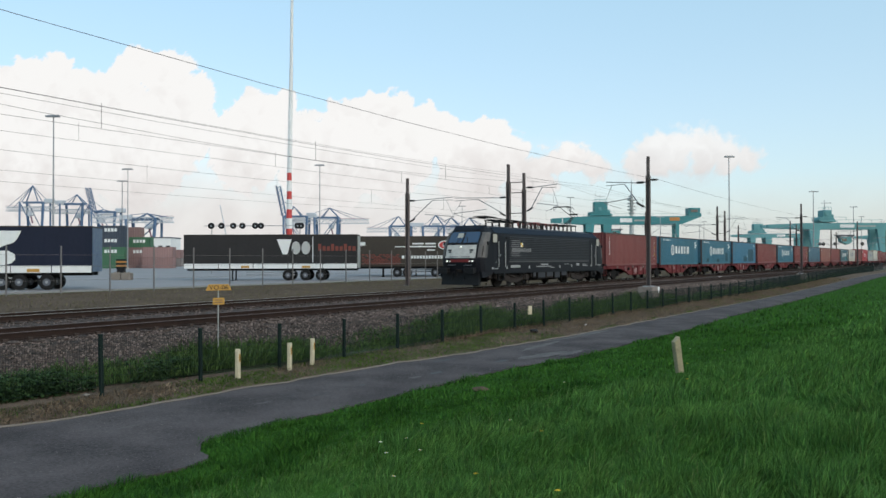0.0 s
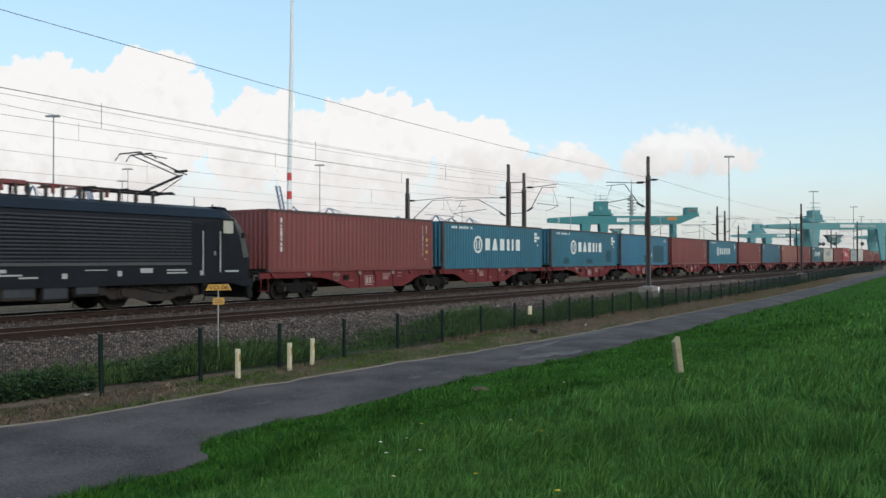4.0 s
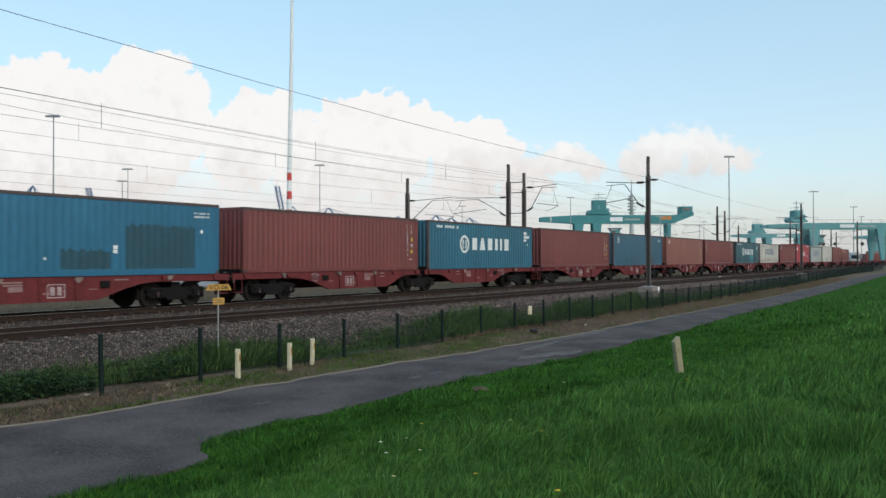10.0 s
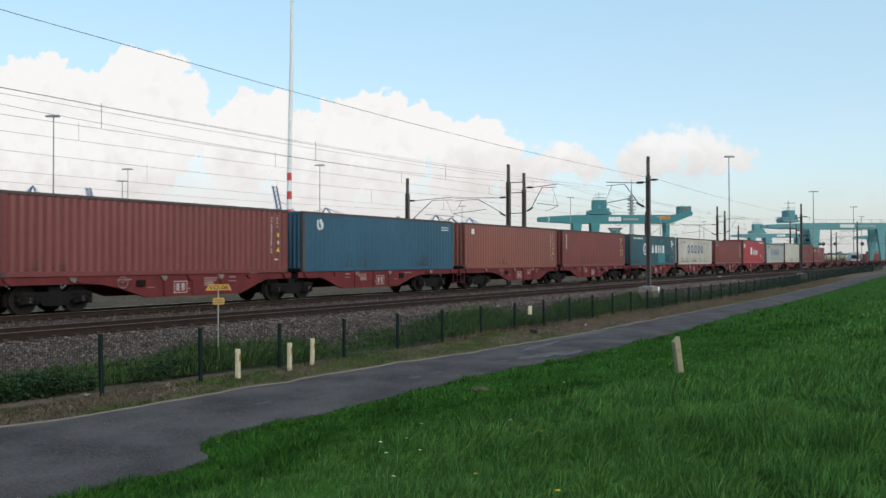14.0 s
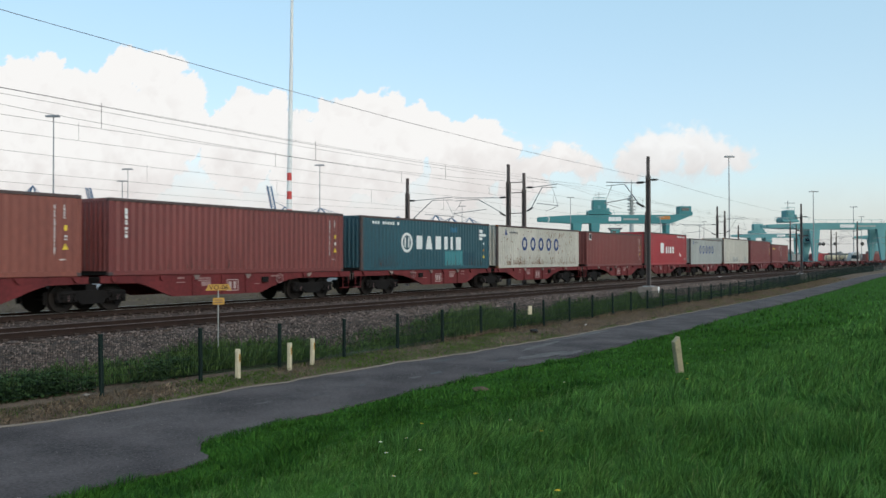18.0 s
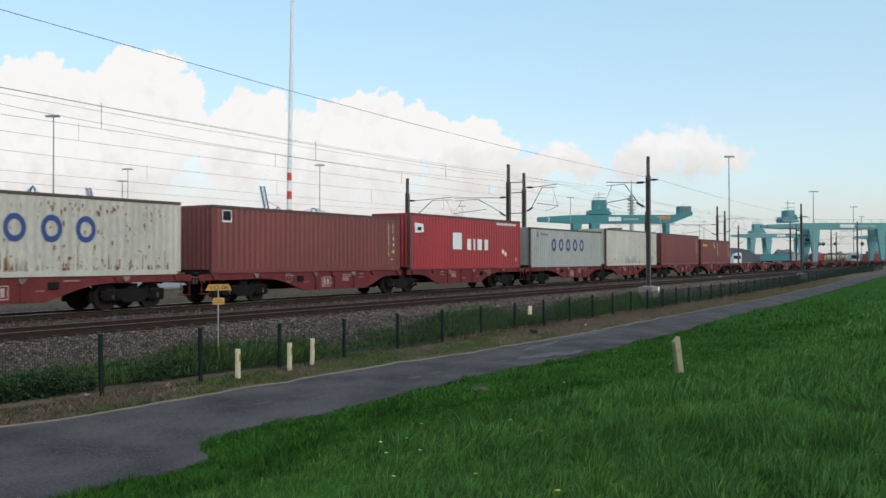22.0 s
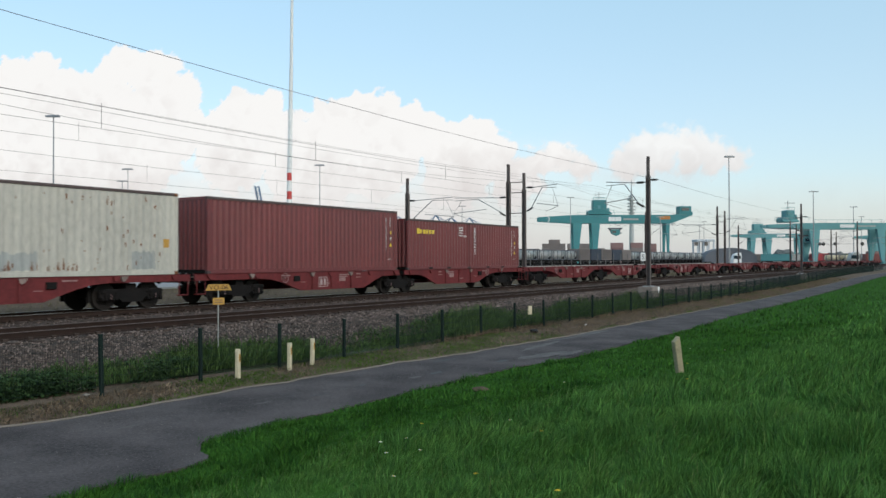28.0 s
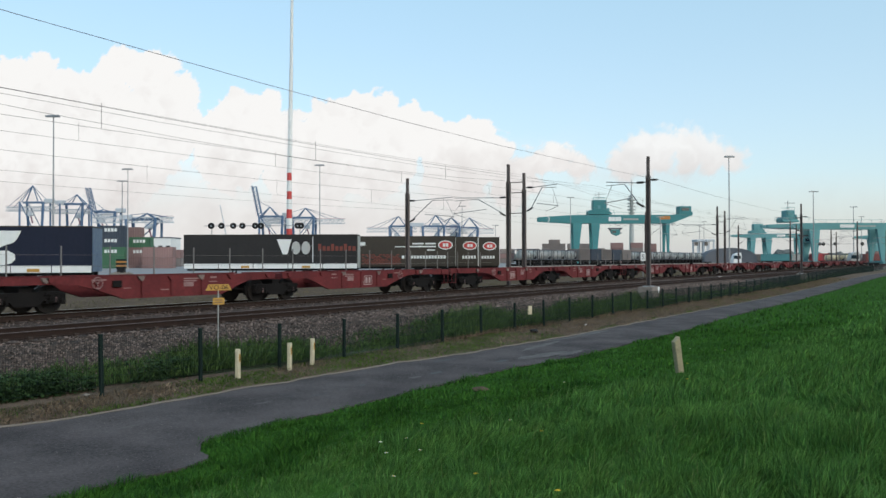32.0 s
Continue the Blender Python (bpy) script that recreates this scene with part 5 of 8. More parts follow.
    bm_beam(bm, (3.0, -0.75, 4.38), (3.0, 0.75, 4.38), 0.12, 0.05)
    for x in (4.6, 5.6, 6.8):
        bm_beam(bm, (x, -0.6, 4.28), (x, 0.6, 4.28), 0.08, 0.08)
    bm_tube(bm, (4.2, -0.1, 4.15), (8.8, -0.1, 4.32), 0.035, n=6)
    bm_tube(bm, (4.2, 0.15, 4.15), (8.8, 0.15, 4.30), 0.035, n=6)
    bm_beam(bm, (2.75, -0.1, 4.47), (4.1, -0.1, 4.43), 0.9, 0.03)
    part("current_collector", bm, M["black"], t, "lowered dark current collector", at=GEAR)
    bm = bmesh.new()
    bm_tube(bm, (7.0, -0.3, 4.30), (14.8, -0.3, 4.29), 0.03, n=6)
    bm_box(bm, 9.9, 10.7, -0.35, 0.05, 4.2, 4.36, bevel=0.03)
    bm_box(bm, 11.4, 11.9, -0.3, 0.1, 4.2, 4.33, bevel=0.03)
    for x in (7.4, 9.2, 9.9, 10.7, 11.6, 12.5, 13.6):
        arm = bm_tube(bmesh.new(), (x, -0.3, 4.0), (x, -0.3, 4.26), 0.06, n=8)
        bm_beam(arm, (x, -0.3, 4.23), (x, 0.5, 4.23), 0.06, 0.06)
        part("busbar_arm", arm, M["c_red"], t, at=GEAR)
    part("busbar", bm, M["c_red"], t, "rusty red roof busbar", at=GEAR)
    def post_insulator():
        bm = bm_tube(bmesh.new(), (0, 0, 3.86), (0, 0, 4.27), 0.055, 0.045, n=8)
        for k in range(4):
            bm_tube(bm, (0, 0, 3.95 + k * 0.08), (0, 0, 3.97 + k * 0.08), 0.085, n=8)
        return finish(bm, "insulator")

    for x in (4.4, 5.2, 6.1, 7.2, 8.0, 8.9, 9.5, 10.2, 10.6, 11.2, 11.8, 12.4, 13.2, 13.9, 14.6, 15.3):
        for y in (-0.55, 0.4):
            part("insulator", shared("post_insulator", post_insulator), M["insul"], t, at=pose(x - 0.25, y, -0.18))
    bm = bmesh.new()
    bm_beam(bm, (12.6, -0.5, 4.27), (16.3, -0.5, 4.27), 0.08, 0.07)
    bm_beam(bm, (12.6, 0.4, 4.27), (16.3, 0.4, 4.27), 0.08, 0.07)
    for x in (13.0, 14.3, 15.5, 16.2):
        bm_beam(bm, (x, -0.5, 4.30), (x, 0.4, 4.30), 0.09, 0.09)
    for y in (-0.12, 0.05):
        bm_tube(bm, (15.4, y, 4.35), (17.0, y, 5.05), 0.035, 0.03, n=8)
        bm_tube(bm, (17.0, y * 3, 5.05), (14.9, y * 3, 5.62), 0.022, n=6)
    bm_tube(bm, (16.1, 0, 4.35), (17.05, 0, 4.95), 0.018, n=6)
    bm_tube(bm, (16.0, -0.03, 5.5), (17.0, -0.03, 5.1), 0.015, n=6)
    bm_tube(bm, (17.0, -0.35, 5.2), (17.0, 0.3, 5.2), 0.05, n=8)
    for x in (14.75, 15.2):
        bm_tube(bm, (x, -0.6, 5.66), (x, 0.55, 5.66), 0.025, n=6)
        for y, e in ((-0.6, -0.85), (0.55, 0.8)):
            bm_tube(bm, (x, y, 5.66), (x, e, 5.45), 0.02, n=6)
    bm_beam(bm, (14.7, -0.4, 5.64), (16.2, -0.2, 5.60), 0.03, 0.03)
    part("current_collector", bm, M["black"], t, "raised dark current collector", at=GEAR)
    part("antenna", bm_tube(bmesh.new(), (17.6, 0.2, 3.6), (17.6, 0.2, 4.1), 0.02, n=6), M["black"], t)
    MOVERS.append((t, x0, 0.0))
    return t


def loco_wheel():
    bm = bmesh.new()
    for y in (-0.72, 0.72):
        s = 1 if y > 0 else -1
        bm_tube(bm, (0, y - 0.07, 0), (0, y + 0.07, 0), 0.60, n=24)
        bm_tube(bm, (0, y + s * 0.07, 0), (0, y + s * 0.10, 0), 0.45, 0.42, n=20)
        for k in range(6):
            a = 2 * math.pi * k / 6
            bm_tube(bm, (0.3 * math.cos(a), y + s * 0.09, 0.3 * math.sin(a)), (0.3 * math.cos(a), y + s * 0.12, 0.3 * math.sin(a)), 0.04, n=6)
    bm_tube(bm, (0, -0.75, 0), (0, 0.75, 0), 0.1, n=10)
    return finish(bm, "wheelset")


build_loco(41.75)
# ---- overhead line ----
def build_mast(x, y, base, top, label, group="catenary masts", fat=0.20, foot=True, plinth=0.0):
    m = thing("catenary_mast", pose(x, y, base), label, "mast", group)
    h = top - base
    s = fat
    bm = bmesh.new()                                    # an I-beam on edge
    bm_box(bm, -s / 2, s / 2, -s / 2, -s / 2 + 0.022, 0, h * 0.86)
    bm_box(bm, -s / 2, s / 2, s / 2 - 0.022, s / 2, 0, h * 0.86)
    bm_box(bm, -0.012, 0.012, -s / 2 + 0.022, s / 2 - 0.022, 0, h * 0.86)
    part("column", bm, M["mast"], m)
    part("head", bm_box(bmesh.new(), -s * 0.36, s * 0.36, -s * 0.36, s * 0.36, h * 0.82, h, bevel=0.012), M["mast"], m)
    part("base_plate", B((-0.28, 0.28, -0.28, 0.28, plinth, plinth + 0.05), bevel=0.01), M["galv"], m)
    if foot:
        part("foundation", B((-0.6, 0.6, -0.45, 0.45, -0.7, plinth), bevel=0.04), M["foot"], m, "weathered concrete block")
    return m


def cantilever(m, side, reach, z_top, z_low, dx=0.0):
    """A bracket from the mast over the track: stay, strut, registration arm and their insulators."""
    s = side
    a = new("cantilever")
    a.parent = m
    for name, p, q, r in (("stay", (dx, s * 0.75, z_top - 0.02), (dx, s * reach, z_top + 0.12), 0.028), ("strut", (dx, s * 0.62, z_low + 0.35), (dx, s * (reach * 0.56), z_top - 0.05), 0.032),
                          ("registration_tube", (dx, s * (reach * 0.40), z_low + 0.62), (dx, s * (reach + 0.1), z_low + 0.38), 0.026), ("carrier_arm", (dx, s * (reach * 0.56), z_top - 0.06), (dx, s * reach, z_top - 0.10), 0.02),
                          ("hanger", (dx, s * reach * 0.86, z_top - 0.1), (dx, s * (reach + 0.1), z_low + 0.4), 0.014), ("steady_arm", (dx, s * (reach + 0.1), z_low + 0.35), (dx + 0.1, s * (reach - 0.9), z_low + 0.02), 0.016)):
        part(name, bm_tube(bmesh.new(), p, q, r, n=6), M["galv"], a)
    for z0, z1 in ((z_top, z_top - 0.02), (z_low, z_low + 0.35)):
        bm = bmesh.new()
        p, q = Vector((dx, s * 0.1, z0)), Vector((dx, s * 0.75, z1))
        bm_tube(bm, p, q, 0.03, n=8)
        for k in range(6):
            c = p.lerp(q, 0.3 + 0.1 * k)
            bm_tube(bm, c, c + (q - p).normalized() * 0.03, 0.075, n=10)
        part("insulator", bm, M["insul"], a)
    return a


NEAR_MID, FAR_MID, THIRD_MID = 19.6, 25.39, 34.0
for x in (-3.5, 48.5, 100.0, 152.0, 204.0, 256.0):
    m = build_mast(x, 16.3, -0.36, 7.72 if x < 60 else 7.75, "dark brown steel mast on a concrete block beside the near track", fat=0.23, plinth=0.42)
    cantilever(m, 1, 2.6, 6.58, 5.05)
    bm = bmesh_lines([((0, -0.1, 6.68), (0, -0.62, 6.70), 0.03)])
    for k in range(5):
        bm_tube(bm, (0, -0.2 - 0.07 * k, 6.69), (0, -0.23 - 0.07 * k, 6.69), 0.07, n=8)
    part("insulator", bm, M["insul"], m)
part("marker_plate", B((0.3, 0.56, -0.475, -0.452, 0.06, 0.4)), M["white"], [o for o in scene.objects if o.name == "catenary_mast.001"][0], "white plate")
for x in (3.0, 55.0, 113.0, 165.0, 217.0):
    m = build_mast(x + (1.2 if x > 100 else 0.0), 29.0, -0.5, 8.65, "tall dark steel mast between the tracks and the yard", fat=0.27)
    cantilever(m, 1, 4.6, 6.75, 5.3)
    m2 = build_mast(x + 0.05, 27.75, -0.5, 7.95, "dark steel mast behind the far track", fat=0.25)
    cantilever(m2, -1, 2.6, 7.4, 5.6)
    part("tie", bmesh_lines([((0, 0.12, z), (0, 1.12, z), 0.03) for z in (8.0 - 0.2, 7.05, 5.55)]), M["insul"], m2)
for x in (55.0, 112.0, 165.0):
    m = build_mast(x, 38.0, -0.42, 8.1, "dark steel mast at the edge of the yard", fat=0.27)
    cantilever(m, -1, 4.2, 6.75, 5.0)


def build_wire(name, y, supports, z_sup, z_mid, label, r=0.012, zig=0.0):
    """One wire from mast to mast; z_mid is its height between them."""
    bm = bmesh.new()
    for k, (a, b) in enumerate(zip(supports, supports[1:])):
        lift = 0.6 if name == "feeder_wire" and y < 16 and k == 1 else 0.0     # this span hangs from a higher bracket
        pts = [Vector((a + (b - a) * i / 8, y + zig * (1 if k % 2 else -1) * (1 - i / 4), z_mid + (z_sup - z_mid) * (2 * i / 8 - 1) ** 2 + lift * max(0.0, 1 - i / 5) ** 1.5)) for i in range(9)]
        for p, q in zip(pts, pts[1:]):
            bm_tube(bm, p, q, r * 0.56, n=4, caps=False)
    w = part(name, bm, M["wire"])
    return tagged(w, label, "wire", "overhead wires")


NEAR_X, FAR_X, THIRD_X = [-55.5, -3.5, 48.5, 100, 152, 204, 256, 420], [-49, 3, 55, 113, 165, 217, 420], [-49, 3, 55, 112, 165, 420]
build_wire("feeder_wire", 15.72, NEAR_X, 6.34, 6.12, "thin dark feeder wire along the mast tops", 0.014)
build_wire("carrier_wire", NEAR_MID, NEAR_X, 6.15, 5.70, "thin dark carrier wire above the near track", 0.013)
build_wire("contact_wire", NEAR_MID, NEAR_X, 5.20, 5.16, "thin dark contact wire above the near track", 0.011, 0.15)
build_wire("carrier_wire", FAR_MID, FAR_X, 7.15, 6.2, "thin dark carrier wire above the far track", 0.014)
build_wire("carrier_wire", NEAR_MID + 0.05, NEAR_X, 6.02, 5.58, "thin dark second carrier wire above the near track", 0.010)
build_wire("contact_wire", FAR_MID, FAR_X, 5.72, 5.68, "thin dark contact wire above the far track", 0.012, 0.15)
build_wire("carrier_wire", THIRD_MID, THIRD_X, 6.55, 6.20, "thin dark carrier wire beside the yard", 0.016)
build_wire("contact_wire", THIRD_MID, THIRD_X, 5.45, 5.40, "thin dark contact wire beside the yard", 0.014)
build_wire("feeder_wire", 38.0, THIRD_X, 5.6, 5.3, "thin dark wire beside the yard", 0.014)
build_wire("feeder_wire", 28.3, FAR_X, 7.9, 7.55, "thin dark feeder wire between the masts", 0.012)
for y, lo, hi, x0, step in ((NEAR_MID, 5.18, 5.75, 5.5, 8.6), (FAR_MID, 5.7, 6.2, 8.0, 9.4), (THIRD_MID, 5.42, 6.25, 9.0, 9.0)):
    x = x0
    while x < 100:
        w = part("dropper_wire", bm_tube(bmesh.new(), (x, y, lo), (x, y, hi + 0.1), 0.006, n=4), M["wire"])
        tagged(w, "thin dark dropper wire between contact and carrier wire", "wire", "overhead droppers")
        x += step

# ---- green mesh fence along the road ----
fence = thing("mesh_fence", pose(0, 0, 0), "low dark green wire mesh fence on round posts", "fence")
post_me = finish(bm_tube(bm_tube(bmesh.new(), (0, 0, -0.4), (0, 0, 1.10), 0.05, n=10), (0, 0, 1.10), (0, 0, 1.125), 0.055, n=10), "post")


def fence_ground(x):
    return -1.14 + rise(x) + 0.20 * (1 - smooth_step(8, 20, x))


def fence_y(x):
    return FENCE_Y


posts = [10.99 + 2.63 * i for i in range(-4, 66)]
for i, x in enumerate(posts):
    part("post", post_me, M["fence_green"], fence, at=pose(x, fence_y(x), fence_ground(x), random.uniform(-1, 1), random.uniform(-1.2, 1.2), 0))
for i, (a, b) in enumerate(zip(posts, posts[1:])):
    if a > 165:
        break
    bm = bmesh.new()
    n = 50 if a < 45 else (32 if a < 90 else 14)
    wr = 0.0026 if a < 20 else (0.0046 if a < 45 else (0.008 if a < 90 else 0.012))
    for k in range(1, n):
        x = a + (b - a) * k / n
        y, z = fence_y(x) - 0.03, fence_ground(x)
        bm_tube(bm, (x, y, z + 0.04), (x, y, z + 1.02), wr, n=3, caps=False)
    for z in ((0.05, 0.25, 0.45, 0.65, 0.85, 1.02)):
        bm_tube(bm, (a, fence_y(a) - 0.03, fence_ground(a) + z), (b, fence_y(b) - 0.03, fence_ground(b) + z), wr * 1.4, n=3, caps=False)
    part("mesh_panel", bm, M["fence_green"], fence)
plate_thing = tagged(part("notice_plate", B((-0.105, 0.105, -0.07, -0.05, 0.60, 0.94), bevel=0.004), M["cream"]), "small cream plate tied to the fence", "sign")
plate_thing.matrix_basis = pose(30.66, fence_y(30.66), fence_ground(30.66), 0, 0, -28)

# ---- small lineside things ----
for x, y, lean in ((14.55, 15.0, 1), (16.3, 14.95, 0), (17.4, 15.15, -5)):
    g = height(x, y)
    p = thing("marker_post", pose(x, y, g, 0, -lean * 0.6, 20), "cream marker post with a yellow panel in the verge", "marker post", "cream marker posts")
    bm = bm_box(bmesh.new(), -0.065, 0.065, -0.05, 0.05, -0.3, 0.69, bevel=0.02)
    part("post_body", bm, M["cream"], p)
    part("cap", bm_prism(bmesh.new(), [(-0.06, 0.68), (0.06, 0.68), (0.04, 0.73), (-0.04, 0.73)], -0.045, 0.045), M["cream"], p)
    pl = part("panel", B((-0.045, 0.045, -0.056, -0.049, 0.43, 0.61)), M["yellow"], p, "yellow panel")
    for z in (0.46, 0.52, 0.57):
        part("marking", B((-0.03, 0.03, -0.060, -0.055, z, z + 0.02)), M["black"], pl)

sg = thing("track_sign", pose(15.55, 16.75, -0.78, 0, 0, -28), "yellow trapezoid track sign on a thin post", "sign")
part("post", bm_tube(bmesh.new(), (0, 0, -0.2), (0.0, 0, 1.66), 0.017, n=8), M["c_grey"], sg)
bd = part("board", bm_prism(bmesh.new(), [(-0.34, 1.66), (0.34, 1.66), (0.26, 1.82), (-0.26, 1.82)], -0.05, -0.03), M["yellow"], sg, "yellow board")
txt = bpy.data.curves.new("sign_text", "FONT")
txt.body, txt.size, txt.align_x, txt.extrude = "VO-06", 0.16, "CENTER", 0.002
tob = new("sign_text", txt)
tob.data.materials.append(M["black"])
tob.parent = bd
tob.matrix_basis = pose(0.0, -0.054, 1.685, 90, 0, 0) @ Matrix.Diagonal((1.15, 1, 1, 1))
b2 = part("board", B((-0.15, 0.15, -0.05, -0.03, 1.29, 1.47), bevel=0.004), M["yellow"], sg, "small yellow board")
for z in (1.34, 1.40):
    part("marking", B((-0.1, 0.1, -0.054, -0.049, z, z + 0.02)), M["mast"], b2)

st = thing("marker_stake", pose(16.9, 5.05, height(16.9, 5.05), 3, -11, -32), "weathered leaning concrete marker stake in the grass", "marker stake")
bm = bm_box(bmesh.new(), -0.075, 0.075, -0.06, 0.06, -0.3, 0.74, bevel=0.015)
for v in bm.verts:
    if v.co.z > 0.6 and v.co.x < 0:
        v.co.z -= 0.07
part("stake_body", bm, M["stake"], st)

cb = thing("cable_box", pose(89.39, 22.47, -0.36), "small white lineside box", "box")
part("box_body", B((-0.26, 0.26, -0.15, 0.15, 0.0, 0.22), bevel=0.02), M["white"], cb)
part("lid", B((-0.29, 0.29, -0.18, 0.18, 0.22, 0.26), bevel=0.01), M["concrete"], cb)
# ---- freight terminal behind the railway ----
AHEAD = Vector((math.sin(YAW), math.cos(YAW), 0))
RIGHT = Vector((math.cos(YAW), -math.sin(YAW), 0))


def site(side, ahead, z=0.0, turn=0.0):
    """A place given by metres to the right of and ahead of the camera; its x axis points to the right."""
    p = RIGHT * side + AHEAD * ahead
    return pose(p.x, p.y, z, 0, 0, math.degrees(math.atan2(RIGHT.y, RIGHT.x)) + turn)


YARD = -0.30
M["post_grey"] = material("weathered_post", (0.20, 0.185, 0.175), 0.7, 0.2, color2=(0.12, 0.11, 0.105), scale=3, grain=20)
M["tarp_rear"] = material("trailer_rear", (0.05, 0.10, 0.19), 0.6, color2=(0.16, 0.2, 0.24), scale=2.0, grain=8)
ff = thing("yard_fence", pose(0, 0, 0), "tall thin grey post fence with rails at the yard edge", "fence")
fpost = finish(B((-0.038, 0.038, -0.038, 0.038, 0.0, 3.0), bevel=0.01), "post")
fence_x = [3.6 + 3.43 * i for i in range(46)]


def yard_fence_y(x):
    return 47.0 + 4.0 * smooth_step(66, 90, x)


for i, x in enumerate(fence_x):
    part("post", fpost, M["post_grey"], ff, at=pose(x, yard_fence_y(x), -0.44))
for a, b in zip(fence_x, fence_x[1:]):
    bm = bmesh.new()
    for z in (0.9, 1.75, 2.45):
        bm_tube(bm, (a, yard_fence_y(a), -0.44 + z), (b, yard_fence_y(b), -0.44 + z), 0.009 if z != 1.75 else 0.016, n=4, caps=False)
    part("rail", bm, M["post_grey"], ff)


def build_trailer(m, length, top, mat, label, skirt=True, axles=(0.70, 0.80, 0.90), end_mat=None):
    """A curtain-sided semi-trailer; x from 0 to length, near side at y = 0, standing on z = 0."""
    t = thing("semi_trailer", m, label, "semi-trailer", "parked semi-trailers")
    w = 2.5
    bm = bmesh.new()
    n = 26
    lo, hi = [], []
    for i in range(n + 1):
        x = length * i / n
        y = 0.012 * math.sin(i * 2.1) + 0.008 * math.sin(i * 5.3)
        lo.append(bm.verts.new((x, y, 1.35)))
        hi.append(bm.verts.new((x, y * 0.3, top - 0.08)))
    for i in range(n):
        bm.faces.new((lo[i], lo[i + 1], hi[i + 1], hi[i]))
    part("curtain", bm, mat, t)
    part("body", B((0, length, 0.03, w, 1.2, top - 0.06)), mat, t)
    part("roof", B((-0.03, length + 0.03, -0.03, w + 0.03, top - 0.09, top), bevel=0.02), M["tarp_brown"], t)
    part("rear_door", B((length, length + 0.05, 0.06, w - 0.06, 1.2, top - 0.12), bevel=0.01), end_mat or M["c_grey"], t)
    part("chassis", B((0.2, length - 0.1, 0.5, 0.75, 0.95, 1.2), (0.2, length - 0.1, w - 0.75, w - 0.5, 0.95, 1.2)), M["black"], t)
    if skirt:
        k = 5
        for i in range(k):
            part("side_board", B((length * i / k + 0.03, length * (i + 1) / k - 0.03, -0.03, -0.005, 1.15, 1.62), bevel=0.005), M["white"], t, "off-white side board")
        for x in (length * 0.33, length * 0.68):
            part("reflector", B((x, x + 0.8, -0.04, -0.03, 1.2, 1.42)), M["yellow"], t, "yellow panel")
    for a in axles:
        for y in (0.18, w - 0.18):
            wh = part("wheel", shared("trailer_wheel", lambda: finish(bm_tube(bmesh.new(), (0, -0.17, 0), (0, 0.17, 0), 0.52, n=20), "wheel")), M["tyre"], t, at=pose(length * a, y, 0.52))
            part("rim", shared("trailer_rim", lambda: finish(bm_tube(bmesh.new(), (0, -0.18, 0), (0, 0.18, 0), 0.25, n=14), "rim")), M["shed"], wh)
            part("hub", shared("trailer_hub", lambda: finish(bm_tube(bmesh.new(), (0, -0.2, 0), (0, 0.2, 0), 0.1, n=10), "hub")), M["galv"], wh)
        part("mudguard", B((length * a - 0.6, length * a + 0.6, 0.0, 0.4, 1.07, 1.11)), M["black"], t)
    for y in (0.5, w - 0.6):
        part("landing_leg", B((length * 0.27, length * 0.27 + 0.12, y, y + 0.12, 0.06, 1.1), (length * 0.27 - 0.1, length * 0.27 + 0.22, y - 0.1, y + 0.2, 0.0, 0.06)), M["black"], t)
    part("side_guard", B((length * 0.36, length * 0.64, 0.05, 0.08, 0.75, 0.85), (length * 0.36, length * 0.64, 0.05, 0.08, 0.5, 0.6)), M["galv"], t)
    return t


def trailer_blocks(t, rows, mat, label=""):
    for i, (x0, x1, z0, z1) in enumerate(rows):
        part("lettering_block", B((x0, x1, -0.05, -0.035, z0, z1), bevel=0.01), mat, t, label if i == 0 else "")


# the long black trailer and its neighbours
t = build_trailer(site(-24.86, 81.03, YARD), 16.65, 4.42, M["tarp"], "long black curtain-sided trailer with white lettering", axles=(0.60, 0.70, 0.79))
bm = bm_prism(bmesh.new(), [(8.95, 3.95), (10.35, 3.95), (9.95, 2.5), (9.5, 2.5)], -0.06, -0.04)
part("lettering_block", bm, M["white"], t, "white brand lettering as plain shapes")
for x in (10.35, 11.3):
    bm = bmesh.new()
    for k in range(2):
        bm_tube(bm, (x + 0.42, -0.06, 2.85), (x + 0.42, -0.04, 2.85), 0.42, n=20)
    for v in bm.verts:
        v.co.z = 3.12 + (v.co.z - 2.85) * 1.5
    part("lettering_block", bm, M["white"], t)
trailer_blocks(t, [(12.9 + 0.41 * i, 13.2 + 0.41 * i, 2.85, 3.5 if i in (0, 3, 6) else 3.28) for i in range(9)], M["dull_red"], "dull red brand lettering as plain blocks")
part("strap", B((12.35, 12.42, -0.05, -0.04, 1.7, 4.2)), M["white"], t)
t = build_trailer(site(-36.37, 55.03, YARD, 8.0), 12.9, 4.28, M["tarp_navy"], "dark navy curtain-sided trailer with a white curved mark", axles=(0.556, 0.640, 0.776), end_mat=M["tarp_rear"])
bm = bm_prism(bmesh.new(), [(6.0, 3.95), (8.42, 3.95), (8.32, 3.7), (8.12, 3.34), (7.9, 3.14), (7.5, 3.02), (7.0, 2.8), (6.0, 2.8)], -0.06, -0.045)
part("lettering_block", bm, M["ink_white"], t)
bm = bm_prism(bmesh.new(), [(6.0, 2.66), (7.6, 2.62), (8.0, 2.4), (8.05, 2.05), (7.8, 1.78), (7.3, 1.66), (6.0, 1.66)], -0.06, -0.045)
part("lettering_block", bm, M["ink_white"], t, "white curved brand shape")
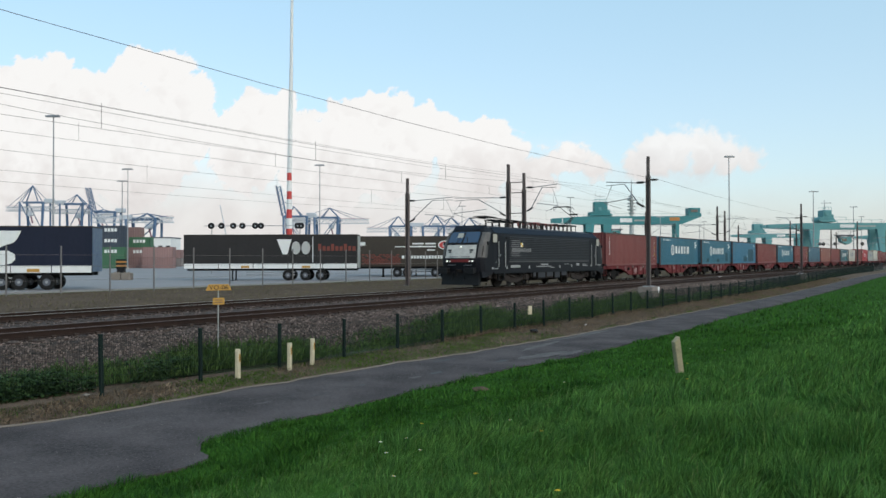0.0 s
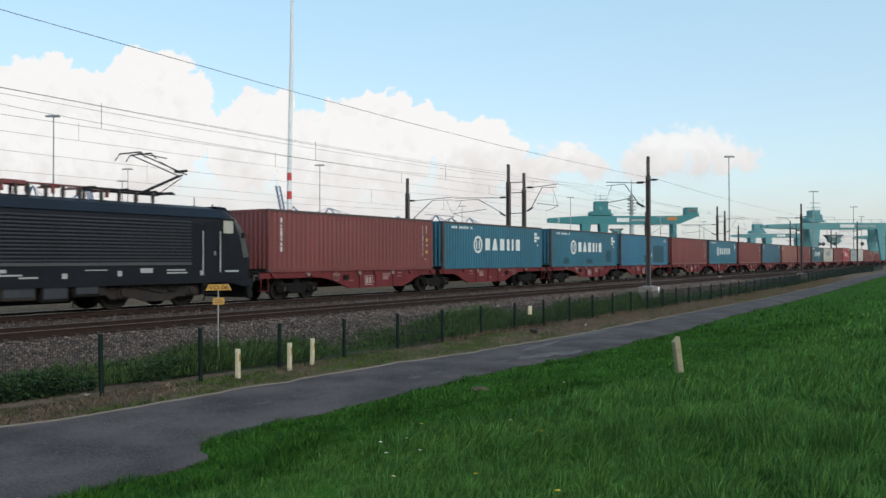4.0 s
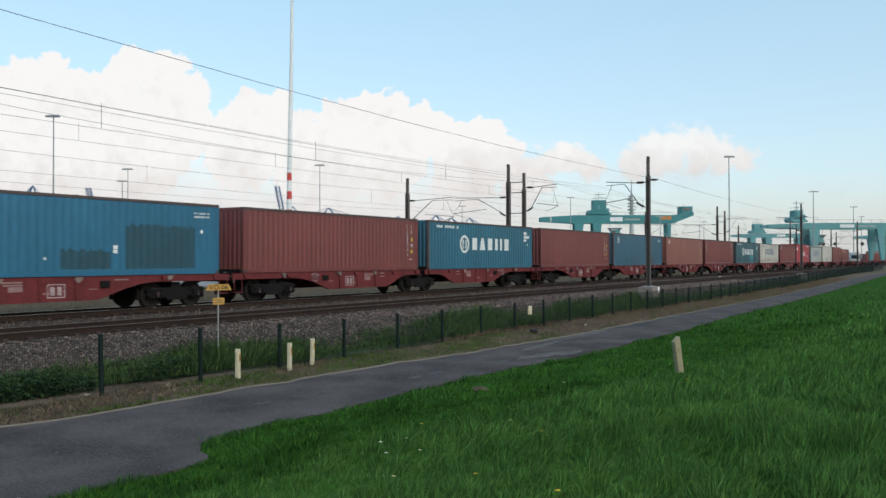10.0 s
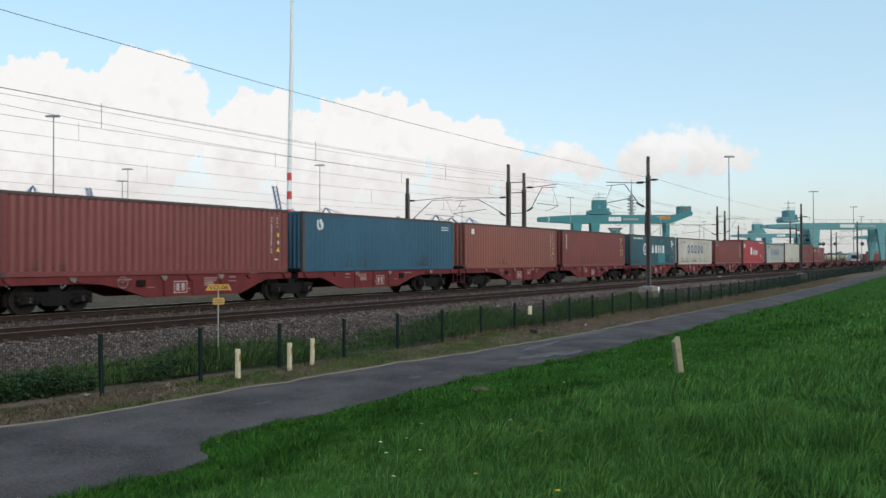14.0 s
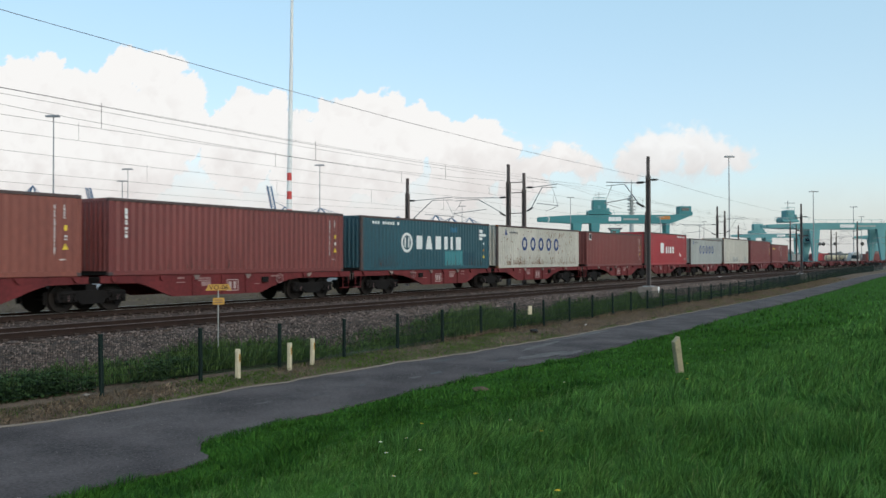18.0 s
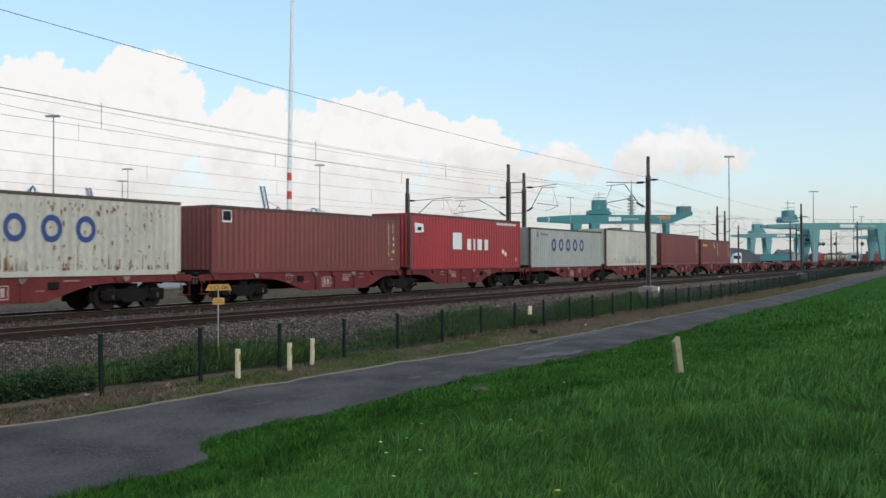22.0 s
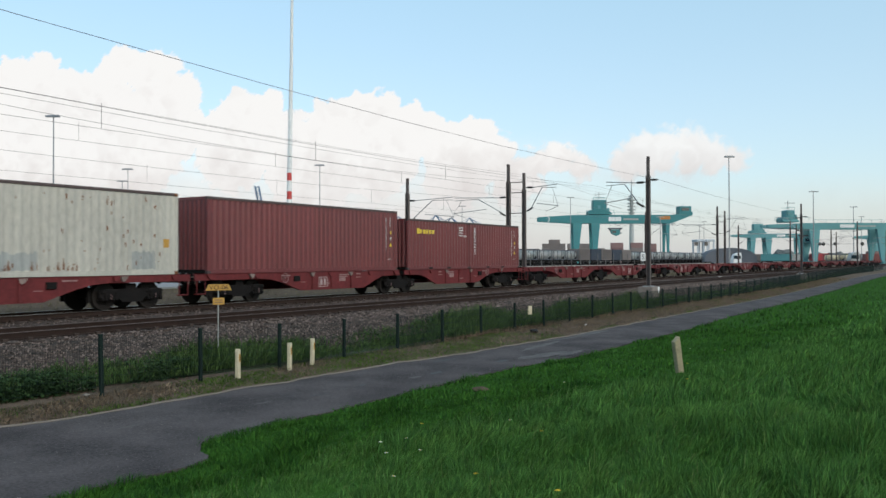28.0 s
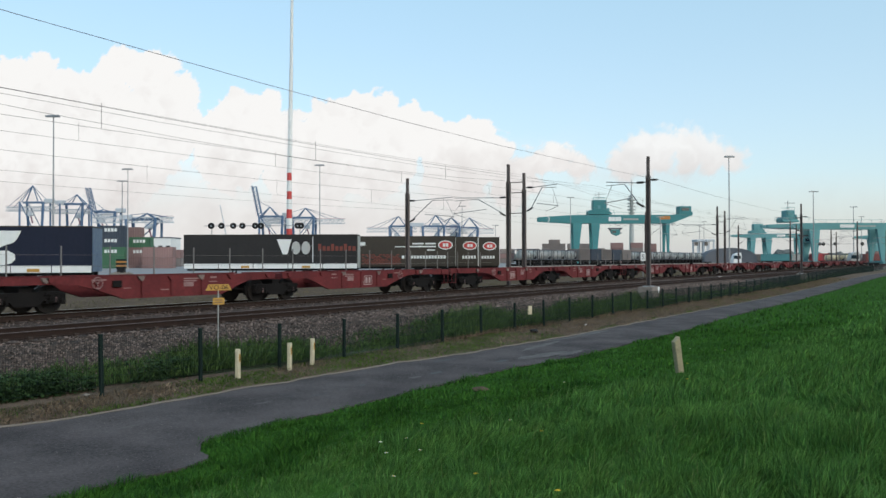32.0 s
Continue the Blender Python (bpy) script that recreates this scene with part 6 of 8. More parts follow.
t3 = build_trailer(site(-10.12, 97.03, YARD), 11.54, 4.68, M["tarp_brown"], "dark brown curtain-sided trailer with white lettering", skirt=False, axles=(0.42, 0.52, 0.80))
trailer_blocks(t3, [(5.4 + 0.34 * i, 5.66 + 0.34 * i, 2.1, 2.45) for i in range(15)], M["ink_white"], "white lettering as plain blocks")
trailer_blocks(t3, [(4.6, 5.9, 3.4, 3.5), (6.6, 7.9, 3.72, 3.9), (8.1, 9.3, 3.72, 3.9), (6.2, 9.3, 3.4, 3.55), (0.3, 1.2, 3.6, 4.0), (8.3, 9.2, 3.0, 3.15)], M["ink_white"])
trailer_blocks(t3, [(0.8 + 0.4 * (i % 11) + 0.2 * (i // 11 % 2), 1.1 + 0.4 * (i % 11) + 0.2 * (i // 11 % 2), 1.45 + 0.17 * (i // 11), 1.57 + 0.17 * (i // 11)) for i in range(77) if (i * 7) % 5 or i < 33], M["dull_red"], "red chequer blocks")
t4 = build_trailer(site(-9.19, 101.03, YARD), 13.44, 4.72, M["tarp_brown"], "dark brown trailer with red oval emblem", skirt=False, axles=(0.62, 0.72, 0.82))
t5 = build_trailer(site(-7.31, 105.03, YARD), 14.32, 4.76, M["tarp_brown"], "dark brown trailer with red oval emblem and white rear", skirt=False, axles=(0.62, 0.72, 0.82), end_mat=M["white"])
for tr, x in ((t3, 10.2), (t4, 12.2), (t5, 12.9)):
    bm = bmesh.new()
    bm_tube(bm, (0, -0.05, 0), (0, -0.035, 0), 0.85, n=24)
    for v in bm.verts:
        v.co.z *= 0.62
    e = part("emblem", bm, M["ink_white"], tr, "white oval", at=pose(x + 0.2, 0, 3.65))
    bm = bmesh.new()
    bm_tube(bm, (0, -0.06, 0), (0, -0.052, 0), 0.72, n=24)
    for v in bm.verts:
        v.co.z *= 0.58
    part("emblem_field", bm, M["signal_red"], e, "red oval")
    for d in (-0.3, 0.05):
        part("emblem_mark", B((d, d + 0.28, -0.07, -0.062, -0.18, 0.18)), M["ink_white"], e)
trailer_blocks(t4, [(11.5 + 0.34 * i, 11.75 + 0.34 * i, 2.1, 2.45) for i in range(5)], M["ink_white"])
trailer_blocks(t5, [(12.1 + 0.34 * i, 12.35 + 0.34 * i, 2.1, 2.45) for i in range(5)], M["ink_white"])
part("edge_strip", B((13.35, 13.42, -0.05, -0.03, 1.2, 4.6)), M["white"], t4)


def yard_container(m, length, high, mat, label, marks=0):
    c = thing("shipping_container", m, label, "container", "containers in the yard")
    side = shared(("yardside", length, high), lambda: corrugated(length - 0.2, 0.12, high - 0.1, 0.04, 0.6))
    part("side_panel", side, mat, c, at=pose(0.1, 0.01, 0))
    part("body", shared(("yardbody", length, high), lambda: finish(B((0.06, length - 0.06, 0.05, 2.4, 0.05, high - 0.03)), "body")), mat, c)
    fr = shared(("yardframe", length, high), lambda: finish(B((0, 0.13, 0, 0.13, 0, high), (length - 0.13, length, 0, 0.13, 0, high), (0.13, length - 0.13, 0, 0.06, 0, 0.13), (0.13, length - 0.13, 0, 0.06, high - 0.11, high), (0, 0.13, 2.3, 2.43, 0, high), (length - 0.13, length, 2.3, 2.43, 0, high)), "frame"))
    part("frame", fr, mat, c)
    if marks:
        for i in range(marks):
            part("lettering_block", B((length * 0.2 + 0.8 * i, length * 0.2 + 0.8 * i + 0.6, -0.02, 0.0, high * 0.45, high * 0.75)), M["ink_white"], c)
    return c


M["dark_reefer"] = material("dark_reefer", (0.05, 0.065, 0.09), 0.7, amount=0.3, scale=0.5, grain=5)
STACK = [  # bearing side, ahead, rows of paints from the ground up
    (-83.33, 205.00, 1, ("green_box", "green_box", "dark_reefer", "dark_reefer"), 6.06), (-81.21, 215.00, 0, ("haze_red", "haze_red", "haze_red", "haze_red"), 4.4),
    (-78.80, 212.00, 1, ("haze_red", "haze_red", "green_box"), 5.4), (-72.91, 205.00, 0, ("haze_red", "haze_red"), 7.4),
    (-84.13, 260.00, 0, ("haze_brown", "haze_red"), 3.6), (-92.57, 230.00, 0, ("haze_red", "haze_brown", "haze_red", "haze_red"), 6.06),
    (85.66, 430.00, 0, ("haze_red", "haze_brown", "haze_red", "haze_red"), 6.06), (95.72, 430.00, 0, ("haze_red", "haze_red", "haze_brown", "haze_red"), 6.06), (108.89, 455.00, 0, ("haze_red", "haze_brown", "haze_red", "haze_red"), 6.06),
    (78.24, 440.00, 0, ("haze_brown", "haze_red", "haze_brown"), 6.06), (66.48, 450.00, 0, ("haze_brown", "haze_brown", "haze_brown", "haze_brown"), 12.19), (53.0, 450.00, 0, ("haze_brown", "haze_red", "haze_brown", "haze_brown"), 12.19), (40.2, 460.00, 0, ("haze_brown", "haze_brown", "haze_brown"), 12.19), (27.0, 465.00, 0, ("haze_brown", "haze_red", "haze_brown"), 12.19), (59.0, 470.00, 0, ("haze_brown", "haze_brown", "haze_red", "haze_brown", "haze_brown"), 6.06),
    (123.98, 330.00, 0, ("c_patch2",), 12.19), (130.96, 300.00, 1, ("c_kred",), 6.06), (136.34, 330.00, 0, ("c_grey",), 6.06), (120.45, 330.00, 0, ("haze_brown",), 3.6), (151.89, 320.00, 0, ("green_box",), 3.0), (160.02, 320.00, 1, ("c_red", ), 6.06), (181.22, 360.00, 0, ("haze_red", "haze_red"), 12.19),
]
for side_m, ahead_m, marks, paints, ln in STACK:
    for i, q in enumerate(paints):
        yard_container(site(side_m, ahead_m, YARD + i * 2.6 + (1.3 if side_m > 65 and ahead_m < 350 else 0.0)), ln, 2.59, M[q], {"c_teal": "dark teal container stacked in the yard", "green_box": "green container stacked in the yard", "dark_reefer": "dark blue-grey container with pale marks in the yard", "c_patch2": "turquoise container on the yard paving", "c_kred": "bright red container on the yard paving"}.get(q, "haze-paled brown container stacked far off" if q.startswith("haze") else "oxide red stacked container in the yard"), 4 if marks and i else 0)
for side_m, ahead_m, marks, paints, ln in STACK:
    if side_m > 65 and ahead_m < 350:
        fw = thing("flat_wagon", site(side_m, ahead_m, YARD), "low dark flat wagon under a yard container", "wagon", "flat wagons in the yard")
        part("deck", B((-0.2, ln + 0.2, 0.0, 2.4, 1.0, 1.3)), M["wagon_dark"], fw)
        for xx in (0.6, ln - 0.6):
            part("wheel", bm_tube(bmesh.new(), (xx, 0.3, 0.46), (xx, 0.44, 0.46), 0.46, n=12), M["wheel"], fw)
yard_container(site(-45.23, 150.00, 2.4), 6.06, 2.59, M["green_box"], "green container raised behind the trailer")


def build_lamp_mast(m, h, arms, label, r=0.16):
    t = thing("floodlight_mast", m, label, "lamp mast", "floodlight masts")
    part("pole", bm_tube(bmesh.new(), (0, 0, 0), (0, 0, h), r, r * 0.5, n=10), M["galv"], t)
    part("base", bm_tube(bmesh.new(), (0, 0, 0), (0, 0, 0.5), r * 2.2, r * 1.6, n=10), M["concrete"], t)
    head = part("head_frame", B((-arms, arms, -0.08, 0.08, h - 0.1, h + 0.06)), M["galv"], t)
    n = 5
    for i in range(n):
        x = -arms + 2 * arms * i / (n - 1)
        part("floodlight", B((x - 0.22, x + 0.22, -0.55, -0.05, h - 0.30, h - 0.08), bevel=0.04), M["galv"], head)
    return t


for side_m, ahead_m, h, arms in ((-50.74, 110.00, 20.9, 0.9), (-70.88, 190.00, 22.6, 1.3), (-91.14, 240.00, 24.6, 1.6), (-27.69, 190.00, 23.4, 1.2), (50.84, 150.00, 20.3, 0.9), (114.02, 260.00, 22.8, 1.6), (170.10, 350.00, 23.6, 1.8), (213.01, 430.00, 23.5, 1.8),
                              (7.95, 350.00, 24.2, 1.6), (48.34, 320.00, 25.5, 1.6), (84.93, 330.00, 18.6, 1.6), (136.58, 450.00, 20.0, 1.6), (142.07, 460.00, 22.6, 1.6), (23.62, 380.00, 17.5, 1.6)):
    build_lamp_mast(site(side_m, ahead_m, YARD), h, arms * 0.75, "slim grey floodlight mast with a bar of lamps", 0.15 if ahead_m < 200 else 0.22)

# the striped radio mast
rm = thing("radio_mast", site(-27.28, 150.00, YARD), "tall slender radio mast with red and white bands", "mast")
z = 0.0
edges = [0.0, 5.92, 7.53, 9.33, 10.94, 12.74, 14.15, 16.05, 17.45]
for i, (a, b) in enumerate(zip(edges, edges[1:])):
    part("band", bm_tube(bmesh.new(), (0, 0, a), (0, 0, b), 0.62 - 0.012 * a, 0.62 - 0.012 * b, n=14), M["white"] if i % 2 == 0 else M["signal_red"], rm, "red band" if i % 2 else "white band")
part("upper_tube", bm_tube(bmesh.new(), (0.02, 0, edges[-1]), (0.35, 0, 36.0), 0.42, 0.32, n=12), M["white"], rm)
part("tip", bm_tube(bmesh.new(), (0.35, 0, 36.0), (0.8, 0, 78.0), 0.30, 0.12, n=10), M["white"], rm)


def build_disc_line(m, length, discs, z, posts_at, r):
    t = thing("lamp_gantry", m, "thin horizontal bar with round black lamp discs", "lamp gantry", "lamp gantries")
    part("bar", B((0, length, -0.05, 0.05, z - 0.05, z + 0.05)), M["galv"], t)
    for x in posts_at:
        part("post", bm_tube(bmesh.new(), (x, 0, 0), (x, 0, z), 0.07, n=8), M["galv"], t)
    for x in discs:
        bm = bmesh.new()
        bm_tube(bm, (x, -0.16, z), (x, 0.10, z), r, n=18)
        d = part("disc", bm, M["black"], t, "round black disc")
        part("lens", bm_tube(bmesh.new(), (x, -0.17, z - 0.02), (x, -0.16, z - 0.02), r * 0.3, n=10), M["galv"], d)


build_disc_line(site(-33.86, 120.00, YARD), 14.68, [0.96, 2.41, 4.09, 5.38, 7.22, 8.02, 13.24, 13.72], 6.53 + 0.3, (1.04, 13.56), 0.44)
build_disc_line(site(110.31, 250.00, YARD), 16.88, [1.17, 2.17, 5.68, 13.71], 6.08 + 0.3, (0.2, 16.88), 0.5)


# ---- ship-to-shore cranes on the quay ----
def lattice(bm, p, q, wide, deep, n, up, chord=0.5, web=0.28):
    """A truss of four chords from p to q."""
    p, q = Vector(p), Vector(q)
    for y in (-wide / 2, wide / 2):
        o = Vector((0, y, 0))
        bm_beam(bm, p + o, q + o, chord, chord)
        bm_beam(bm, p + o + up * deep, q + o + up * deep, chord, chord)
        for i in range(n):
            a, b = p.lerp(q, i / n) + o, p.lerp(q, (i + 1) / n) + o
            m = (a + b) / 2 + up * deep
            bm_beam(bm, a, m, web, web)
            bm_beam(bm, m, b, web, web)
    return bm


def build_quay_crane(m, label, boom_up=False, out=38.0, back=18.0, high=36.0, apex=58.0, mat=None, flip=1, drop=5.0):
    """A quay crane: x along its boom, z up. Legs, portal, lattice girder, apex frame, stays, boom, house."""
    mat = mat or M["crane_blue"]
    t = thing("quay_crane", m, label, "crane", "quay cranes")
    f = flip
    for x in (0.0, 17.0):
        for y in (-9.0, 9.0):
            part("leg", bm_beam(bmesh.new(), (f * x, y, 0), (f * (x + (1.2 if x else -1.2)), y * 0.7, high), 1.5, 1.5), mat, t)
    for y in (-8.0, 8.0):
        part("portal_beam", bm_beam(bmesh.new(), (0, y, 13), (f * 17, y, 13), 1.3, 1.9), mat, t)
        part("brace", bm_beam(bmesh.new(), (0, y, 14), (f * 17, y * 0.9, high - 1), 0.6, 0.6), mat, t)
    part("cross_beam", bm_beam(bmesh.new(), (0, -9, 13), (0, 9, 13), 1.2, 1.6), mat, t)
    part("sill", bm_beam(bmesh.new(), (f * -1.2, 0, high), (f * 18.2, 0, high), 2.4, 1.6), mat, t)
    up = Vector((0, 0, 1))
    part("girder", lattice(bmesh.new(), (f * -back, 0, high - drop), (f * 19, 0, high - drop), 3.6, 3.4, 8, up, 0.6, 0.35), M["crane_pale"], t, "pale lattice girder")
    hub = Vector((f * 17, 0, high)) if boom_up else Vector((f * 19, 0, high - drop))
    tip = hub + Vector((f * 5.0, 0, out)) if boom_up else Vector((f * (19 + out), 0, high - drop))
    aside = Vector((f * 1, 0, 0.1)) if boom_up else up
    part("boom", lattice(bmesh.new(), hub, tip, 2.8, 3.2, max(3, int(out / 3.2)), aside, 0.6, 0.32), M["crane_pale"] if not boom_up else mat, t, "pale lattice boom" if not boom_up else "raised blue lattice boom")
    part("catwalk", bmesh_lines([(hub + aside * 4.2 + Vector((0, y, 0)), tip + aside * 4.2 + Vector((0, y, 0)), 0.1) for y in (-1.6, 1.6)], 4), M["maroon"], t)
    top = Vector((f * 10.5, 0, apex))
    for y in (-4, 4):
        part("apex_leg", bm_beam(bmesh.new(), (f * 18, y, high), top, 0.75, 0.75), mat, t)
        part("apex_leg", bm_beam(bmesh.new(), (f * 4, y, high), top, 0.6, 0.6), mat, t)
    bm = bmesh_lines([(top, (f * -back * 0.95, 0, high - drop + 3), 0.2)] + ([(top, hub.lerp(tip, 0.55) + up * 3, 0.2), (top, hub.lerp(tip, 0.95) + up * 3, 0.2)] if not boom_up else [(top, hub.lerp(tip, 0.5), 0.2)]), 5)
    part("stay", bm, mat, t)
    part("machine_house", B((min(f * -7, f * 0), max(f * -7, f * 0), -2.6, 2.6, high - 0.5, high + 3.0), bevel=0.2), M["crane_pale"], t, "pale machine house")
    part("cab", B((f * 12 - 2.2, f * 12 + 2.2, -1.8, 1.8, high - drop - 4.2, high - drop - 0.8), bevel=0.2), M["crane_pale"], t, "pale trolley cab")
    part("hoist", bm_beam(bmesh.new(), (f * 12, 0, high - drop - 4.2), (f * 12 + 1.5, 0, high - drop - 10), 0.9, 0.9), M["maroon"], t)
    part("stair_tower", B((f * 17 - 0.35, f * 17 + 0.35, -9.9, -9.0, 1.0, high * 0.62)), M["maroon"], t)
    for x in (0.0, 17.0):
        part("bogie", B((f * x - 1.2, f * x + 1.2, -11, 11, -1.0, 1.4), bevel=0.2), M["shed"], t)
    return t


Q = YARD
build_quay_crane(site(-329.46, 699.99, Q, 0), "distant blue and white quay crane with lowered boom", out=13, back=8, high=50, apex=64, flip=-1, drop=7)
build_quay_crane(site(-322.51, 719.99, Q, 0), "distant blue quay crane beside a floodlight mast", out=5, back=12, high=50, apex=58, flip=1, drop=8)
build_quay_crane(site(-270.50, 699.99, Q, 0), "distant blue quay crane with raised boom", boom_up=True, out=20, back=0, high=42, apex=44, flip=-1)
build_quay_crane(site(-206.67, 559.99, Q, 0), "distant dark blue low quay crane", out=9, back=25, high=29, apex=33, flip=1, drop=2)
mover_a = build_quay_crane(site(-112.8, 699.99, Q, 0), "distant blue quay crane with raised lattice boom", boom_up=True, out=25, back=0, high=38, apex=46, flip=-1)
mover_c = build_quay_crane(site(-104.37, 699.99, Q, 0), "distant blue quay crane with long lowered boom", out=24, back=22, high=37, apex=45, flip=1)
build_quay_crane(site(-29.5, 760.00, Q, 0), "distant hazy blue quay crane", out=20, back=6, high=32, apex=41, flip=-1)
build_quay_crane(site(-17.0, 760.00, Q, 0), "distant hazy blue quay crane", out=14, back=4, high=32, apex=42, flip=1)
build_quay_crane(site(-3.0, 765.00, Q, 0), "distant hazy blue quay crane", out=6, back=10, high=32, apex=40, flip=1)
build_quay_crane(site(13.5, 770.00, Q, 0), "distant hazy blue quay crane", out=14, back=10, high=31, apex=40, flip=1)
jib = thing("harbour_crane", site(-153.24, 599.99, Q), "distant thin grey lattice jib crane", "crane")
bm = bmesh.new()
for y in (-0.8, 0.8):
    bm_beam(bm, (0, y, 16), (-5.0, y * 0.3, 41), 0.35, 0.35)
for i in range(10):
    bm_beam(bm, (-0.5 * i, -0.8, 16 + 2.5 * i), (-0.5 * i - 0.5, 0.8, 18.5 + 2.5 * i), 0.2, 0.2)
part("jib", bm, M["crane_pale"], jib)
part("tower", B((-2.5, 2.5, -2.5, 2.5, 0, 17), bevel=0.3), M["crane_pale"], jib)


# ---- green rail-mounted gantry cranes ----
def build_gantry(m, span0, span1, legs, beam_z, deep, label, trolley_x, house_h, number=False, end_house=True, paint="crane_green", hs=0.85):
    """x along the bridge; legs: pairs (x at the top, x at the foot, width)."""
    t = thing("gantry_crane", m, label, "crane", "green gantry cranes")
    g = M[paint]
    bm = bm_prism(bmesh.new(), [(span0, beam_z + deep * 0.25), (span0, beam_z + deep * 0.75), (legs[0][0] - 2, beam_z + deep), (legs[-1][0] + 2, beam_z + deep), (span1, beam_z + deep * 1.35), (span1, beam_z + deep * 0.95), (legs[-1][0] + 2, beam_z), (legs[0][0] - 2, beam_z)], -3.2, -2.0)
    part("bridge_beam", bm, g, t)
    bm = bm_prism(bmesh.new(), [(span0, beam_z + deep * 0.25), (span0, beam_z + deep * 0.75), (legs[0][0] - 2, beam_z + deep), (legs[-1][0] + 2, beam_z + deep), (span1, beam_z + deep * 1.35), (span1, beam_z + deep * 0.95), (legs[-1][0] + 2, beam_z), (legs[0][0] - 2, beam_z)], 2.0, 3.2)
    part("bridge_beam", bm, g, t)
    bm = bmesh_lines([((x, -3.4, beam_z + deep + 1.1), (x + 4, -3.4, beam_z + deep + 1.1), 0.06) for x in np.arange(legs[0][0], legs[-1][0], 4)] + [((x, -3.4, beam_z + deep), (x, -3.4, beam_z + deep + 1.1), 0.05) for x in np.arange(legs[0][0], legs[-1][0], 4)], 4)
    part("walkway_rail", bm, g, t)
    for x, xf, w in legs:
        for s in (-1, 1):
            bm = bmesh.new()
            top = [bm.verts.new(p) for p in ((x - w, s * 2.0, beam_z), (x + w, s * 2.0, beam_z), (x + w, s * 3.4, beam_z), (x - w, s * 3.4, beam_z))]
            low = [bm.verts.new(p) for p in ((xf - w * 0.3, s * 3.6, 0.8), (xf + w * 0.3, s * 3.6, 0.8), (xf + w * 0.3, s * 4.6, 0.8), (xf - w * 0.3, s * 4.6, 0.8))]
            for i in range(4):
                bm.faces.new((top[i], top[(i + 1) % 4], low[(i + 1) % 4], low[i]))
            bm.faces.new(top)
            part("leg", bm, g, t)
        part("bogie_beam", B((xf - 0.9, xf + 0.9, -6, 6, -0.2, 1.2), bevel=0.1), g, t)
    tr = thing_part("trolley", pose(trolley_x, 0, beam_z + deep), t)
    part("house", B((-3.4 * hs, 3.6 * hs, -2.2, 2.2, 1.6, house_h), bevel=0.2), g, tr)
    part("house_base", bm_prism(bmesh.new(), [(-5.6 * hs, 0.9), (5.6 * hs, 0.9), (5.0 * hs, 1.5), (3.9 * hs, 1.8), (-2.6 * hs, 2.2), (-4.6 * hs, 1.9)], -2.6, 2.6), g, tr)
    bm = bm_tube(bmesh.new(), (-4.9 * hs, -2.9, 1.2), (-4.9 * hs, 2.9, 1.2), 0.95, n=14)
    part("rope_drum", bm, g, tr)
    part("house_rail", bmesh_lines([((-3.2 * hs, y, house_h + 1.0), (3.4 * hs, y, house_h + 1.0), 0.07) for y in (-2.1, 2.1)] + [((x * hs, -2.1, house_h), (x * hs, -2.1, house_h + 1.0), 0.06) for x in (-3.2, -1, 1.2, 3.4)], 4), g, tr)
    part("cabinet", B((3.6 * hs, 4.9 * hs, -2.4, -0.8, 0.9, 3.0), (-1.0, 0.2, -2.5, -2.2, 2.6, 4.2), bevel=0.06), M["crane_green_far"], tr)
    part("deck", B((-6.0 * hs, 6.0 * hs, -3.4, 3.4, 0.3, 0.9), bevel=0.08), g, tr)
    part("roof_mast", bmesh_lines([((0, 0, house_h), (0, 0, house_h + 3.5), 0.12), ((-1.2, 0, house_h + 2.6), (2.6, 0, house_h + 2.6), 0.10)]), M["galv"], tr)
    part("railing", bmesh_lines([((-6, -3.4, 2.0), (6, -3.4, 2.0), 0.07), ((-6, -3.4, 0.9), (-6, -3.4, 2.0), 0.07), ((6, -3.4, 0.9), (6, -3.4, 2.0), 0.07), ((0, -3.4, 0.9), (0, -3.4, 2.0), 0.07)], 4), g, tr)
    part("spreader", B((4.0, 10.0, -1.3, 1.3, -deep - 2.4, -deep - 1.9), (4.6, 5.2, -1.3, 1.3, -deep - 3.0, -deep - 2.4), (8.8, 9.4, -1.3, 1.3, -deep - 3.0, -deep - 2.4), bevel=0.05), M["shed"], tr, "dark hanging spreader")
    part("hanging_cab", bm_prism(bmesh.new(), [(5.0, -deep - 2.6), (9.0, -deep - 2.6), (9.0, -deep - 4.6), (7.6, -deep - 5.4), (5.4, -deep - 4.4)], -1.2, 1.2), g, tr, "green hanging crane cab")
    part("cab_window", B((5.6, 7.2, -1.24, -1.19, -deep - 4.2, -deep - 3.2)), M["glass"], tr)
    part("cab_lamp", B((8.9, 9.8, -0.6, 0.6, -deep - 4.4, -deep - 3.8), bevel=0.1), M["galv"], tr)
    part("hoist_rope", bmesh_lines([((x, 0, -deep - 2.5), (x, 0, 0.3), 0.06) for x in (4.8, 9.2)], 4), M["wire"], tr)
    if end_house:
        part("end_house", B((span1 - 5.6, span1 - 0.3, -2.6, 2.6, beam_z + deep * 1.1, beam_z + deep * 1.1 + 3.4), bevel=0.15), g, t)
    part("name_panel", B((legs[1][0] + 5.6 if len(legs) > 2 else legs[0][0] + 9, legs[1][0] + 11.0 if len(legs) > 2 else legs[0][0] + 14, -3.26, -3.21, beam_z + deep * 0.25, beam_z + deep * 0.75)), M["white"], t, "white brand panel without lettering")
    nx = legs[1][0] + 12.0 if len(legs) > 2 else legs[0][0] + 15
    part("lettering_bar", B((nx, nx + 6.5, -3.26, -3.21, beam_z + deep * 0.38, beam_z + deep * 0.58)), M["c_grey"], t, "pale bar of small lettering")
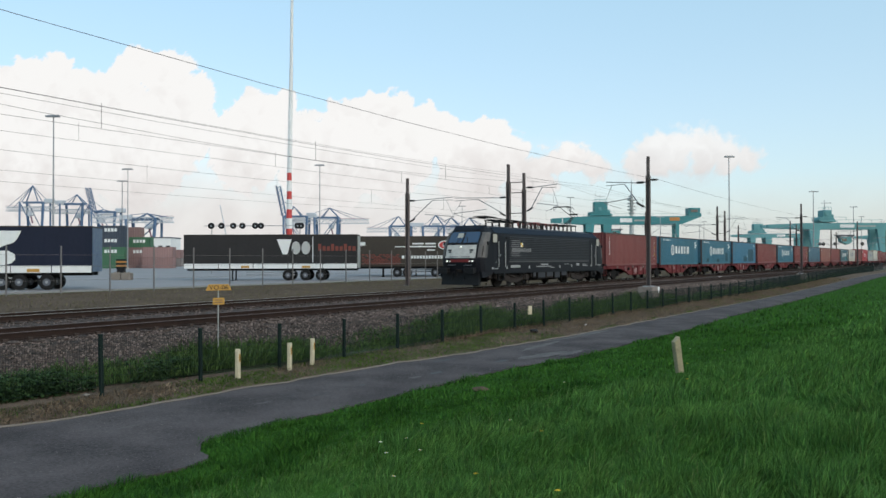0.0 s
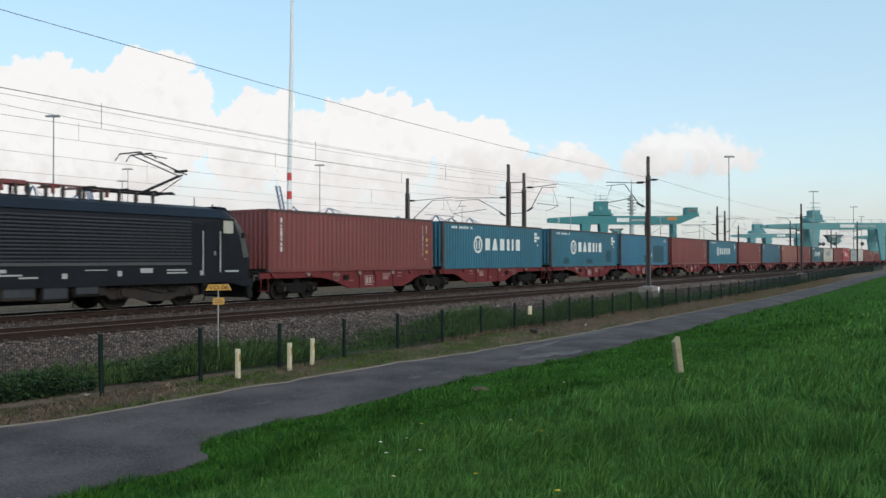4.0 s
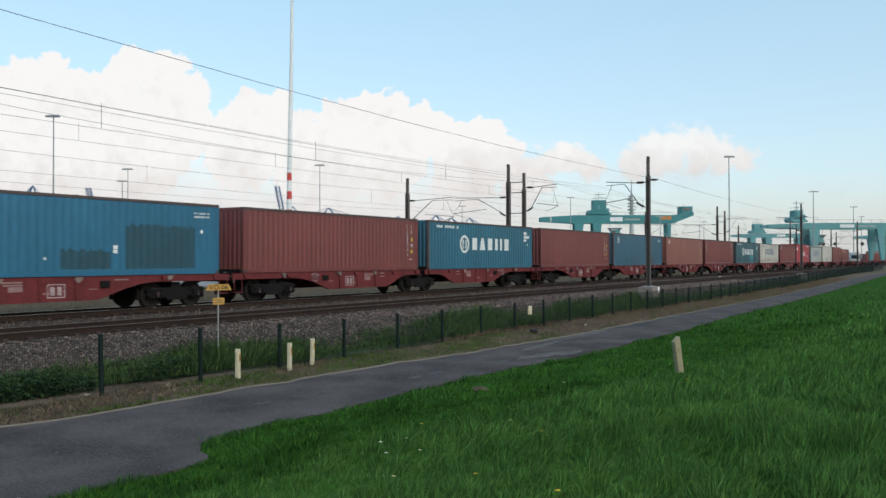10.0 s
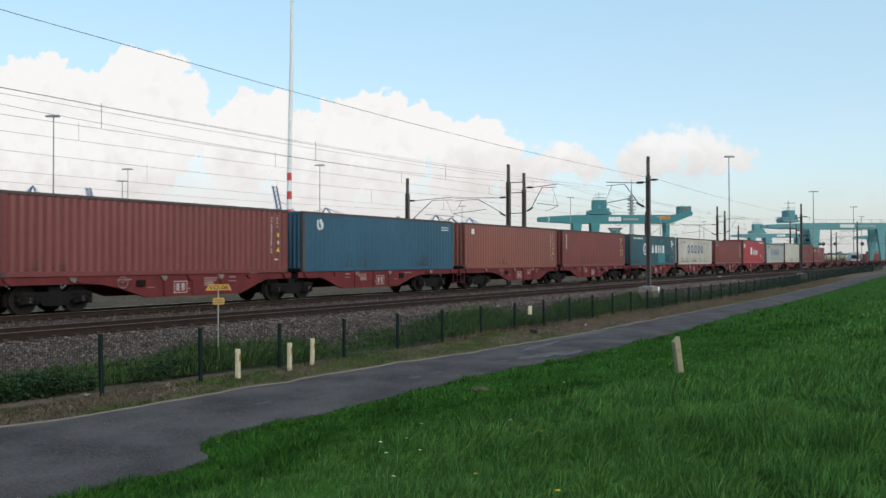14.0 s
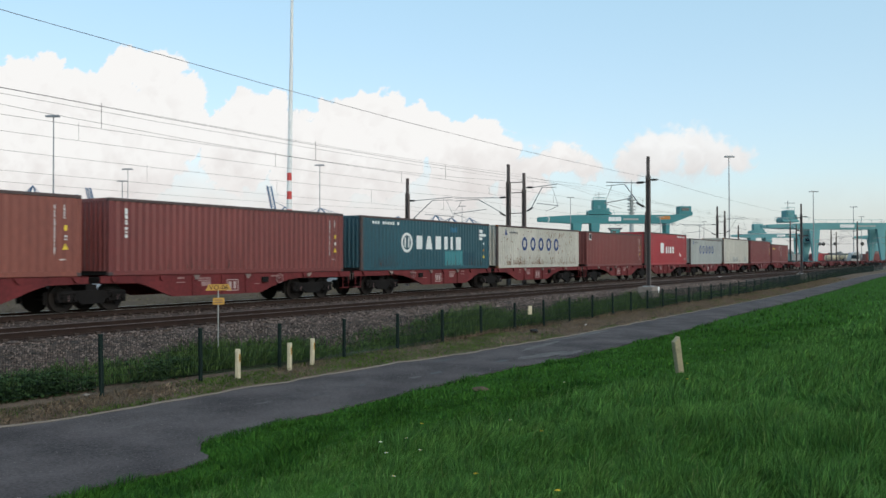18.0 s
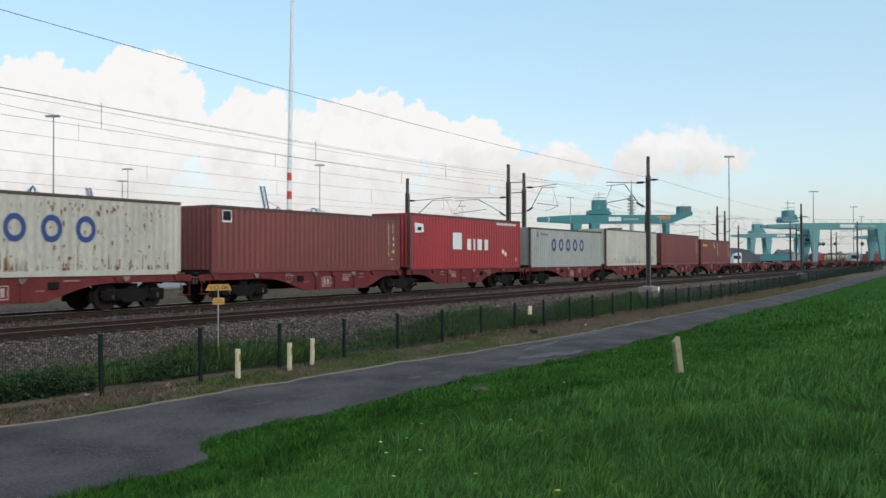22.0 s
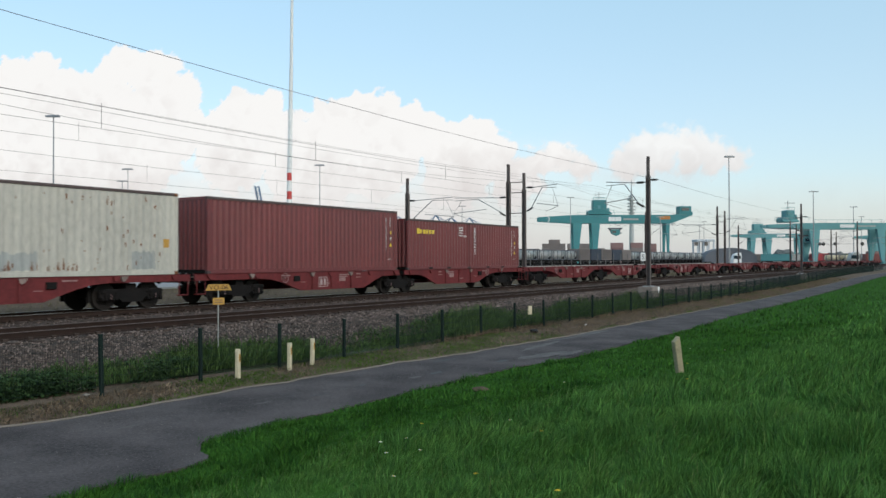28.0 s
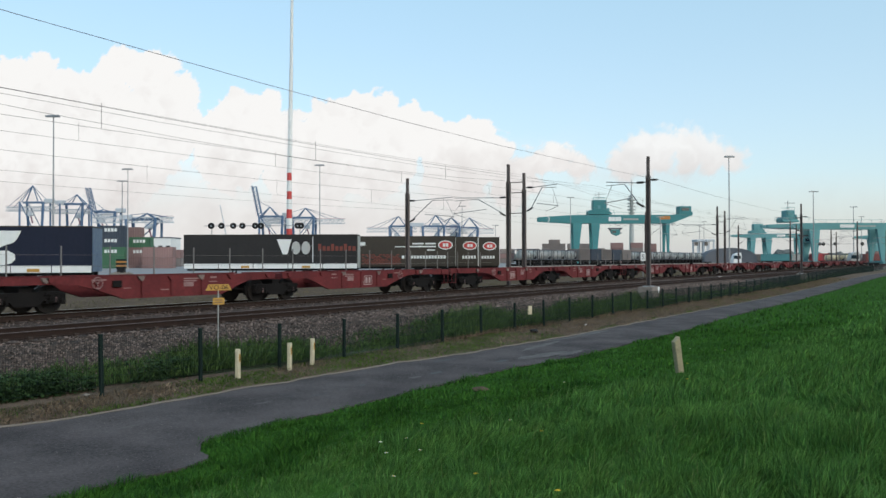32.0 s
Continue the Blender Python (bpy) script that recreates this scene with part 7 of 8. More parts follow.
    if end_house:
        part("warning_panel", B((legs[-1][0] - 3.5, legs[-1][0] + 1.0, -3.28, -3.21, beam_z + deep * 0.45, beam_z + deep * 0.85)), M["orange"], t, "orange panel")
        part("end_stair", bmesh_lines([((span1 - 6.5, -3.0, beam_z + deep), (span1 - 4.0, -3.0, beam_z + deep * 2), 0.12), ((span1 - 6.5, -3.0, beam_z + deep + 1.0), (span1 - 4.0, -3.0, beam_z + deep * 2 + 1.0), 0.08)], 4), g, t)
        part("cable_loop", bmesh_lines([((x, -3.3, beam_z - 0.2 - 0.9 * (i % 2)), (x + 1.6, -3.3, beam_z - 0.2 - 0.9 * ((i + 1) % 2)), 0.08) for i, x in enumerate(np.arange(legs[1][0] + 8, legs[-1][0] + 6, 1.6))], 4), M["shed"], t)
        part("window", B((span1 - 4.6, span1 - 1.4, -2.66, -2.58, beam_z + deep * 1.1 + 1.5, beam_z + deep * 1.1 + 2.6)), M["glass"], t)
    if number:
        c = bpy.data.curves.new("number", "FONT")
        c.body, c.size, c.extrude = "3", 2.6, 0.02
        o = new("number", c)
        c.materials.append(M["white"])
        o.parent = t
        o.matrix_basis = pose(legs[0][0] - 13, -3.22, beam_z + deep * 0.22, 90, 0, 0)
    return t, tr


def thing_part(name, m, parent):
    ob = new(name)
    ob.parent = parent
    ob.matrix_basis = m
    return ob


gantry_3, trolley_3 = build_gantry(site(48.77, 380.00, YARD), 0.0, 66.56, [(16.77, 16.00, 2.0), (24.64, 24.13, 1.9), (55.8, 55.8, 0.8)], 17.25 + 0.3, 3.6, "green gantry crane spanning the container yard", 21.85, 6.6, True)
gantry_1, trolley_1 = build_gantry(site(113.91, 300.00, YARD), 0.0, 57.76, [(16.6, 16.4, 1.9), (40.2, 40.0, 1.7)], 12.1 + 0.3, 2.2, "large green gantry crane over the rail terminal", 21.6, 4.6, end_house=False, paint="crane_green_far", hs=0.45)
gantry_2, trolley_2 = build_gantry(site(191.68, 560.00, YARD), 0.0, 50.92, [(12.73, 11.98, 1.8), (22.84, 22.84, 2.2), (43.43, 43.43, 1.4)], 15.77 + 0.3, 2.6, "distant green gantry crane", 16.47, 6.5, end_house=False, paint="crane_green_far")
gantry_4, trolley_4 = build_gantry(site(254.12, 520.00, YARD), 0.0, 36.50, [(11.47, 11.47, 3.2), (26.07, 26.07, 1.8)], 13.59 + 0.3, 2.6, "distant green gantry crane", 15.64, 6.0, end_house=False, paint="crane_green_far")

# ---- television tower far off ----
tw = thing("television_tower", site(357.25, 1600.00, YARD), "distant haze-paled concrete television tower with ring platforms", "tower")
part("shaft", bm_tube(bmesh.new(), (0, 0, 0), (0, 0, 123.77), 5.0, 3.0, n=14), M["tower"], tw)
part("spire", bm_tube(bmesh.new(), (0, 0, 123.77), (0, 0, 152.65), 1.6, 0.5, n=8), M["tower"], tw)
for k in range(6):
    zz = 88.47 + k * 6.2
    part("platform", bm_tube(bmesh.new(), (0, 0, zz), (0, 0, zz + 2.0), 5.0 + (3.2 if k in (1, 2, 3, 4) else 1.0), n=16), M["tower"], tw)


# ---- tank wagons and boxes standing on the yard tracks ----
def build_tank(m, mat, label):
    t = thing("tank_container", m, label, "tank", "tanks on the yard track")
    bm = bmesh.new()
    n = 18
    for xa, xb, ra, rb in ((0.18, 0.32, 0.72, 0.9), (0.32, 5.7, 0.9, 0.9), (5.7, 5.85, 0.9, 0.72)):
        bm_tube(bm, (xa, 1.2, 2.12), (xb, 1.2, 2.12), ra, rb, n=n)
    part("barrel", bm, mat, t, smooth=True)
    part("frame", B((0, 0.14, 0, 0.14, 1.1, 3.2), (5.92, 6.06, 0, 0.14, 1.1, 3.2), (0, 6.06, 0, 0.14, 1.1, 1.3), (0, 6.06, 0, 0.10, 3.1, 3.2), (0, 0.14, 2.3, 2.42, 1.1, 3.2), (5.92, 6.06, 2.3, 2.42, 1.1, 3.2), (0, 0.14, 0, 2.42, 3.06, 3.2), (1.9, 2.0, 0, 0.1, 1.3, 3.1), (4.0, 4.1, 0, 0.1, 1.3, 3.1)), M["shed"], t)
    part("walkway", B((0.6, 5.4, 0.8, 1.6, 3.02, 3.08)), M["galv"], t)
    part("valve_box", B((5.4, 5.9, 0.3, 1.0, 1.3, 1.9), bevel=0.03), M["black"], t)
    part("carrier", B((-0.4, 6.4, 0.0, 2.4, 0.85, 1.1), (0.4, 2.0, 0.2, 2.2, -0.3, 0.85), (4.1, 5.7, 0.2, 2.2, -0.3, 0.85), (2.5, 3.6, 0.5, 1.4, 0.2, 0.85)), M["wagon_dark"], t)
    part("wheel", bm_tube(bm_tube(bmesh.new(), (1.2, 0.05, -0.32), (1.2, 0.19, -0.32), 0.46, n=14), (4.9, 0.05, -0.32), (4.9, 0.19, -0.32), 0.46, n=14), M["wheel"], t)
    return t


x = 151.0
k = 0
while x < 282:
    y = 76.0
    if 174 < x < 212:
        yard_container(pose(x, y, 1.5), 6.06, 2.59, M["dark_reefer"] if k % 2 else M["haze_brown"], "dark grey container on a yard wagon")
        b = tagged(part("flat_carrier", B((-0.3, 6.4, 0, 2.4, 0.62, 0.9), (0.6, 2.0, 0.2, 0.5, -0.88, 0.7), (4.2, 5.6, 0.2, 0.5, -0.88, 0.7), (2.4, 3.8, 0.3, 1.2, -0.2, 0.7)), M["wagon_dark"]), "dark flat wagon frame in the yard", "wagon", "yard wagons")
        b.matrix_basis = pose(x, y, 0.6)
    else:
        build_tank(pose(x, y, 0.5), M["tank"] if k % 3 else M["c_grey"], "grimy pale tank container on a yard wagon")
    x += 6.9
    k += 1
strip_track = tagged(part("crash_rail", B((130, 340, 69.6, 69.8, 0.1, 0.45)), M["concrete"]), "low pale rail along the yard track", "barrier")
for i in range(18):
    t = thing("spine_wagon", pose(140 + 7.6 * i, 72.0, -0.28), "low empty dark wagon frame in the yard", "wagon", "low yard wagons")
    part("frame", B((0, 7.0, 0.2, 2.2, 0.75, 0.95)), M["wagon_dark"], t)
    for xx in (0.9, 2.0, 5.0, 6.1):
        part("wheel", shared("yardwheel", lambda: finish(bm_tube(bmesh.new(), (0, 0, 0.46), (0, 0.14, 0.46), 0.46, n=14), "wheel")), M["wheel"], t, at=pose(xx, 0.3, 0))
    part("headstock", B((0, 0.2, 0, 2.4, 0.7, 1.1), (6.8, 7.0, 0, 2.4, 0.7, 1.1)), M["wagon_dark"], t)

# dark arched shed, trucks and small buildings at the far end
sh = thing("arched_shed", site(95.95, 310.00, YARD), "dark grey arched storage shed", "shed")
wd = 19.27
bm = bm_prism(bmesh.new(), [(0, 0), (wd, 0)] + [(wd / 2 + wd / 2 * math.cos(math.pi * i / 14), 1.4 + 4.7 * math.sin(math.pi * i / 14) ** 0.75) for i in range(15)], 0, 7)
part("shell", bm, M["shed"], sh)
part("door", B((wd * 0.60, wd * 0.68, -0.05, 0.0, 0, 3.2)), M["galv"], sh)


def build_truck(m, mat, label, box=None):
    t = thing("truck", m, label, "truck", "trucks in the yard")
    part("cab", bm_prism(bmesh.new(), [(0, 0.6), (2.2, 0.6), (2.2, 3.3), (0.5, 3.3), (0.0, 2.0)], 0, 2.4), mat, t)
    part("windscreen", B((0.08, 2.0, -0.03, 0.0, 2.0, 2.9)), M["glass"], t)
    part("chassis", B((0.4, 7.5, 0.3, 2.1, 0.6, 1.0)), M["black"], t)
    part("air_deflector", bm_prism(bmesh.new(), [(0.6, 3.3), (2.2, 3.3), (2.2, 3.75), (1.5, 3.7)], 0.2, 2.2), mat, t)
    part("bumper", B((-0.08, 0.4, 0.0, 2.4, 0.4, 0.75), bevel=0.04), M["black"], t)
    if box:
        part("cargo_box", B((2.6, 8.2, 0.02, 2.45, 1.05, 3.75), bevel=0.04), M[box], t)
    for x in (1.0, 5.2, 6.6):
        part("wheel", bm_tube(bmesh.new(), (x, 0.0, 0.5), (x, 0.35, 0.5), 0.5, n=14), M["tyre"], t)
    return t


for side_m, ahead_m, mt, lb in ((79.03, 230.00, "white", "white truck tractor in the yard"), (103.77, 215.00, "c_grey", "grey truck on the terminal road")):
    build_truck(site(side_m, ahead_m, YARD), M[mt], lb)
for side_m, ahead_m, w, h, mt in ((-115.17, 330.00, 9, 11, "white"), (241.95, 520.00, 18, 5, "haze_brown")):
    bd_t = thing("yard_building", site(side_m, ahead_m, YARD), "plain distant terminal building", "building", "terminal buildings")
    part("wall", B((0, w, 0, 12, 0, h - 0.4)), M[mt], bd_t)
    part("roof", B((-0.2, w + 0.2, -0.2, 12.2, h - 0.4, h)), M["shed"], bd_t)
    for i in range(int(w // 3)):
        part("window", B((1 + 3 * i, 2.6 + 3 * i, -0.06, 0, h * 0.5, h * 0.7)), M["glass"], bd_t)

for i, (side_m, ahead_m) in enumerate(((144.96, 390.00), (142.47, 360.00), (159.03, 380.00), (157.14, 365.00), (168.69, 370.00), (160.99, 345.00), (185.31, 385.00), (174.08, 350.00), (193.54, 375.00))):
    build_truck(site(side_m, ahead_m, YARD, (0, 12, -8, 20, 4)[i % 5]), M[("c_grey", "tank", "haze_red", "c_grey", "haze_brown")[i % 5]], "parked truck among others on the terminal road", (None, "haze_brown", "tank", None, "c_patch2", "haze_red")[i % 6])
for side_m, ahead_m in ((122.38, 270.00), (126.85, 275.00), (126.71, 270.00)):
    build_tank(site(side_m, ahead_m, YARD + 0.2), M["cream"] if side_m > 62 else M["tank"], "pale tank container on a terminal wagon")

for side_m, ahead_m in ((129.64, 430.00), (134.53, 430.00)):
    sc = thing("straddle_carrier", site(side_m, ahead_m, YARD), "pale straddle carrier in the container yard", "carrier", "straddle carriers")
    for x in (0.0, 3.2):
        for y in (0.0, 8.0):
            part("leg", B((x - 0.35, x + 0.35, y - 0.35, y + 0.35, 1.0, 11.0)), M["crane_pale"], sc)
        part("side_beam", B((x - 0.4, x + 0.4, -0.5, 8.5, 0.6, 1.4)), M["shed"], sc)
        for y in (0.0, 2.6, 5.2, 8.0):
            part("wheel", bm_tube(bmesh.new(), (x - 0.2, y, 0.6), (x + 0.2, y, 0.6), 0.6, n=12), M["tyre"], sc)
    part("top_frame", B((-0.6, 3.8, -0.5, 8.5, 11.0, 12.0), bevel=0.1), M["crane_pale"], sc)
    part("cab", B((-1.6, 0.0, -0.8, 0.8, 8.8, 10.8), bevel=0.1), M["glass"], sc)

sp = thing("speed_sign", pose(86.3, 29.6, -0.5, 0, 0, -55), "white railway sign with a black S on a post", "sign")
part("post", bm_tube(bmesh.new(), (0, 0, 0), (0, 0, 2.2), 0.04, n=8), M["galv"], sp)
sb = part("board", B((-0.26, 0.26, -0.06, -0.04, 2.0, 2.85), bevel=0.01), M["white"], sp, "white board")
stx = bpy.data.curves.new("sign_text", "FONT")
stx.body, stx.size, stx.align_x, stx.extrude = "S", 0.75, "CENTER", 0.002
sto = new("sign_text", stx)
stx.materials.append(M["black"])
sto.parent = sb
sto.matrix_basis = pose(0, -0.064, 2.16, 90, 0, 0)

# concrete blocks and a striped barrier at the yard edge
for i, (side_m, ahead_m) in enumerate(((-33.02, 84.00), (-32.01, 84.00))):
    bl = thing("concrete_block", site(side_m, ahead_m, YARD), "tan concrete block on the yard paving", "block", "concrete blocks")
    part("block_body", B((0, 0.95, 0, 0.8, 0, 0.72), bevel=0.05), M["sand"], bl)
    for xx in (0.3, 0.65):
        part("knob", B((xx - 0.1, xx + 0.1, 0.25, 0.5, 0.72, 0.8), bevel=0.02), M["sand"], bl)
bl = thing("striped_barrier", site(-42.58, 110.00, YARD), "orange and black striped barrier stack in the yard", "barrier")
for i in range(5):
    part("slab", B((0, 1.2, 0, 0.6, 0.9 + 0.25 * i, 1.12 + 0.25 * i), bevel=0.02), M["orange"] if i % 2 else M["black"], bl)
part("stand", B((0.1, 1.1, 0.05, 0.55, 0, 0.9)), M["black"], bl)
# ---- grass ----
GRNG = np.random.default_rng(11)


def grass(name, xs, ys, tall, wide, mat, label, lean=0.5, wind=(-0.15, -0.1), zs=None, clump=0.0):
    """Curved blades of three segments each, bending over in clumps, as one object."""
    k = len(xs)
    zs = lie(xs, ys) - 0.01 if zs is None else zs
    turn = GRNG.uniform(-1.35, 1.35, k) - YAW
    side = np.stack([np.cos(turn), np.sin(turn), np.zeros(k)], -1) * (wide / 2)[:, None]
    tip = GRNG.normal(0, 1, (k, 2)) * lean * 0.55 + np.array(wind)
    if clump:
        q = np.pi * 2.2 * wave(xs, ys, 1.6, 31.0)
        tip += np.stack([np.cos(q), np.sin(q)], -1) * clump
    tip *= tall[:, None]
    root = np.stack([xs, ys, zs], -1)
    droop = np.clip(np.hypot(tip[:, 0], tip[:, 1]) / tall, 0, 1.4)
    rings = []
    for f, s in ((0.0, 0.8), (0.4, 1.0), (0.75, 0.7), (1.0, 0.1)):
        up = tall * (f - 0.38 * droop * f ** 2.4)
        c = root + np.stack([tip[:, 0] * f ** 1.8, tip[:, 1] * f ** 1.8, up], -1)
        rings += [c - side * s, c + side * s]
    v = np.stack(rings, 1).reshape(-1, 3)
    f = (np.array([(0, 1, 3, 2), (2, 3, 5, 4), (4, 5, 7, 6)])[None] + 8 * np.arange(k)[:, None, None]).reshape(-1, 4)
    ob = fast_mesh(name, v, f, mat, label, "grass", True)
    # soft sward: the blades' shading follows their tuft rather than each flat face
    nor = np.stack([GRNG.normal(0, 0.6, k) + 0.7 * tip[:, 0] / tall, GRNG.normal(0, 0.6, k) + 0.7 * tip[:, 1] / tall, np.ones(k)], -1)
    nor /= np.linalg.norm(nor, axis=1)[:, None]
    ob.data.normals_split_custom_set_from_vertices(np.repeat(nor, 8, 0).tolist())
    return ob


def wave(x, y, s, seed=0.0):
    """Smooth lattice noise between about -0.8 and 0.8."""
    out = np.zeros(len(x))
    for octave, share in ((1.0, 1.0), (2.1, 0.45)):
        u, v = np.asarray(x) * s * octave + 57.3 + seed * 7.7, np.asarray(y) * s * octave + 91.1 + seed * 3.1
        i, j = np.floor(u), np.floor(v)
        a, b = u - i, v - j
        a, b = a * a * (3 - 2 * a), b * b * (3 - 2 * b)
        h = [np.modf(np.sin((i + p) * 127.1 + (j + q) * 311.7 + seed * 13.7) * 4375.85)[0] for p in (0, 1) for q in (0, 1)]
        out += share * ((h[0] * (1 - b) + h[1] * b) * (1 - a) + (h[2] * (1 - b) + h[3] * b) * a)
    return out * 0.8


GRID_X, GRID_Y = np.arange(0, 240, 0.3), np.arange(-15, 17.3, 0.3)
GRID_Z = np.array([[height(a, b) for b in GRID_Y] for a in GRID_X])
CUT_X = np.arange(0, 240, 0.1)
CUTS = np.array([road_cut(a) for a in CUT_X])


def lie(x, y):
    """Height of the ground under many places at once."""
    u = np.clip(np.asarray(x) / 0.3, 0, len(GRID_X) - 2)
    v = np.clip((np.asarray(y) + 15) / 0.3, 0, len(GRID_Y) - 2)
    i, j = u.astype(int), v.astype(int)
    a, b = u - i, v - j
    return (GRID_Z[i, j] * (1 - b) + GRID_Z[i, j + 1] * b) * (1 - a) + (GRID_Z[i + 1, j] * (1 - b) + GRID_Z[i + 1, j + 1] * b) * a


def fan(count, d0, d1, power):
    """Places in the camera's half of the dyke, denser near the front."""
    d = d0 + (d1 - d0) * GRNG.random(count) ** power
    q = radians(31) * (2 * GRNG.random(count) - 1) + YAW
    return d * np.sin(q), d * np.cos(q)


def long_line(x):
    """Where the long grass of the dyke's shoulder gives way to the mown foot."""
    return np.minimum(7.7, 4.25 + 2.9 * np.exp(-(x - 11) / 8)) + 0.5 * wave(x, x * 0.3, 0.35, 3.0)


def dyke_grass():
    for count, d0, d1, power, h, w in ((150000, 4.4, 12.0, 0.8, 0.15, 0.0055), (90000, 11.0, 26.0, 1.1, 0.16, 0.010), (40000, 24.0, 120.0, 1.5, 0.2, 0.03)):
        x, y = fan(count, d0, d1, power)
        ok = (y < long_line(x) + 0.5 * GRNG.normal(0, 1, count)) & (y > -14)
        x, y = x[ok], y[ok]
        thick = 0.9 + 0.6 * wave(x, y, 0.6) + 0.75 * wave(x, y, 2.3, 4.0)
        edge = np.clip((long_line(x) - y) / 1.6 + 0.3, 0.35, 1.0)
        tall = h * np.clip(thick, 0.45, 1.5) * edge * GRNG.uniform(0.5, 1.3, len(x))
        grass("dyke_grass", x, y, tall, w * GRNG.uniform(0.7, 1.4, len(x)), M["blade"], "long soft green windswept grass on the dyke shoulder", 0.5, (0.10, -0.14), None, 0.32)
    for count, d0, d1, power, h, w in ((135000, 6.5, 16.0, 0.8, 0.085, 0.0085), (95000, 15.0, 34.0, 1.1, 0.09, 0.014), (60000, 30.0, 150.0, 1.4, 0.12, 0.04)):
        x, y = fan(count, d0, d1, power)
        edge = np.interp(x, CUT_X, CUTS[:, 0])
        fray = GRNG.normal(0, 0.5, count)
        ok = (y < edge + 0.07 + 0.16 * GRNG.random(count) ** 3 + 0.05 * wave(x, y, 2.5, 9.0)) & (y > long_line(x) - 0.5 + fray)
        x, y = x[ok], y[ok]
        tuft = wave(x, y, 1.9, 4.0) + 0.7 * wave(x * 0.5, y, 1.1, 14.0)
        tall = h * np.clip(0.95 + 1.1 * tuft, 0.65, 2.0) * GRNG.uniform(0.6, 1.3, len(x))
        grass("mown_grass", x, y, tall, w * GRNG.uniform(0.7, 1.4, len(x)), M["mown"], "short tufted green grass at the foot of the dyke", 0.6, (0.03, -0.06), None, 0.3)
    # paler tall blades standing out of the sward
    x, y = fan(2200, 4.8, 16.0, 1.0)
    ok = y < long_line(x)
    x, y = x[ok], y[ok]
    grass("tall_grass", x, y, GRNG.uniform(0.18, 0.30, len(x)), GRNG.uniform(0.004, 0.007, len(x)), M["pale_blade"], "scattered pale tall grass blades", 0.9, (0.22, -0.3), None, 0.4)


def bank_z(x, y):
    """Top of the soil or of the ballast foot, whichever lies higher."""
    soil = lie(x, np.minimum(y, 16.9))
    return np.maximum(soil, np.interp(y, (16.2, 16.75, 17.6, 18.15), (-1.0, -0.78, -0.42, -0.24)) - 0.02)


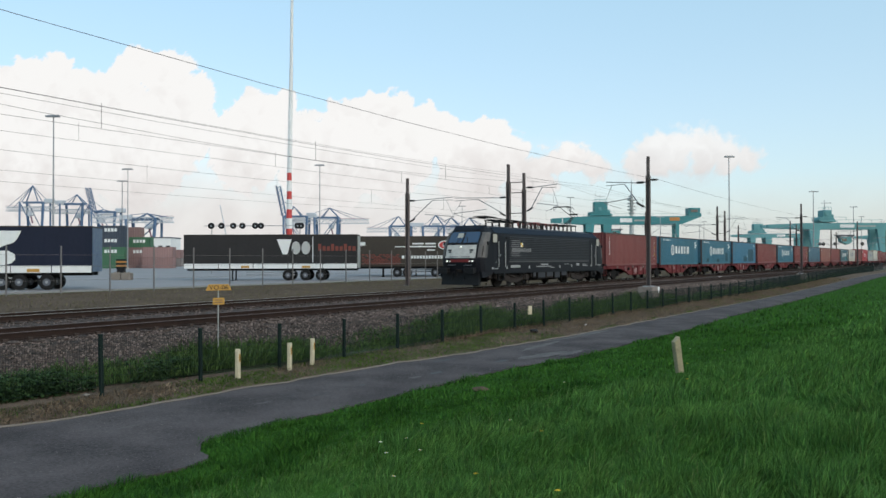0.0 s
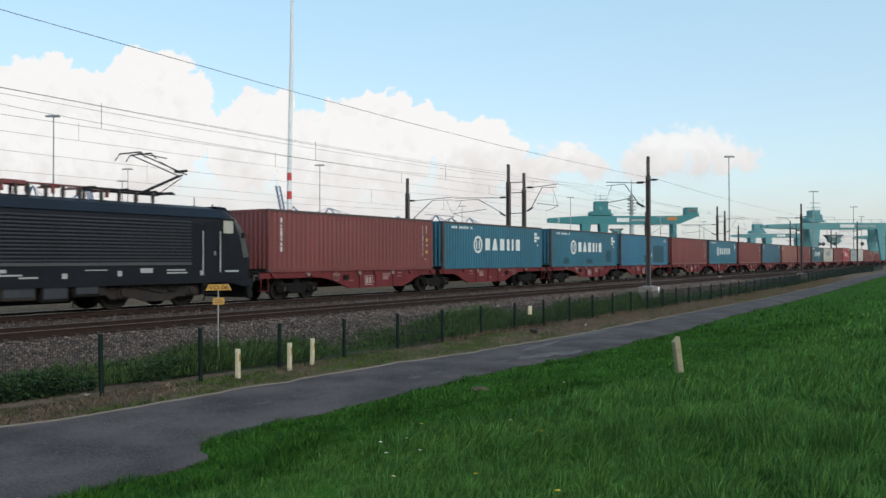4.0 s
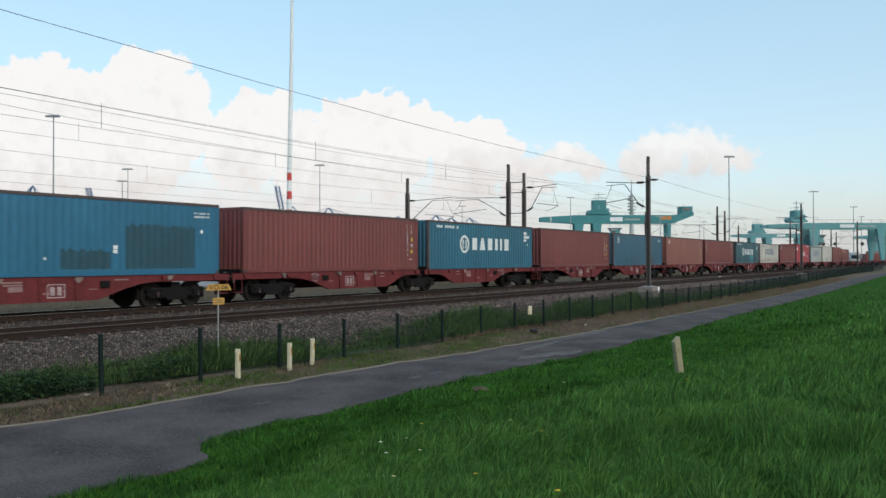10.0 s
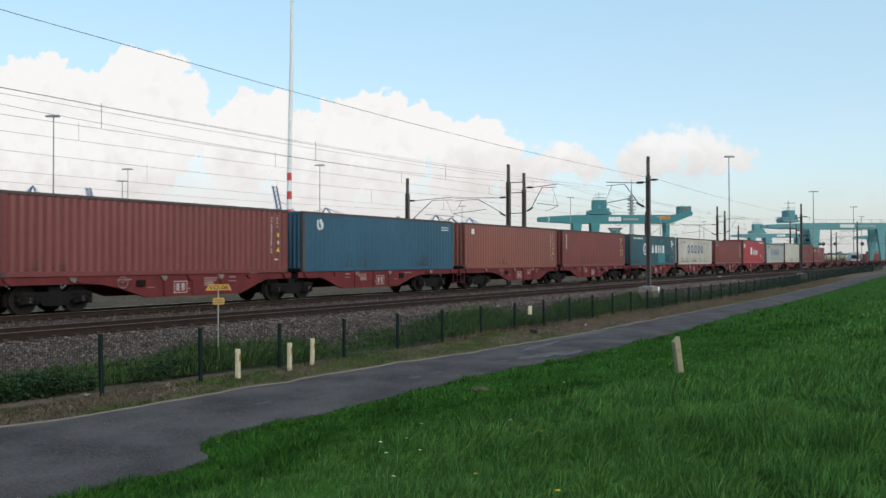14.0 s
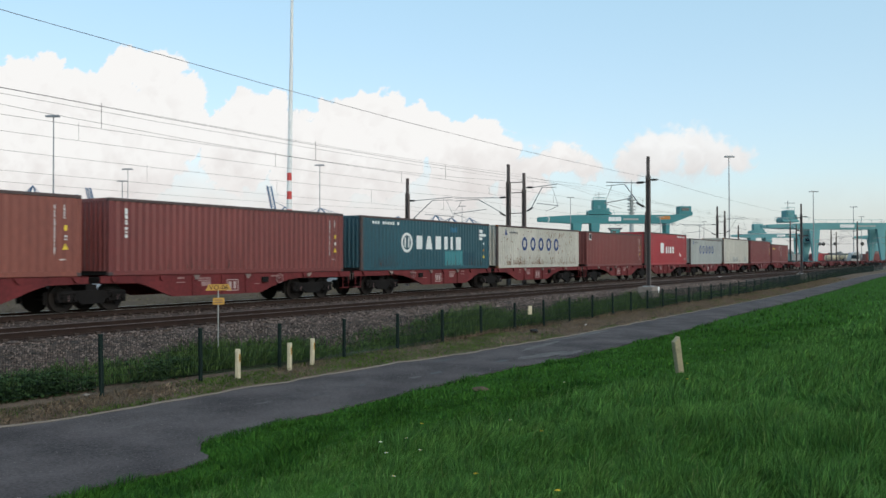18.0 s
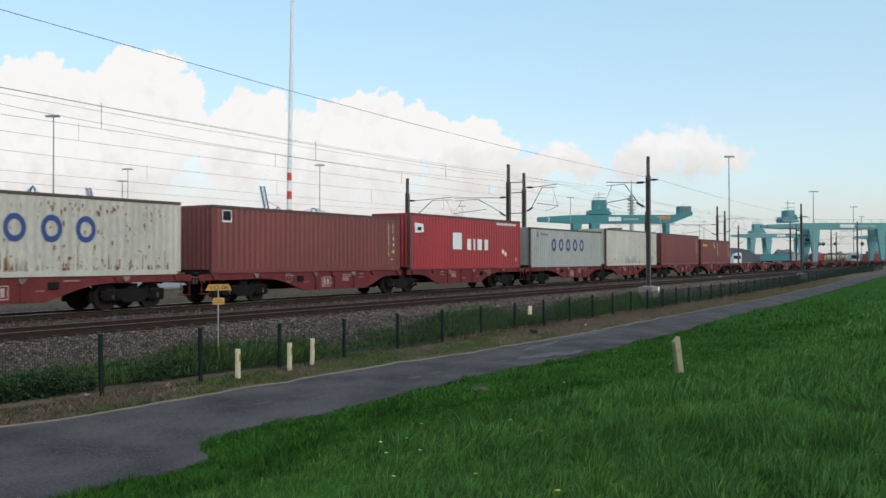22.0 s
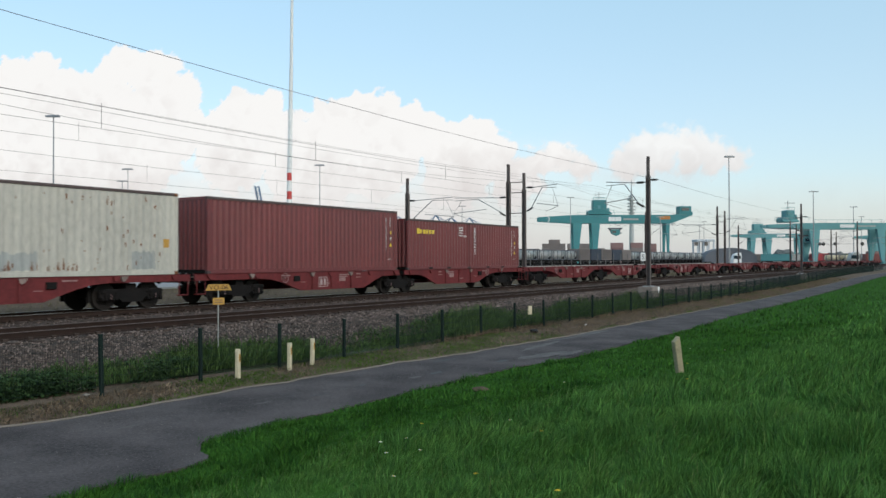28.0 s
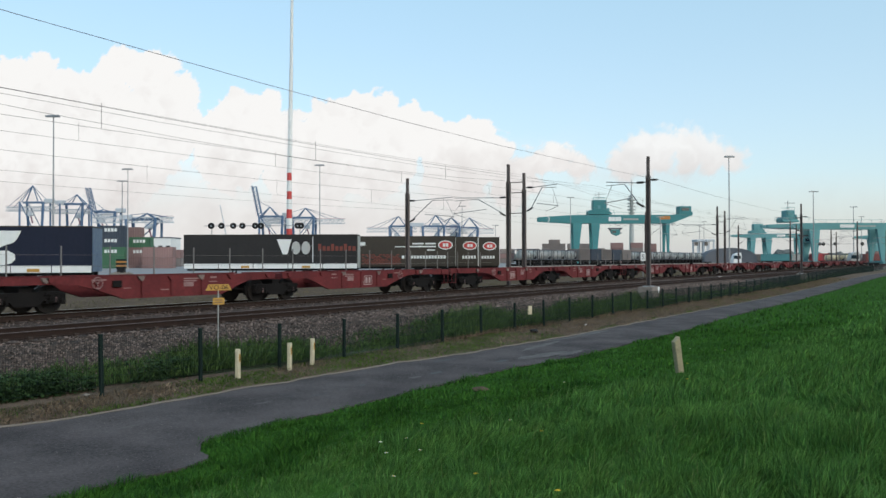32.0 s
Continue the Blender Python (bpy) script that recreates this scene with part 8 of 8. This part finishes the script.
def verge_grass():
    k = 80000
    x = 5 + 140 * GRNG.random(k) ** 1.6
    y = GRNG.uniform(15.3, 17.25, k)
    thick = wave(x, y * 0.6, 0.4, 8.0)
    reach = 16.85 + 0.35 * np.clip((x - 18) / 8, 0, 1) - 0.6 * np.clip((x - 33) / 10, 0, 1) + 0.16 * thick + 0.5 * np.exp(-((x - 46) / 5) ** 2)
    ok = (thick + GRNG.random(k) > -0.05) & (y < reach)
    ok &= y > np.interp(x, (9, 12.5, 15, 20), (16.05, 15.95, 15.6, 15.38)) + 0.35 * wave(x, y, 0.7, 2.0)
    x, y, thick = x[ok], y[ok], thick[ok]
    tall = np.clip(0.36 + 0.16 * thick, 0.18, 0.6) * GRNG.uniform(0.5, 1.25, len(x)) * (1 + 0.2 * np.clip((x - 22) / 8, 0, 1) - 0.25 * np.clip((x - 36) / 8, 0, 1) + 0.4 * np.exp(-((x - 46) / 5) ** 2))
    grass("verge_grass", x, y, tall, GRNG.uniform(0.010, 0.022, len(x)) * (1 + x / 45), M["verge_blade"], "tall dark green grass and weeds behind the fence", 0.7, (-0.1, -0.1), bank_z(x, y) - 0.01, 0.3)
    k = 70000
    x = 5 + 110 * GRNG.random(k) ** 1.7
    far = np.interp(x, CUT_X, CUTS[:, 1])
    y = far + 0.07 + (15.35 - far) * GRNG.random(k)
    patch = wave(x, y * 1.5, 0.7, 12.0)
    zone = np.clip((x - 11.6) / 2.2, 0, 1) * (1 - np.clip((x - 26.5) / 4, 0, 1))
    rim = np.clip(1 - (y - far) / 0.4, 0, 1)
    green = patch * 0.7 + 0.25 * GRNG.normal(0, 1, k) + 0.8 * zone + 0.3 * rim > 0.40
    grass("verge_grass", x[green], y[green], GRNG.uniform(0.03, 0.085, green.sum()), GRNG.uniform(0.007, 0.014, green.sum()) * (1 + x[green] / 50), M["verge_short"], "short green grass between the road and the fence", 0.8, (0.0, 0.0), lie(x[green], y[green]) + 0.025, 0.4)
    dry = ~green & (GRNG.random(k) < 0.55)
    grass("dry_grass", x[dry], y[dry], GRNG.uniform(0.04, 0.17, dry.sum()), GRNG.uniform(0.005, 0.012, dry.sum()) * (1 + x[dry] / 40), M["dry_blade"], "dry trampled straw-coloured grass by the road", 1.9, (0.0, 0.0), lie(x[dry], y[dry]) + 0.03, 0.6)
    # straw standing against the fence
    x = 24 + 60 * GRNG.random(9000) ** 1.3
    ok = wave(x, x * 0, 0.35, 5.0) + 0.5 * GRNG.random(9000) > 0.15
    x = x[ok]
    grass("dry_grass", x, GRNG.uniform(15.15, 15.6, len(x)), GRNG.uniform(0.08, 0.30, len(x)), GRNG.uniform(0.006, 0.012, len(x)) * (1 + x / 40), M["dry_blade"], "dry straw standing against the fence", 0.8)
    k = 30000
    x = 5 + 130 * GRNG.random(k)
    y = GRNG.uniform(28.7, 48.5, k)
    grass("yard_verge_grass", x, y, GRNG.uniform(0.04, 0.16, k), GRNG.uniform(0.02, 0.05, k), M["strip_blade"], "rough dull grass strip behind the tracks", 0.7, (0, 0), np.array([height(a, b) for a, b in zip(x, y)]))
    # leafy weeds at the fence foot
    k = 2600
    x = 5 + np.where(GRNG.random(k) < 0.55, 9.0, 60.0) * GRNG.random(k)
    y = GRNG.uniform(15.85, 16.75, k)
    ok = wave(x, y, 0.6, 20.0) + 0.3 * GRNG.random(k) > np.where(x < 14, -0.15, 0.12)
    x, y = x[ok], y[ok]
    k = len(x)
    tall = GRNG.uniform(0.2, 0.56, k) * np.where(x < 14, 1.0, 0.85)
    base = np.stack([x, y, lie(x, y)], -1)
    leaves = 28
    u = GRNG.random((k, leaves))
    r = GRNG.uniform(0.02, 0.17, (k, leaves)) * (1.1 - 0.6 * u)
    q = GRNG.uniform(0, 2 * np.pi, (k, leaves))
    c = base[:, None] + np.stack([r * np.cos(q), r * np.sin(q), tall[:, None] * (0.1 + 0.9 * u)], -1)
    half = GRNG.uniform(0.012, 0.034, (k, leaves))[..., None]
    d = np.stack([np.cos(q), np.sin(q), GRNG.uniform(-0.7, 0.3, (k, leaves))], -1) * half * 1.5
    w = np.stack([-np.sin(q), np.cos(q), GRNG.uniform(-0.3, 0.3, (k, leaves))], -1) * half * 0.8
    v = np.stack([c - d, c + w, c + d, c - w], 2).reshape(-1, 3)
    fast_mesh("weeds", v, np.arange(len(v)).reshape(-1, 4), M["weed"], "dark leafy weeds along the fence", "weeds")


M["pale_blade"] = material("pale_blade", (0.135, 0.20, 0.062), 0.6, color2=(0.09, 0.15, 0.045), scale=1, grain=3, per_island=0.35)
M["mown"] = material("mown_blade", (0.056, 0.156, 0.023), 0.6, color2=(0.019, 0.062, 0.010), scale=0.8, grain=5, spread=0.14, per_island=0.55)
M["strip_blade"] = material("strip_blade", (0.19, 0.15, 0.09), 0.7, color2=(0.09, 0.085, 0.045), scale=0.25, grain=1.5, per_island=0.4)
M["weed"] = material("weed_leaf", (0.052, 0.095, 0.034), 0.6, color2=(0.024, 0.046, 0.018), scale=1, grain=4, per_island=0.5)
matte(("strip_soil", "weed", "strip_blade", "pale_blade", "mown"), 0.03)
dyke_grass()
verge_grass()


# ---- flowers, litter, road scars ----
def blob(name, x, y, z, r, flat, mat, label, category, group="", seed=0):
    bm = bmesh.new()
    bmesh.ops.create_icosphere(bm, subdivisions=2, radius=r)
    for v in bm.verts:
        v.co *= 1 + 0.35 * noise.noise(v.co * (2.5 / r) + Vector((seed, 0, 0)))
        v.co.z *= flat
    ob = tagged(part(name, bm, mat), label, category, group)
    ob.matrix_basis = pose(x, y, z)
    return ob


def build_flower(x, y, mat, label, r=0.022):
    g = height(x, y)
    f = thing("flower", pose(x, y, g, random.uniform(-12, 12), random.uniform(-12, 12), random.uniform(0, 360)), label, "flower", "wild flowers")
    h = random.uniform(0.12, 0.2)
    part("stem", bm_tube(bmesh.new(), (0, 0, 0), (0, 0, h), 0.004, n=5), M["blade"], f)
    bm = bmesh.new()
    for k in range(9):
        a = 2 * math.pi * k / 9
        c, s = math.cos(a), math.sin(a)
        bm.faces.new([bm.verts.new(p) for p in ((0, 0, h), (r * c - r * 0.35 * s, r * s + r * 0.35 * c, h + 0.008), (r * 1.5 * c, r * 1.5 * s, h + 0.004), (r * c + r * 0.35 * s, r * s - r * 0.35 * c, h + 0.008))])
    part("petals", bm, mat, f)
    part("eye", bm_tube(bmesh.new(), (0, 0, h), (0, 0, h + 0.012), r * 0.4, n=8), M["flower_y"], f)


for x, y, c in ((8.91, 6.61, "w"), (8.47, 6.15, "w"), (9.11, 6.28, "w"), (8.47, 5.71, "w"), (10.12, 6.77, "y"), (7.49, 4.33, "y"), (6.61, 3.02, "y"), (20.41, 5.88, "w"), (19.77, 4.84, "w"), (14.21, 6.35, "w"), (16.74, 4.87, "y"), (7.28, 5.24, "w"), (9.17, 4.39, "y"), (14.03, 4.06, "y"), (10.00, 5.24, "w")):
    build_flower(x, y, M["white"] if c == "w" else M["flower_y"], "small white daisy in the grass" if c == "w" else "small yellow flower in the grass", 0.016 if c == "w" else 0.02)

lit = thing("plastic_sheet", pose(9.86, 16.29, -1.19, 0, 0, 20), "crumpled white plastic scrap in the verge", "litter")
bm = bmesh.new()
pts = [[bm.verts.new((0.075 * i - 0.4, 0.07 * j, 0.04 + 0.04 * noise.noise((i * 0.8, j * 1.3, 2)))) for j in range(4)] for i in range(11)]
for i in range(10):
    for j in range(3):
        if (i * 3 + j) % 7:
            bm.faces.new((pts[i][j], pts[i + 1][j], pts[i + 1][j + 1], pts[i][j + 1]))
part("scrap", bm, M["litter"], lit)
for i, (x, y, r, mt, lb) in enumerate(((11.11, 16.57, 0.05, "litter", "white paper scrap on the dry verge"), (11.11, 16.16, 0.04, "litter", "white paper scrap on the dry verge"), (10.78, 15.46, 0.07, "sand", "brown clod on the dry verge"), (14.18, 16.78, 0.05, "litter", "white paper scrap by the fence"), (29.46, 14.44, 0.16, "black", "black rubbish bag by the fence"), (33.84, 14.15, 0.06, "litter", "white paper scrap on the verge"), (5.98, 9.90, 0.03, "litter", "pale pebble on the asphalt"))):
    blob("litter", x, y, height(x, y) + r * 0.3 + 0.05, r, 0.5, M[mt], lb, "litter", "", i * 3.1)


def road_scar(x, y, lx, ly, mat, label, seed):
    """A thin irregular patch of worn or mended asphalt."""
    bm = bmesh.new()
    n = 40
    rim = [bm.verts.new((lx * math.cos(2 * math.pi * k / n) * (1 + 0.5 * noise.noise((k * 0.5, seed, 0)) + 0.3 * noise.noise((k * 1.7, seed, 3))), ly * math.sin(2 * math.pi * k / n) * (1 + 0.5 * noise.noise((k * 0.5, seed, 7)) + 0.4 * noise.noise((k * 1.9, seed, 4))), 0)) for k in range(n)]
    bm.faces.new(rim)
    near, far = road_edges(x)
    k = (y - near) / (far - near)
    ob = tagged(part("road_patch", bm, mat), label, "road patch", "worn patches of the road", "structure")
    ob.matrix_basis = pose(x, y, -1.235 + rise(x) + 0.03 * (1 - (2 * k - 1) ** 2) + 0.006, 0, 0, random.uniform(-8, 8))


M["tar"] = material("tar", (0.03, 0.03, 0.032), 0.7, amount=0.3)
M["pale_asphalt"] = material("pale_asphalt", (0.135, 0.118, 0.112), 0.95, color2=(0.055, 0.048, 0.047), scale=2.2, grain=30, spread=0.12)
for i, (x, y, lx, ly, mt) in enumerate(((15.45, 11.94, 0.14, 0.06, "tar"), (18.12, 11.64, 0.30, 0.10, "tar"), (13.79, 11.88, 0.28, 0.03, "tar"), (12.46, 12.15, 0.3, 0.05, "pale_asphalt"), (17.16, 11.63, 0.25, 0.08, "pale_asphalt"), (9.49, 12.41, 0.25, 0.04, "pale_asphalt"), (23.07, 11.03, 1.3, 0.30, "pale_asphalt"), (25.6, 12.3, 1.8, 0.16, "pale_asphalt"), (28.5, 12.75, 1.6, 0.10, "pale_asphalt"), (20.6, 12.9, 0.5, 0.08, "tar"), (21.2, 11.4, 0.35, 0.10, "tar"), (24.21, 10.62, 0.9, 0.2, "pale_asphalt"), (31.09, 12.79, 1.5, 0.25, "pale_asphalt"), (14.77, 11.91, 0.15, 0.05, "pale_asphalt"), (8.68, 8.85, 0.2, 0.08, "pale_asphalt"))):
    road_scar(x, y, lx, ly, M[mt], "dark tar spot on the asphalt" if mt == "tar" else "pale worn patch of asphalt", i * 2.3)
gx = 4 + 16 * GRNG.random(9000) ** 1.3
gn, gf = np.interp(gx, CUT_X, CUTS[:, 0]), np.interp(gx, CUT_X, CUTS[:, 1])
gk = GRNG.random(9000)
keep = (wave(gx, gk * 4, 0.7, 6.0) + 1.1 * GRNG.random(9000) > 0.3) | (gk > 0.93)
gx, gn, gf, gk = gx[keep], gn[keep], gf[keep], gk[keep]
gz = -1.235 + 0.03 * (1 - (2 * gk - 1) ** 2) + 0.003
grit = GRNG.uniform(-1, 1, (len(gx), 4, 3)) * GRNG.uniform(0.003, 0.008, len(gx))[:, None, None] + np.stack([gx, gn + (gf - gn) * gk, gz], -1)[:, None]
fast_mesh("road_grit", grit.reshape(-1, 3), (np.array([(0, 1, 2), (0, 2, 3), (0, 3, 1), (1, 3, 2)])[None] + 4 * np.arange(len(gx))[:, None, None]).reshape(-1, 3), M["grit"], "loose pale and dark grit on the asphalt", "grit")
blob("molehill", 15.39, 8.79, -1.05, 0.2, 0.28, M["strip_soil"], "low bare molehill in the grass", "molehill", "", 4.0)


# ---- clouds: a distant bank of cumulus and haze ----
def build_clouds():
    far = 3500.0
    # side, up, radius of the swelling heads, in hundreds of metres
    heads = [(-18.6, 6.6, 1.5), (-17.4, 7.5, 1.0), (-16.4, 7.65, 0.95), (-15.5, 7.0, 1.0), (-17.0, 5.6, 2.2), (-14.3, 5.7, 1.6), (-13.6, 6.9, 1.2), (-12.7, 7.85, 0.95), (-11.7, 7.7, 1.05), (-11.2, 6.7, 1.3), (-10.8, 5.4, 1.3), (-13.0, 4.6, 2.4),
             (-8.7, 5.7, 0.9), (-7.9, 6.2, 0.95), (-7.0, 6.1, 0.9), (-6.5, 5.2, 1.1), (-8.4, 4.4, 1.6), (-16.9, 3.4, 2.6), (-5.0, 5.2, 0.95), (-4.2, 5.75, 0.95), (-3.2, 6.05, 0.95), (-2.2, 6.0, 0.9), (-1.3, 5.5, 1.0), (-0.3, 5.1, 1.0),
             (0.8, 4.95, 1.0), (1.8, 4.75, 0.95), (2.5, 4.2, 0.9), (-2.6, 4.3, 1.8), (-5.2, 3.7, 1.9), (0.8, 3.6, 1.4), (4.3, 4.0, 0.75), (5.2, 4.15, 0.75), (6.0, 3.8, 0.6), (3.4, 3.3, 1.1),
             (8.6, 4.3, 0.75), (9.5, 4.55, 0.8), (10.5, 4.5, 0.8), (11.5, 4.3, 0.65), (12.3, 4.15, 0.5), (8.0, 3.9, 0.6)]
    su = np.linspace(-22.5, 22.5, 860)
    uu = np.linspace(-0.6, 10.5, 230)
    gx, gz = np.meshgrid(su, uu)

    def lattice_noise(x, z, seed):
        i, j = np.floor(x), np.floor(z)
        a, b = x - i, z - j
        a, b = a * a * a * (a * (a * 6 - 15) + 10), b * b * b * (b * (b * 6 - 15) + 10)

        def corner(p, q):
            h = np.modf(np.sin((i + p) * 127.1 + (j + q) * 311.7 + seed * 74.7) * 43758.5453)[0] * 2 * np.pi
            return np.cos(h) * (x - i - p) + np.sin(h) * (z - j - q)
        return ((corner(0, 0) * (1 - a) + corner(1, 0) * a) * (1 - b) + (corner(0, 1) * (1 - a) + corner(1, 1) * a) * b) * 1.5

    def fbm(x, z, s, octaves, seed, billow=False):
        out, share = np.zeros(x.shape), 1.0
        for o in range(octaves):
            v = lattice_noise(x * s * 2 ** o + 13.7 * o, z * s * 2 ** o + 5.1 * o, seed + o)
            out += share * (2 * np.abs(v) - 0.55 if billow else v)
            share *= 0.52
        return out

    n1, n2 = fbm(gx, gz, 0.55, 5, 1.0), fbm(gx, gz, 0.5, 5, 9.0)
    puff = fbm(gx + 0.25 * n1, gz + 0.25 * n2, 1.05, 5, 20.0, True)

    def density(x, z):
        d = np.full(x.shape, -3.0)
        for a, b, r in heads:
            d = np.maximum(d, (1.0 - np.hypot(x + 0.22 * n1 - a, z + 0.22 * n2 - b) / r) * r)
        return d - 0.24 * puff

    d = density(gx, gz)
    thin = np.clip((gx - 7.0) / 1.0, 0, 1)
    soft = 0.13 + 0.34 * thin + 0.25 * np.clip((gx - 2.5) / 3, 0, 1) * (1 - thin)
    cover = np.clip((d + 0.10 + 0.25 * thin) / soft, 0, 1)
    cover = cover * cover * (3 - 2 * cover)
    low = np.clip((gz - 0.5) / 2.4, 0, 1)
    cover = cover * (1 - 0.08 * thin) * (0.55 + 0.45 * low)
    bank = np.clip((5.4 - gz + 0.5 * n2) / 3.2, 0, 1) * np.clip((7.5 - gx) / 8.0, 0, 1)
    veil = np.clip(0.90 * bank, 0, 1)
    low_haze = 0.55 * np.clip((3.6 - gz + 0.25 * n2) / 3.0, 0, 1)
    streak = 0.35 * np.clip(1 - np.hypot((gx - 8.5) / 4.5, (gz - 3.55 + 0.2 * n1) / 0.55), 0, 1)
    alpha = 1 - (1 - cover) * (1 - veil) * (1 - low_haze) * (1 - streak)
    fold = np.clip(puff, -0.6, 0.8)
    depth = np.clip(d, 0, 1.6)
    shade = 0.97 - 0.13 * fold * np.clip(depth * 1.5, 0, 1) - 0.10 * n1 - 0.42 * np.clip((5.2 - gz + 0.7 * n2) / 3.6, 0, 1) - 0.20 * np.clip((gx + 1) / 6, 0, 1) * np.clip((4.7 - gz) / 1.2, 0, 1) - 0.04 * thin
    shade = np.clip(shade, 0, 1)
    base = AHEAD * far
    verts = [tuple(RIGHT * (a * 100) + Vector((0, 0, b * 100 + 1.67))) for a, b in zip(gx.ravel(), gz.ravel())]
    n = len(su)
    i, j = np.meshgrid(np.arange(n - 1), np.arange(len(uu) - 1))
    q = (j * n + i).ravel()
    me = bpy.data.meshes.new("backdrop")
    me.from_pydata(verts, [], np.stack([q, q + 1, q + n + 1, q + n], -1).tolist())
    for name, val in (("cover", alpha), ("tone", shade)):
        at = me.attributes.new(name, "FLOAT", "POINT")
        at.data.foreach_set("value", val.ravel().astype(np.float32))
    m = bpy.data.materials.new("cumulus")
    m.use_nodes = True
    nd, ln = m.node_tree.nodes, m.node_tree.links
    nd.clear()
    out, mixn, em, tr = nd.new("ShaderNodeOutputMaterial"), nd.new("ShaderNodeMixShader"), nd.new("ShaderNodeEmission"), nd.new("ShaderNodeBsdfTransparent")
    ca, ct = nd.new("ShaderNodeAttribute"), nd.new("ShaderNodeAttribute")
    ca.attribute_name, ct.attribute_name = "cover", "tone"
    ramp = nd.new("ShaderNodeValToRGB")
    ramp.color_ramp.elements[0].position, ramp.color_ramp.elements[0].color = 0.35, (0.745, 0.70, 0.685, 1)
    ramp.color_ramp.elements[1].position, ramp.color_ramp.elements[1].color = 0.95, (1.0, 0.99, 0.975, 1)
    ln.new(ct.outputs["Fac"], ramp.inputs[0])
    ln.new(ramp.outputs[0], em.inputs["Color"])
    em.inputs["Strength"].default_value = CLOUD_GLOW
    ln.new(ca.outputs["Fac"], mixn.inputs[0])
    ln.new(tr.outputs[0], mixn.inputs[1])
    ln.new(em.outputs[0], mixn.inputs[2])
    ln.new(mixn.outputs[0], out.inputs["Surface"])
    me.materials.append(m)
    me.polygons.foreach_set("use_smooth", [True] * len(me.polygons))
    ob = tagged(new("backdrop", me), "bright white cumulus clouds and haze over the port", "clouds", kind="structure")
    ob.matrix_basis = Matrix.Translation(base)
    return ob


CLOUD_GLOW = 0.74
clouds = build_clouds()
woods = bmesh.new()
for i in range(150):
    p = RIGHT * (-700 + 11.5 * i + random.uniform(-4, 4)) + AHEAD * (850 + random.uniform(-60, 60))
    r = random.uniform(7, 12)
    for k in range(4):
        o = p + Vector((random.uniform(-7, 7), random.uniform(-5, 5), random.uniform(0.0, 0.35) * r))
        bmesh.ops.create_icosphere(woods, subdivisions=2, radius=r * random.uniform(0.4, 0.75), matrix=Matrix.Translation(o))
for v in woods.verts:
    v.co += Vector((noise.noise(v.co * 0.3), noise.noise(v.co * 0.3 + Vector((9, 0, 0))), noise.noise(v.co * 0.3 + Vector((0, 9, 0))))) * 2.5
tagged(part("far_woods", woods, M["haze_wood"]), "low dark line of far trees on the horizon", "trees", kind="stuff")
# ---- what moves ----
def motions():
    times = [0, 4, 8, 12, 16, 20, 24, 28, 32]
    for ob, x0, z in MOVERS:
        walk(ob, [(t, pose(x0 - SPEED * t + EASE * t * t, TRAIN_Y, z)) for t in times])
    # wheels roll: one set of keys for each kind of wheelset, shared by its equals
    rolled = {}
    for wheel, ax in WHEELS:
        r = wheel.matrix_basis.translation.z
        key = (round(r, 2), ax)
        if key not in rolled:
            rows = []
            for i in range(481):
                t = i / 15
                rows.append((t, pose(ax, 0, r, 0, -math.degrees((SPEED * t - EASE * t * t) / r) % 360, 0)))
            walk(wheel, rows)
            rolled[key] = wheel.animation_data
        else:
            wheel.rotation_mode = "QUATERNION"
            keys = wheel.animation_data_create()
            keys.action = rolled[key].action
            keys.action_slot = rolled[key].action_slot
    drift = clouds.matrix_basis.copy()
    walk(clouds, [(0, Matrix.Translation(RIGHT * 24) @ drift), (32, Matrix.Translation(RIGHT * -40) @ drift)])
    # the green gantry creeps along its rails, the trolleys run along the bridges
    g3 = gantry_3.matrix_basis.copy()
    toward = Vector((-1, 0, 0))
    rows = [(0, 0.0), (6, 6.5), (9, 11.0), (12, 13.5), (14, 14.0), (32, 14.0)]
    walk(gantry_3, [(t, Matrix.Translation(toward * d) @ g3) for t, d in rows])
    z3, z1 = trolley_3.matrix_basis.translation.copy(), trolley_1.matrix_basis.translation.copy()
    walk(trolley_3, [(0, Matrix.Translation(z3)), (12, Matrix.Translation(z3 + Vector((4.5, 0, 0)))), (14, Matrix.Translation(z3 + Vector((4.8, 0, 0)))), (32, Matrix.Translation(z3 + Vector((4.8, 0, 0))))])
    run = lambda d: Matrix.Translation(z1 + Vector((d, 0, 0)))
    walk(trolley_1, [(0, run(0)), (6, run(-6.0)), (9, run(-9.0)), (13, run(-12.5)), (15, run(-13.0)), (32, run(-13.0))])
    # quay cranes travelling along the quay
    for crane in (mover_a, mover_c):
        m = crane.matrix_basis.copy()
        walk(crane, [(t, Matrix.Translation(RIGHT * -d) @ m) for t, d in ((0, 0), (6, 0.5), (13, 2.3), (19, 9.0), (23, 14.5), (28, 17.8), (32, 20.0))])


motions()
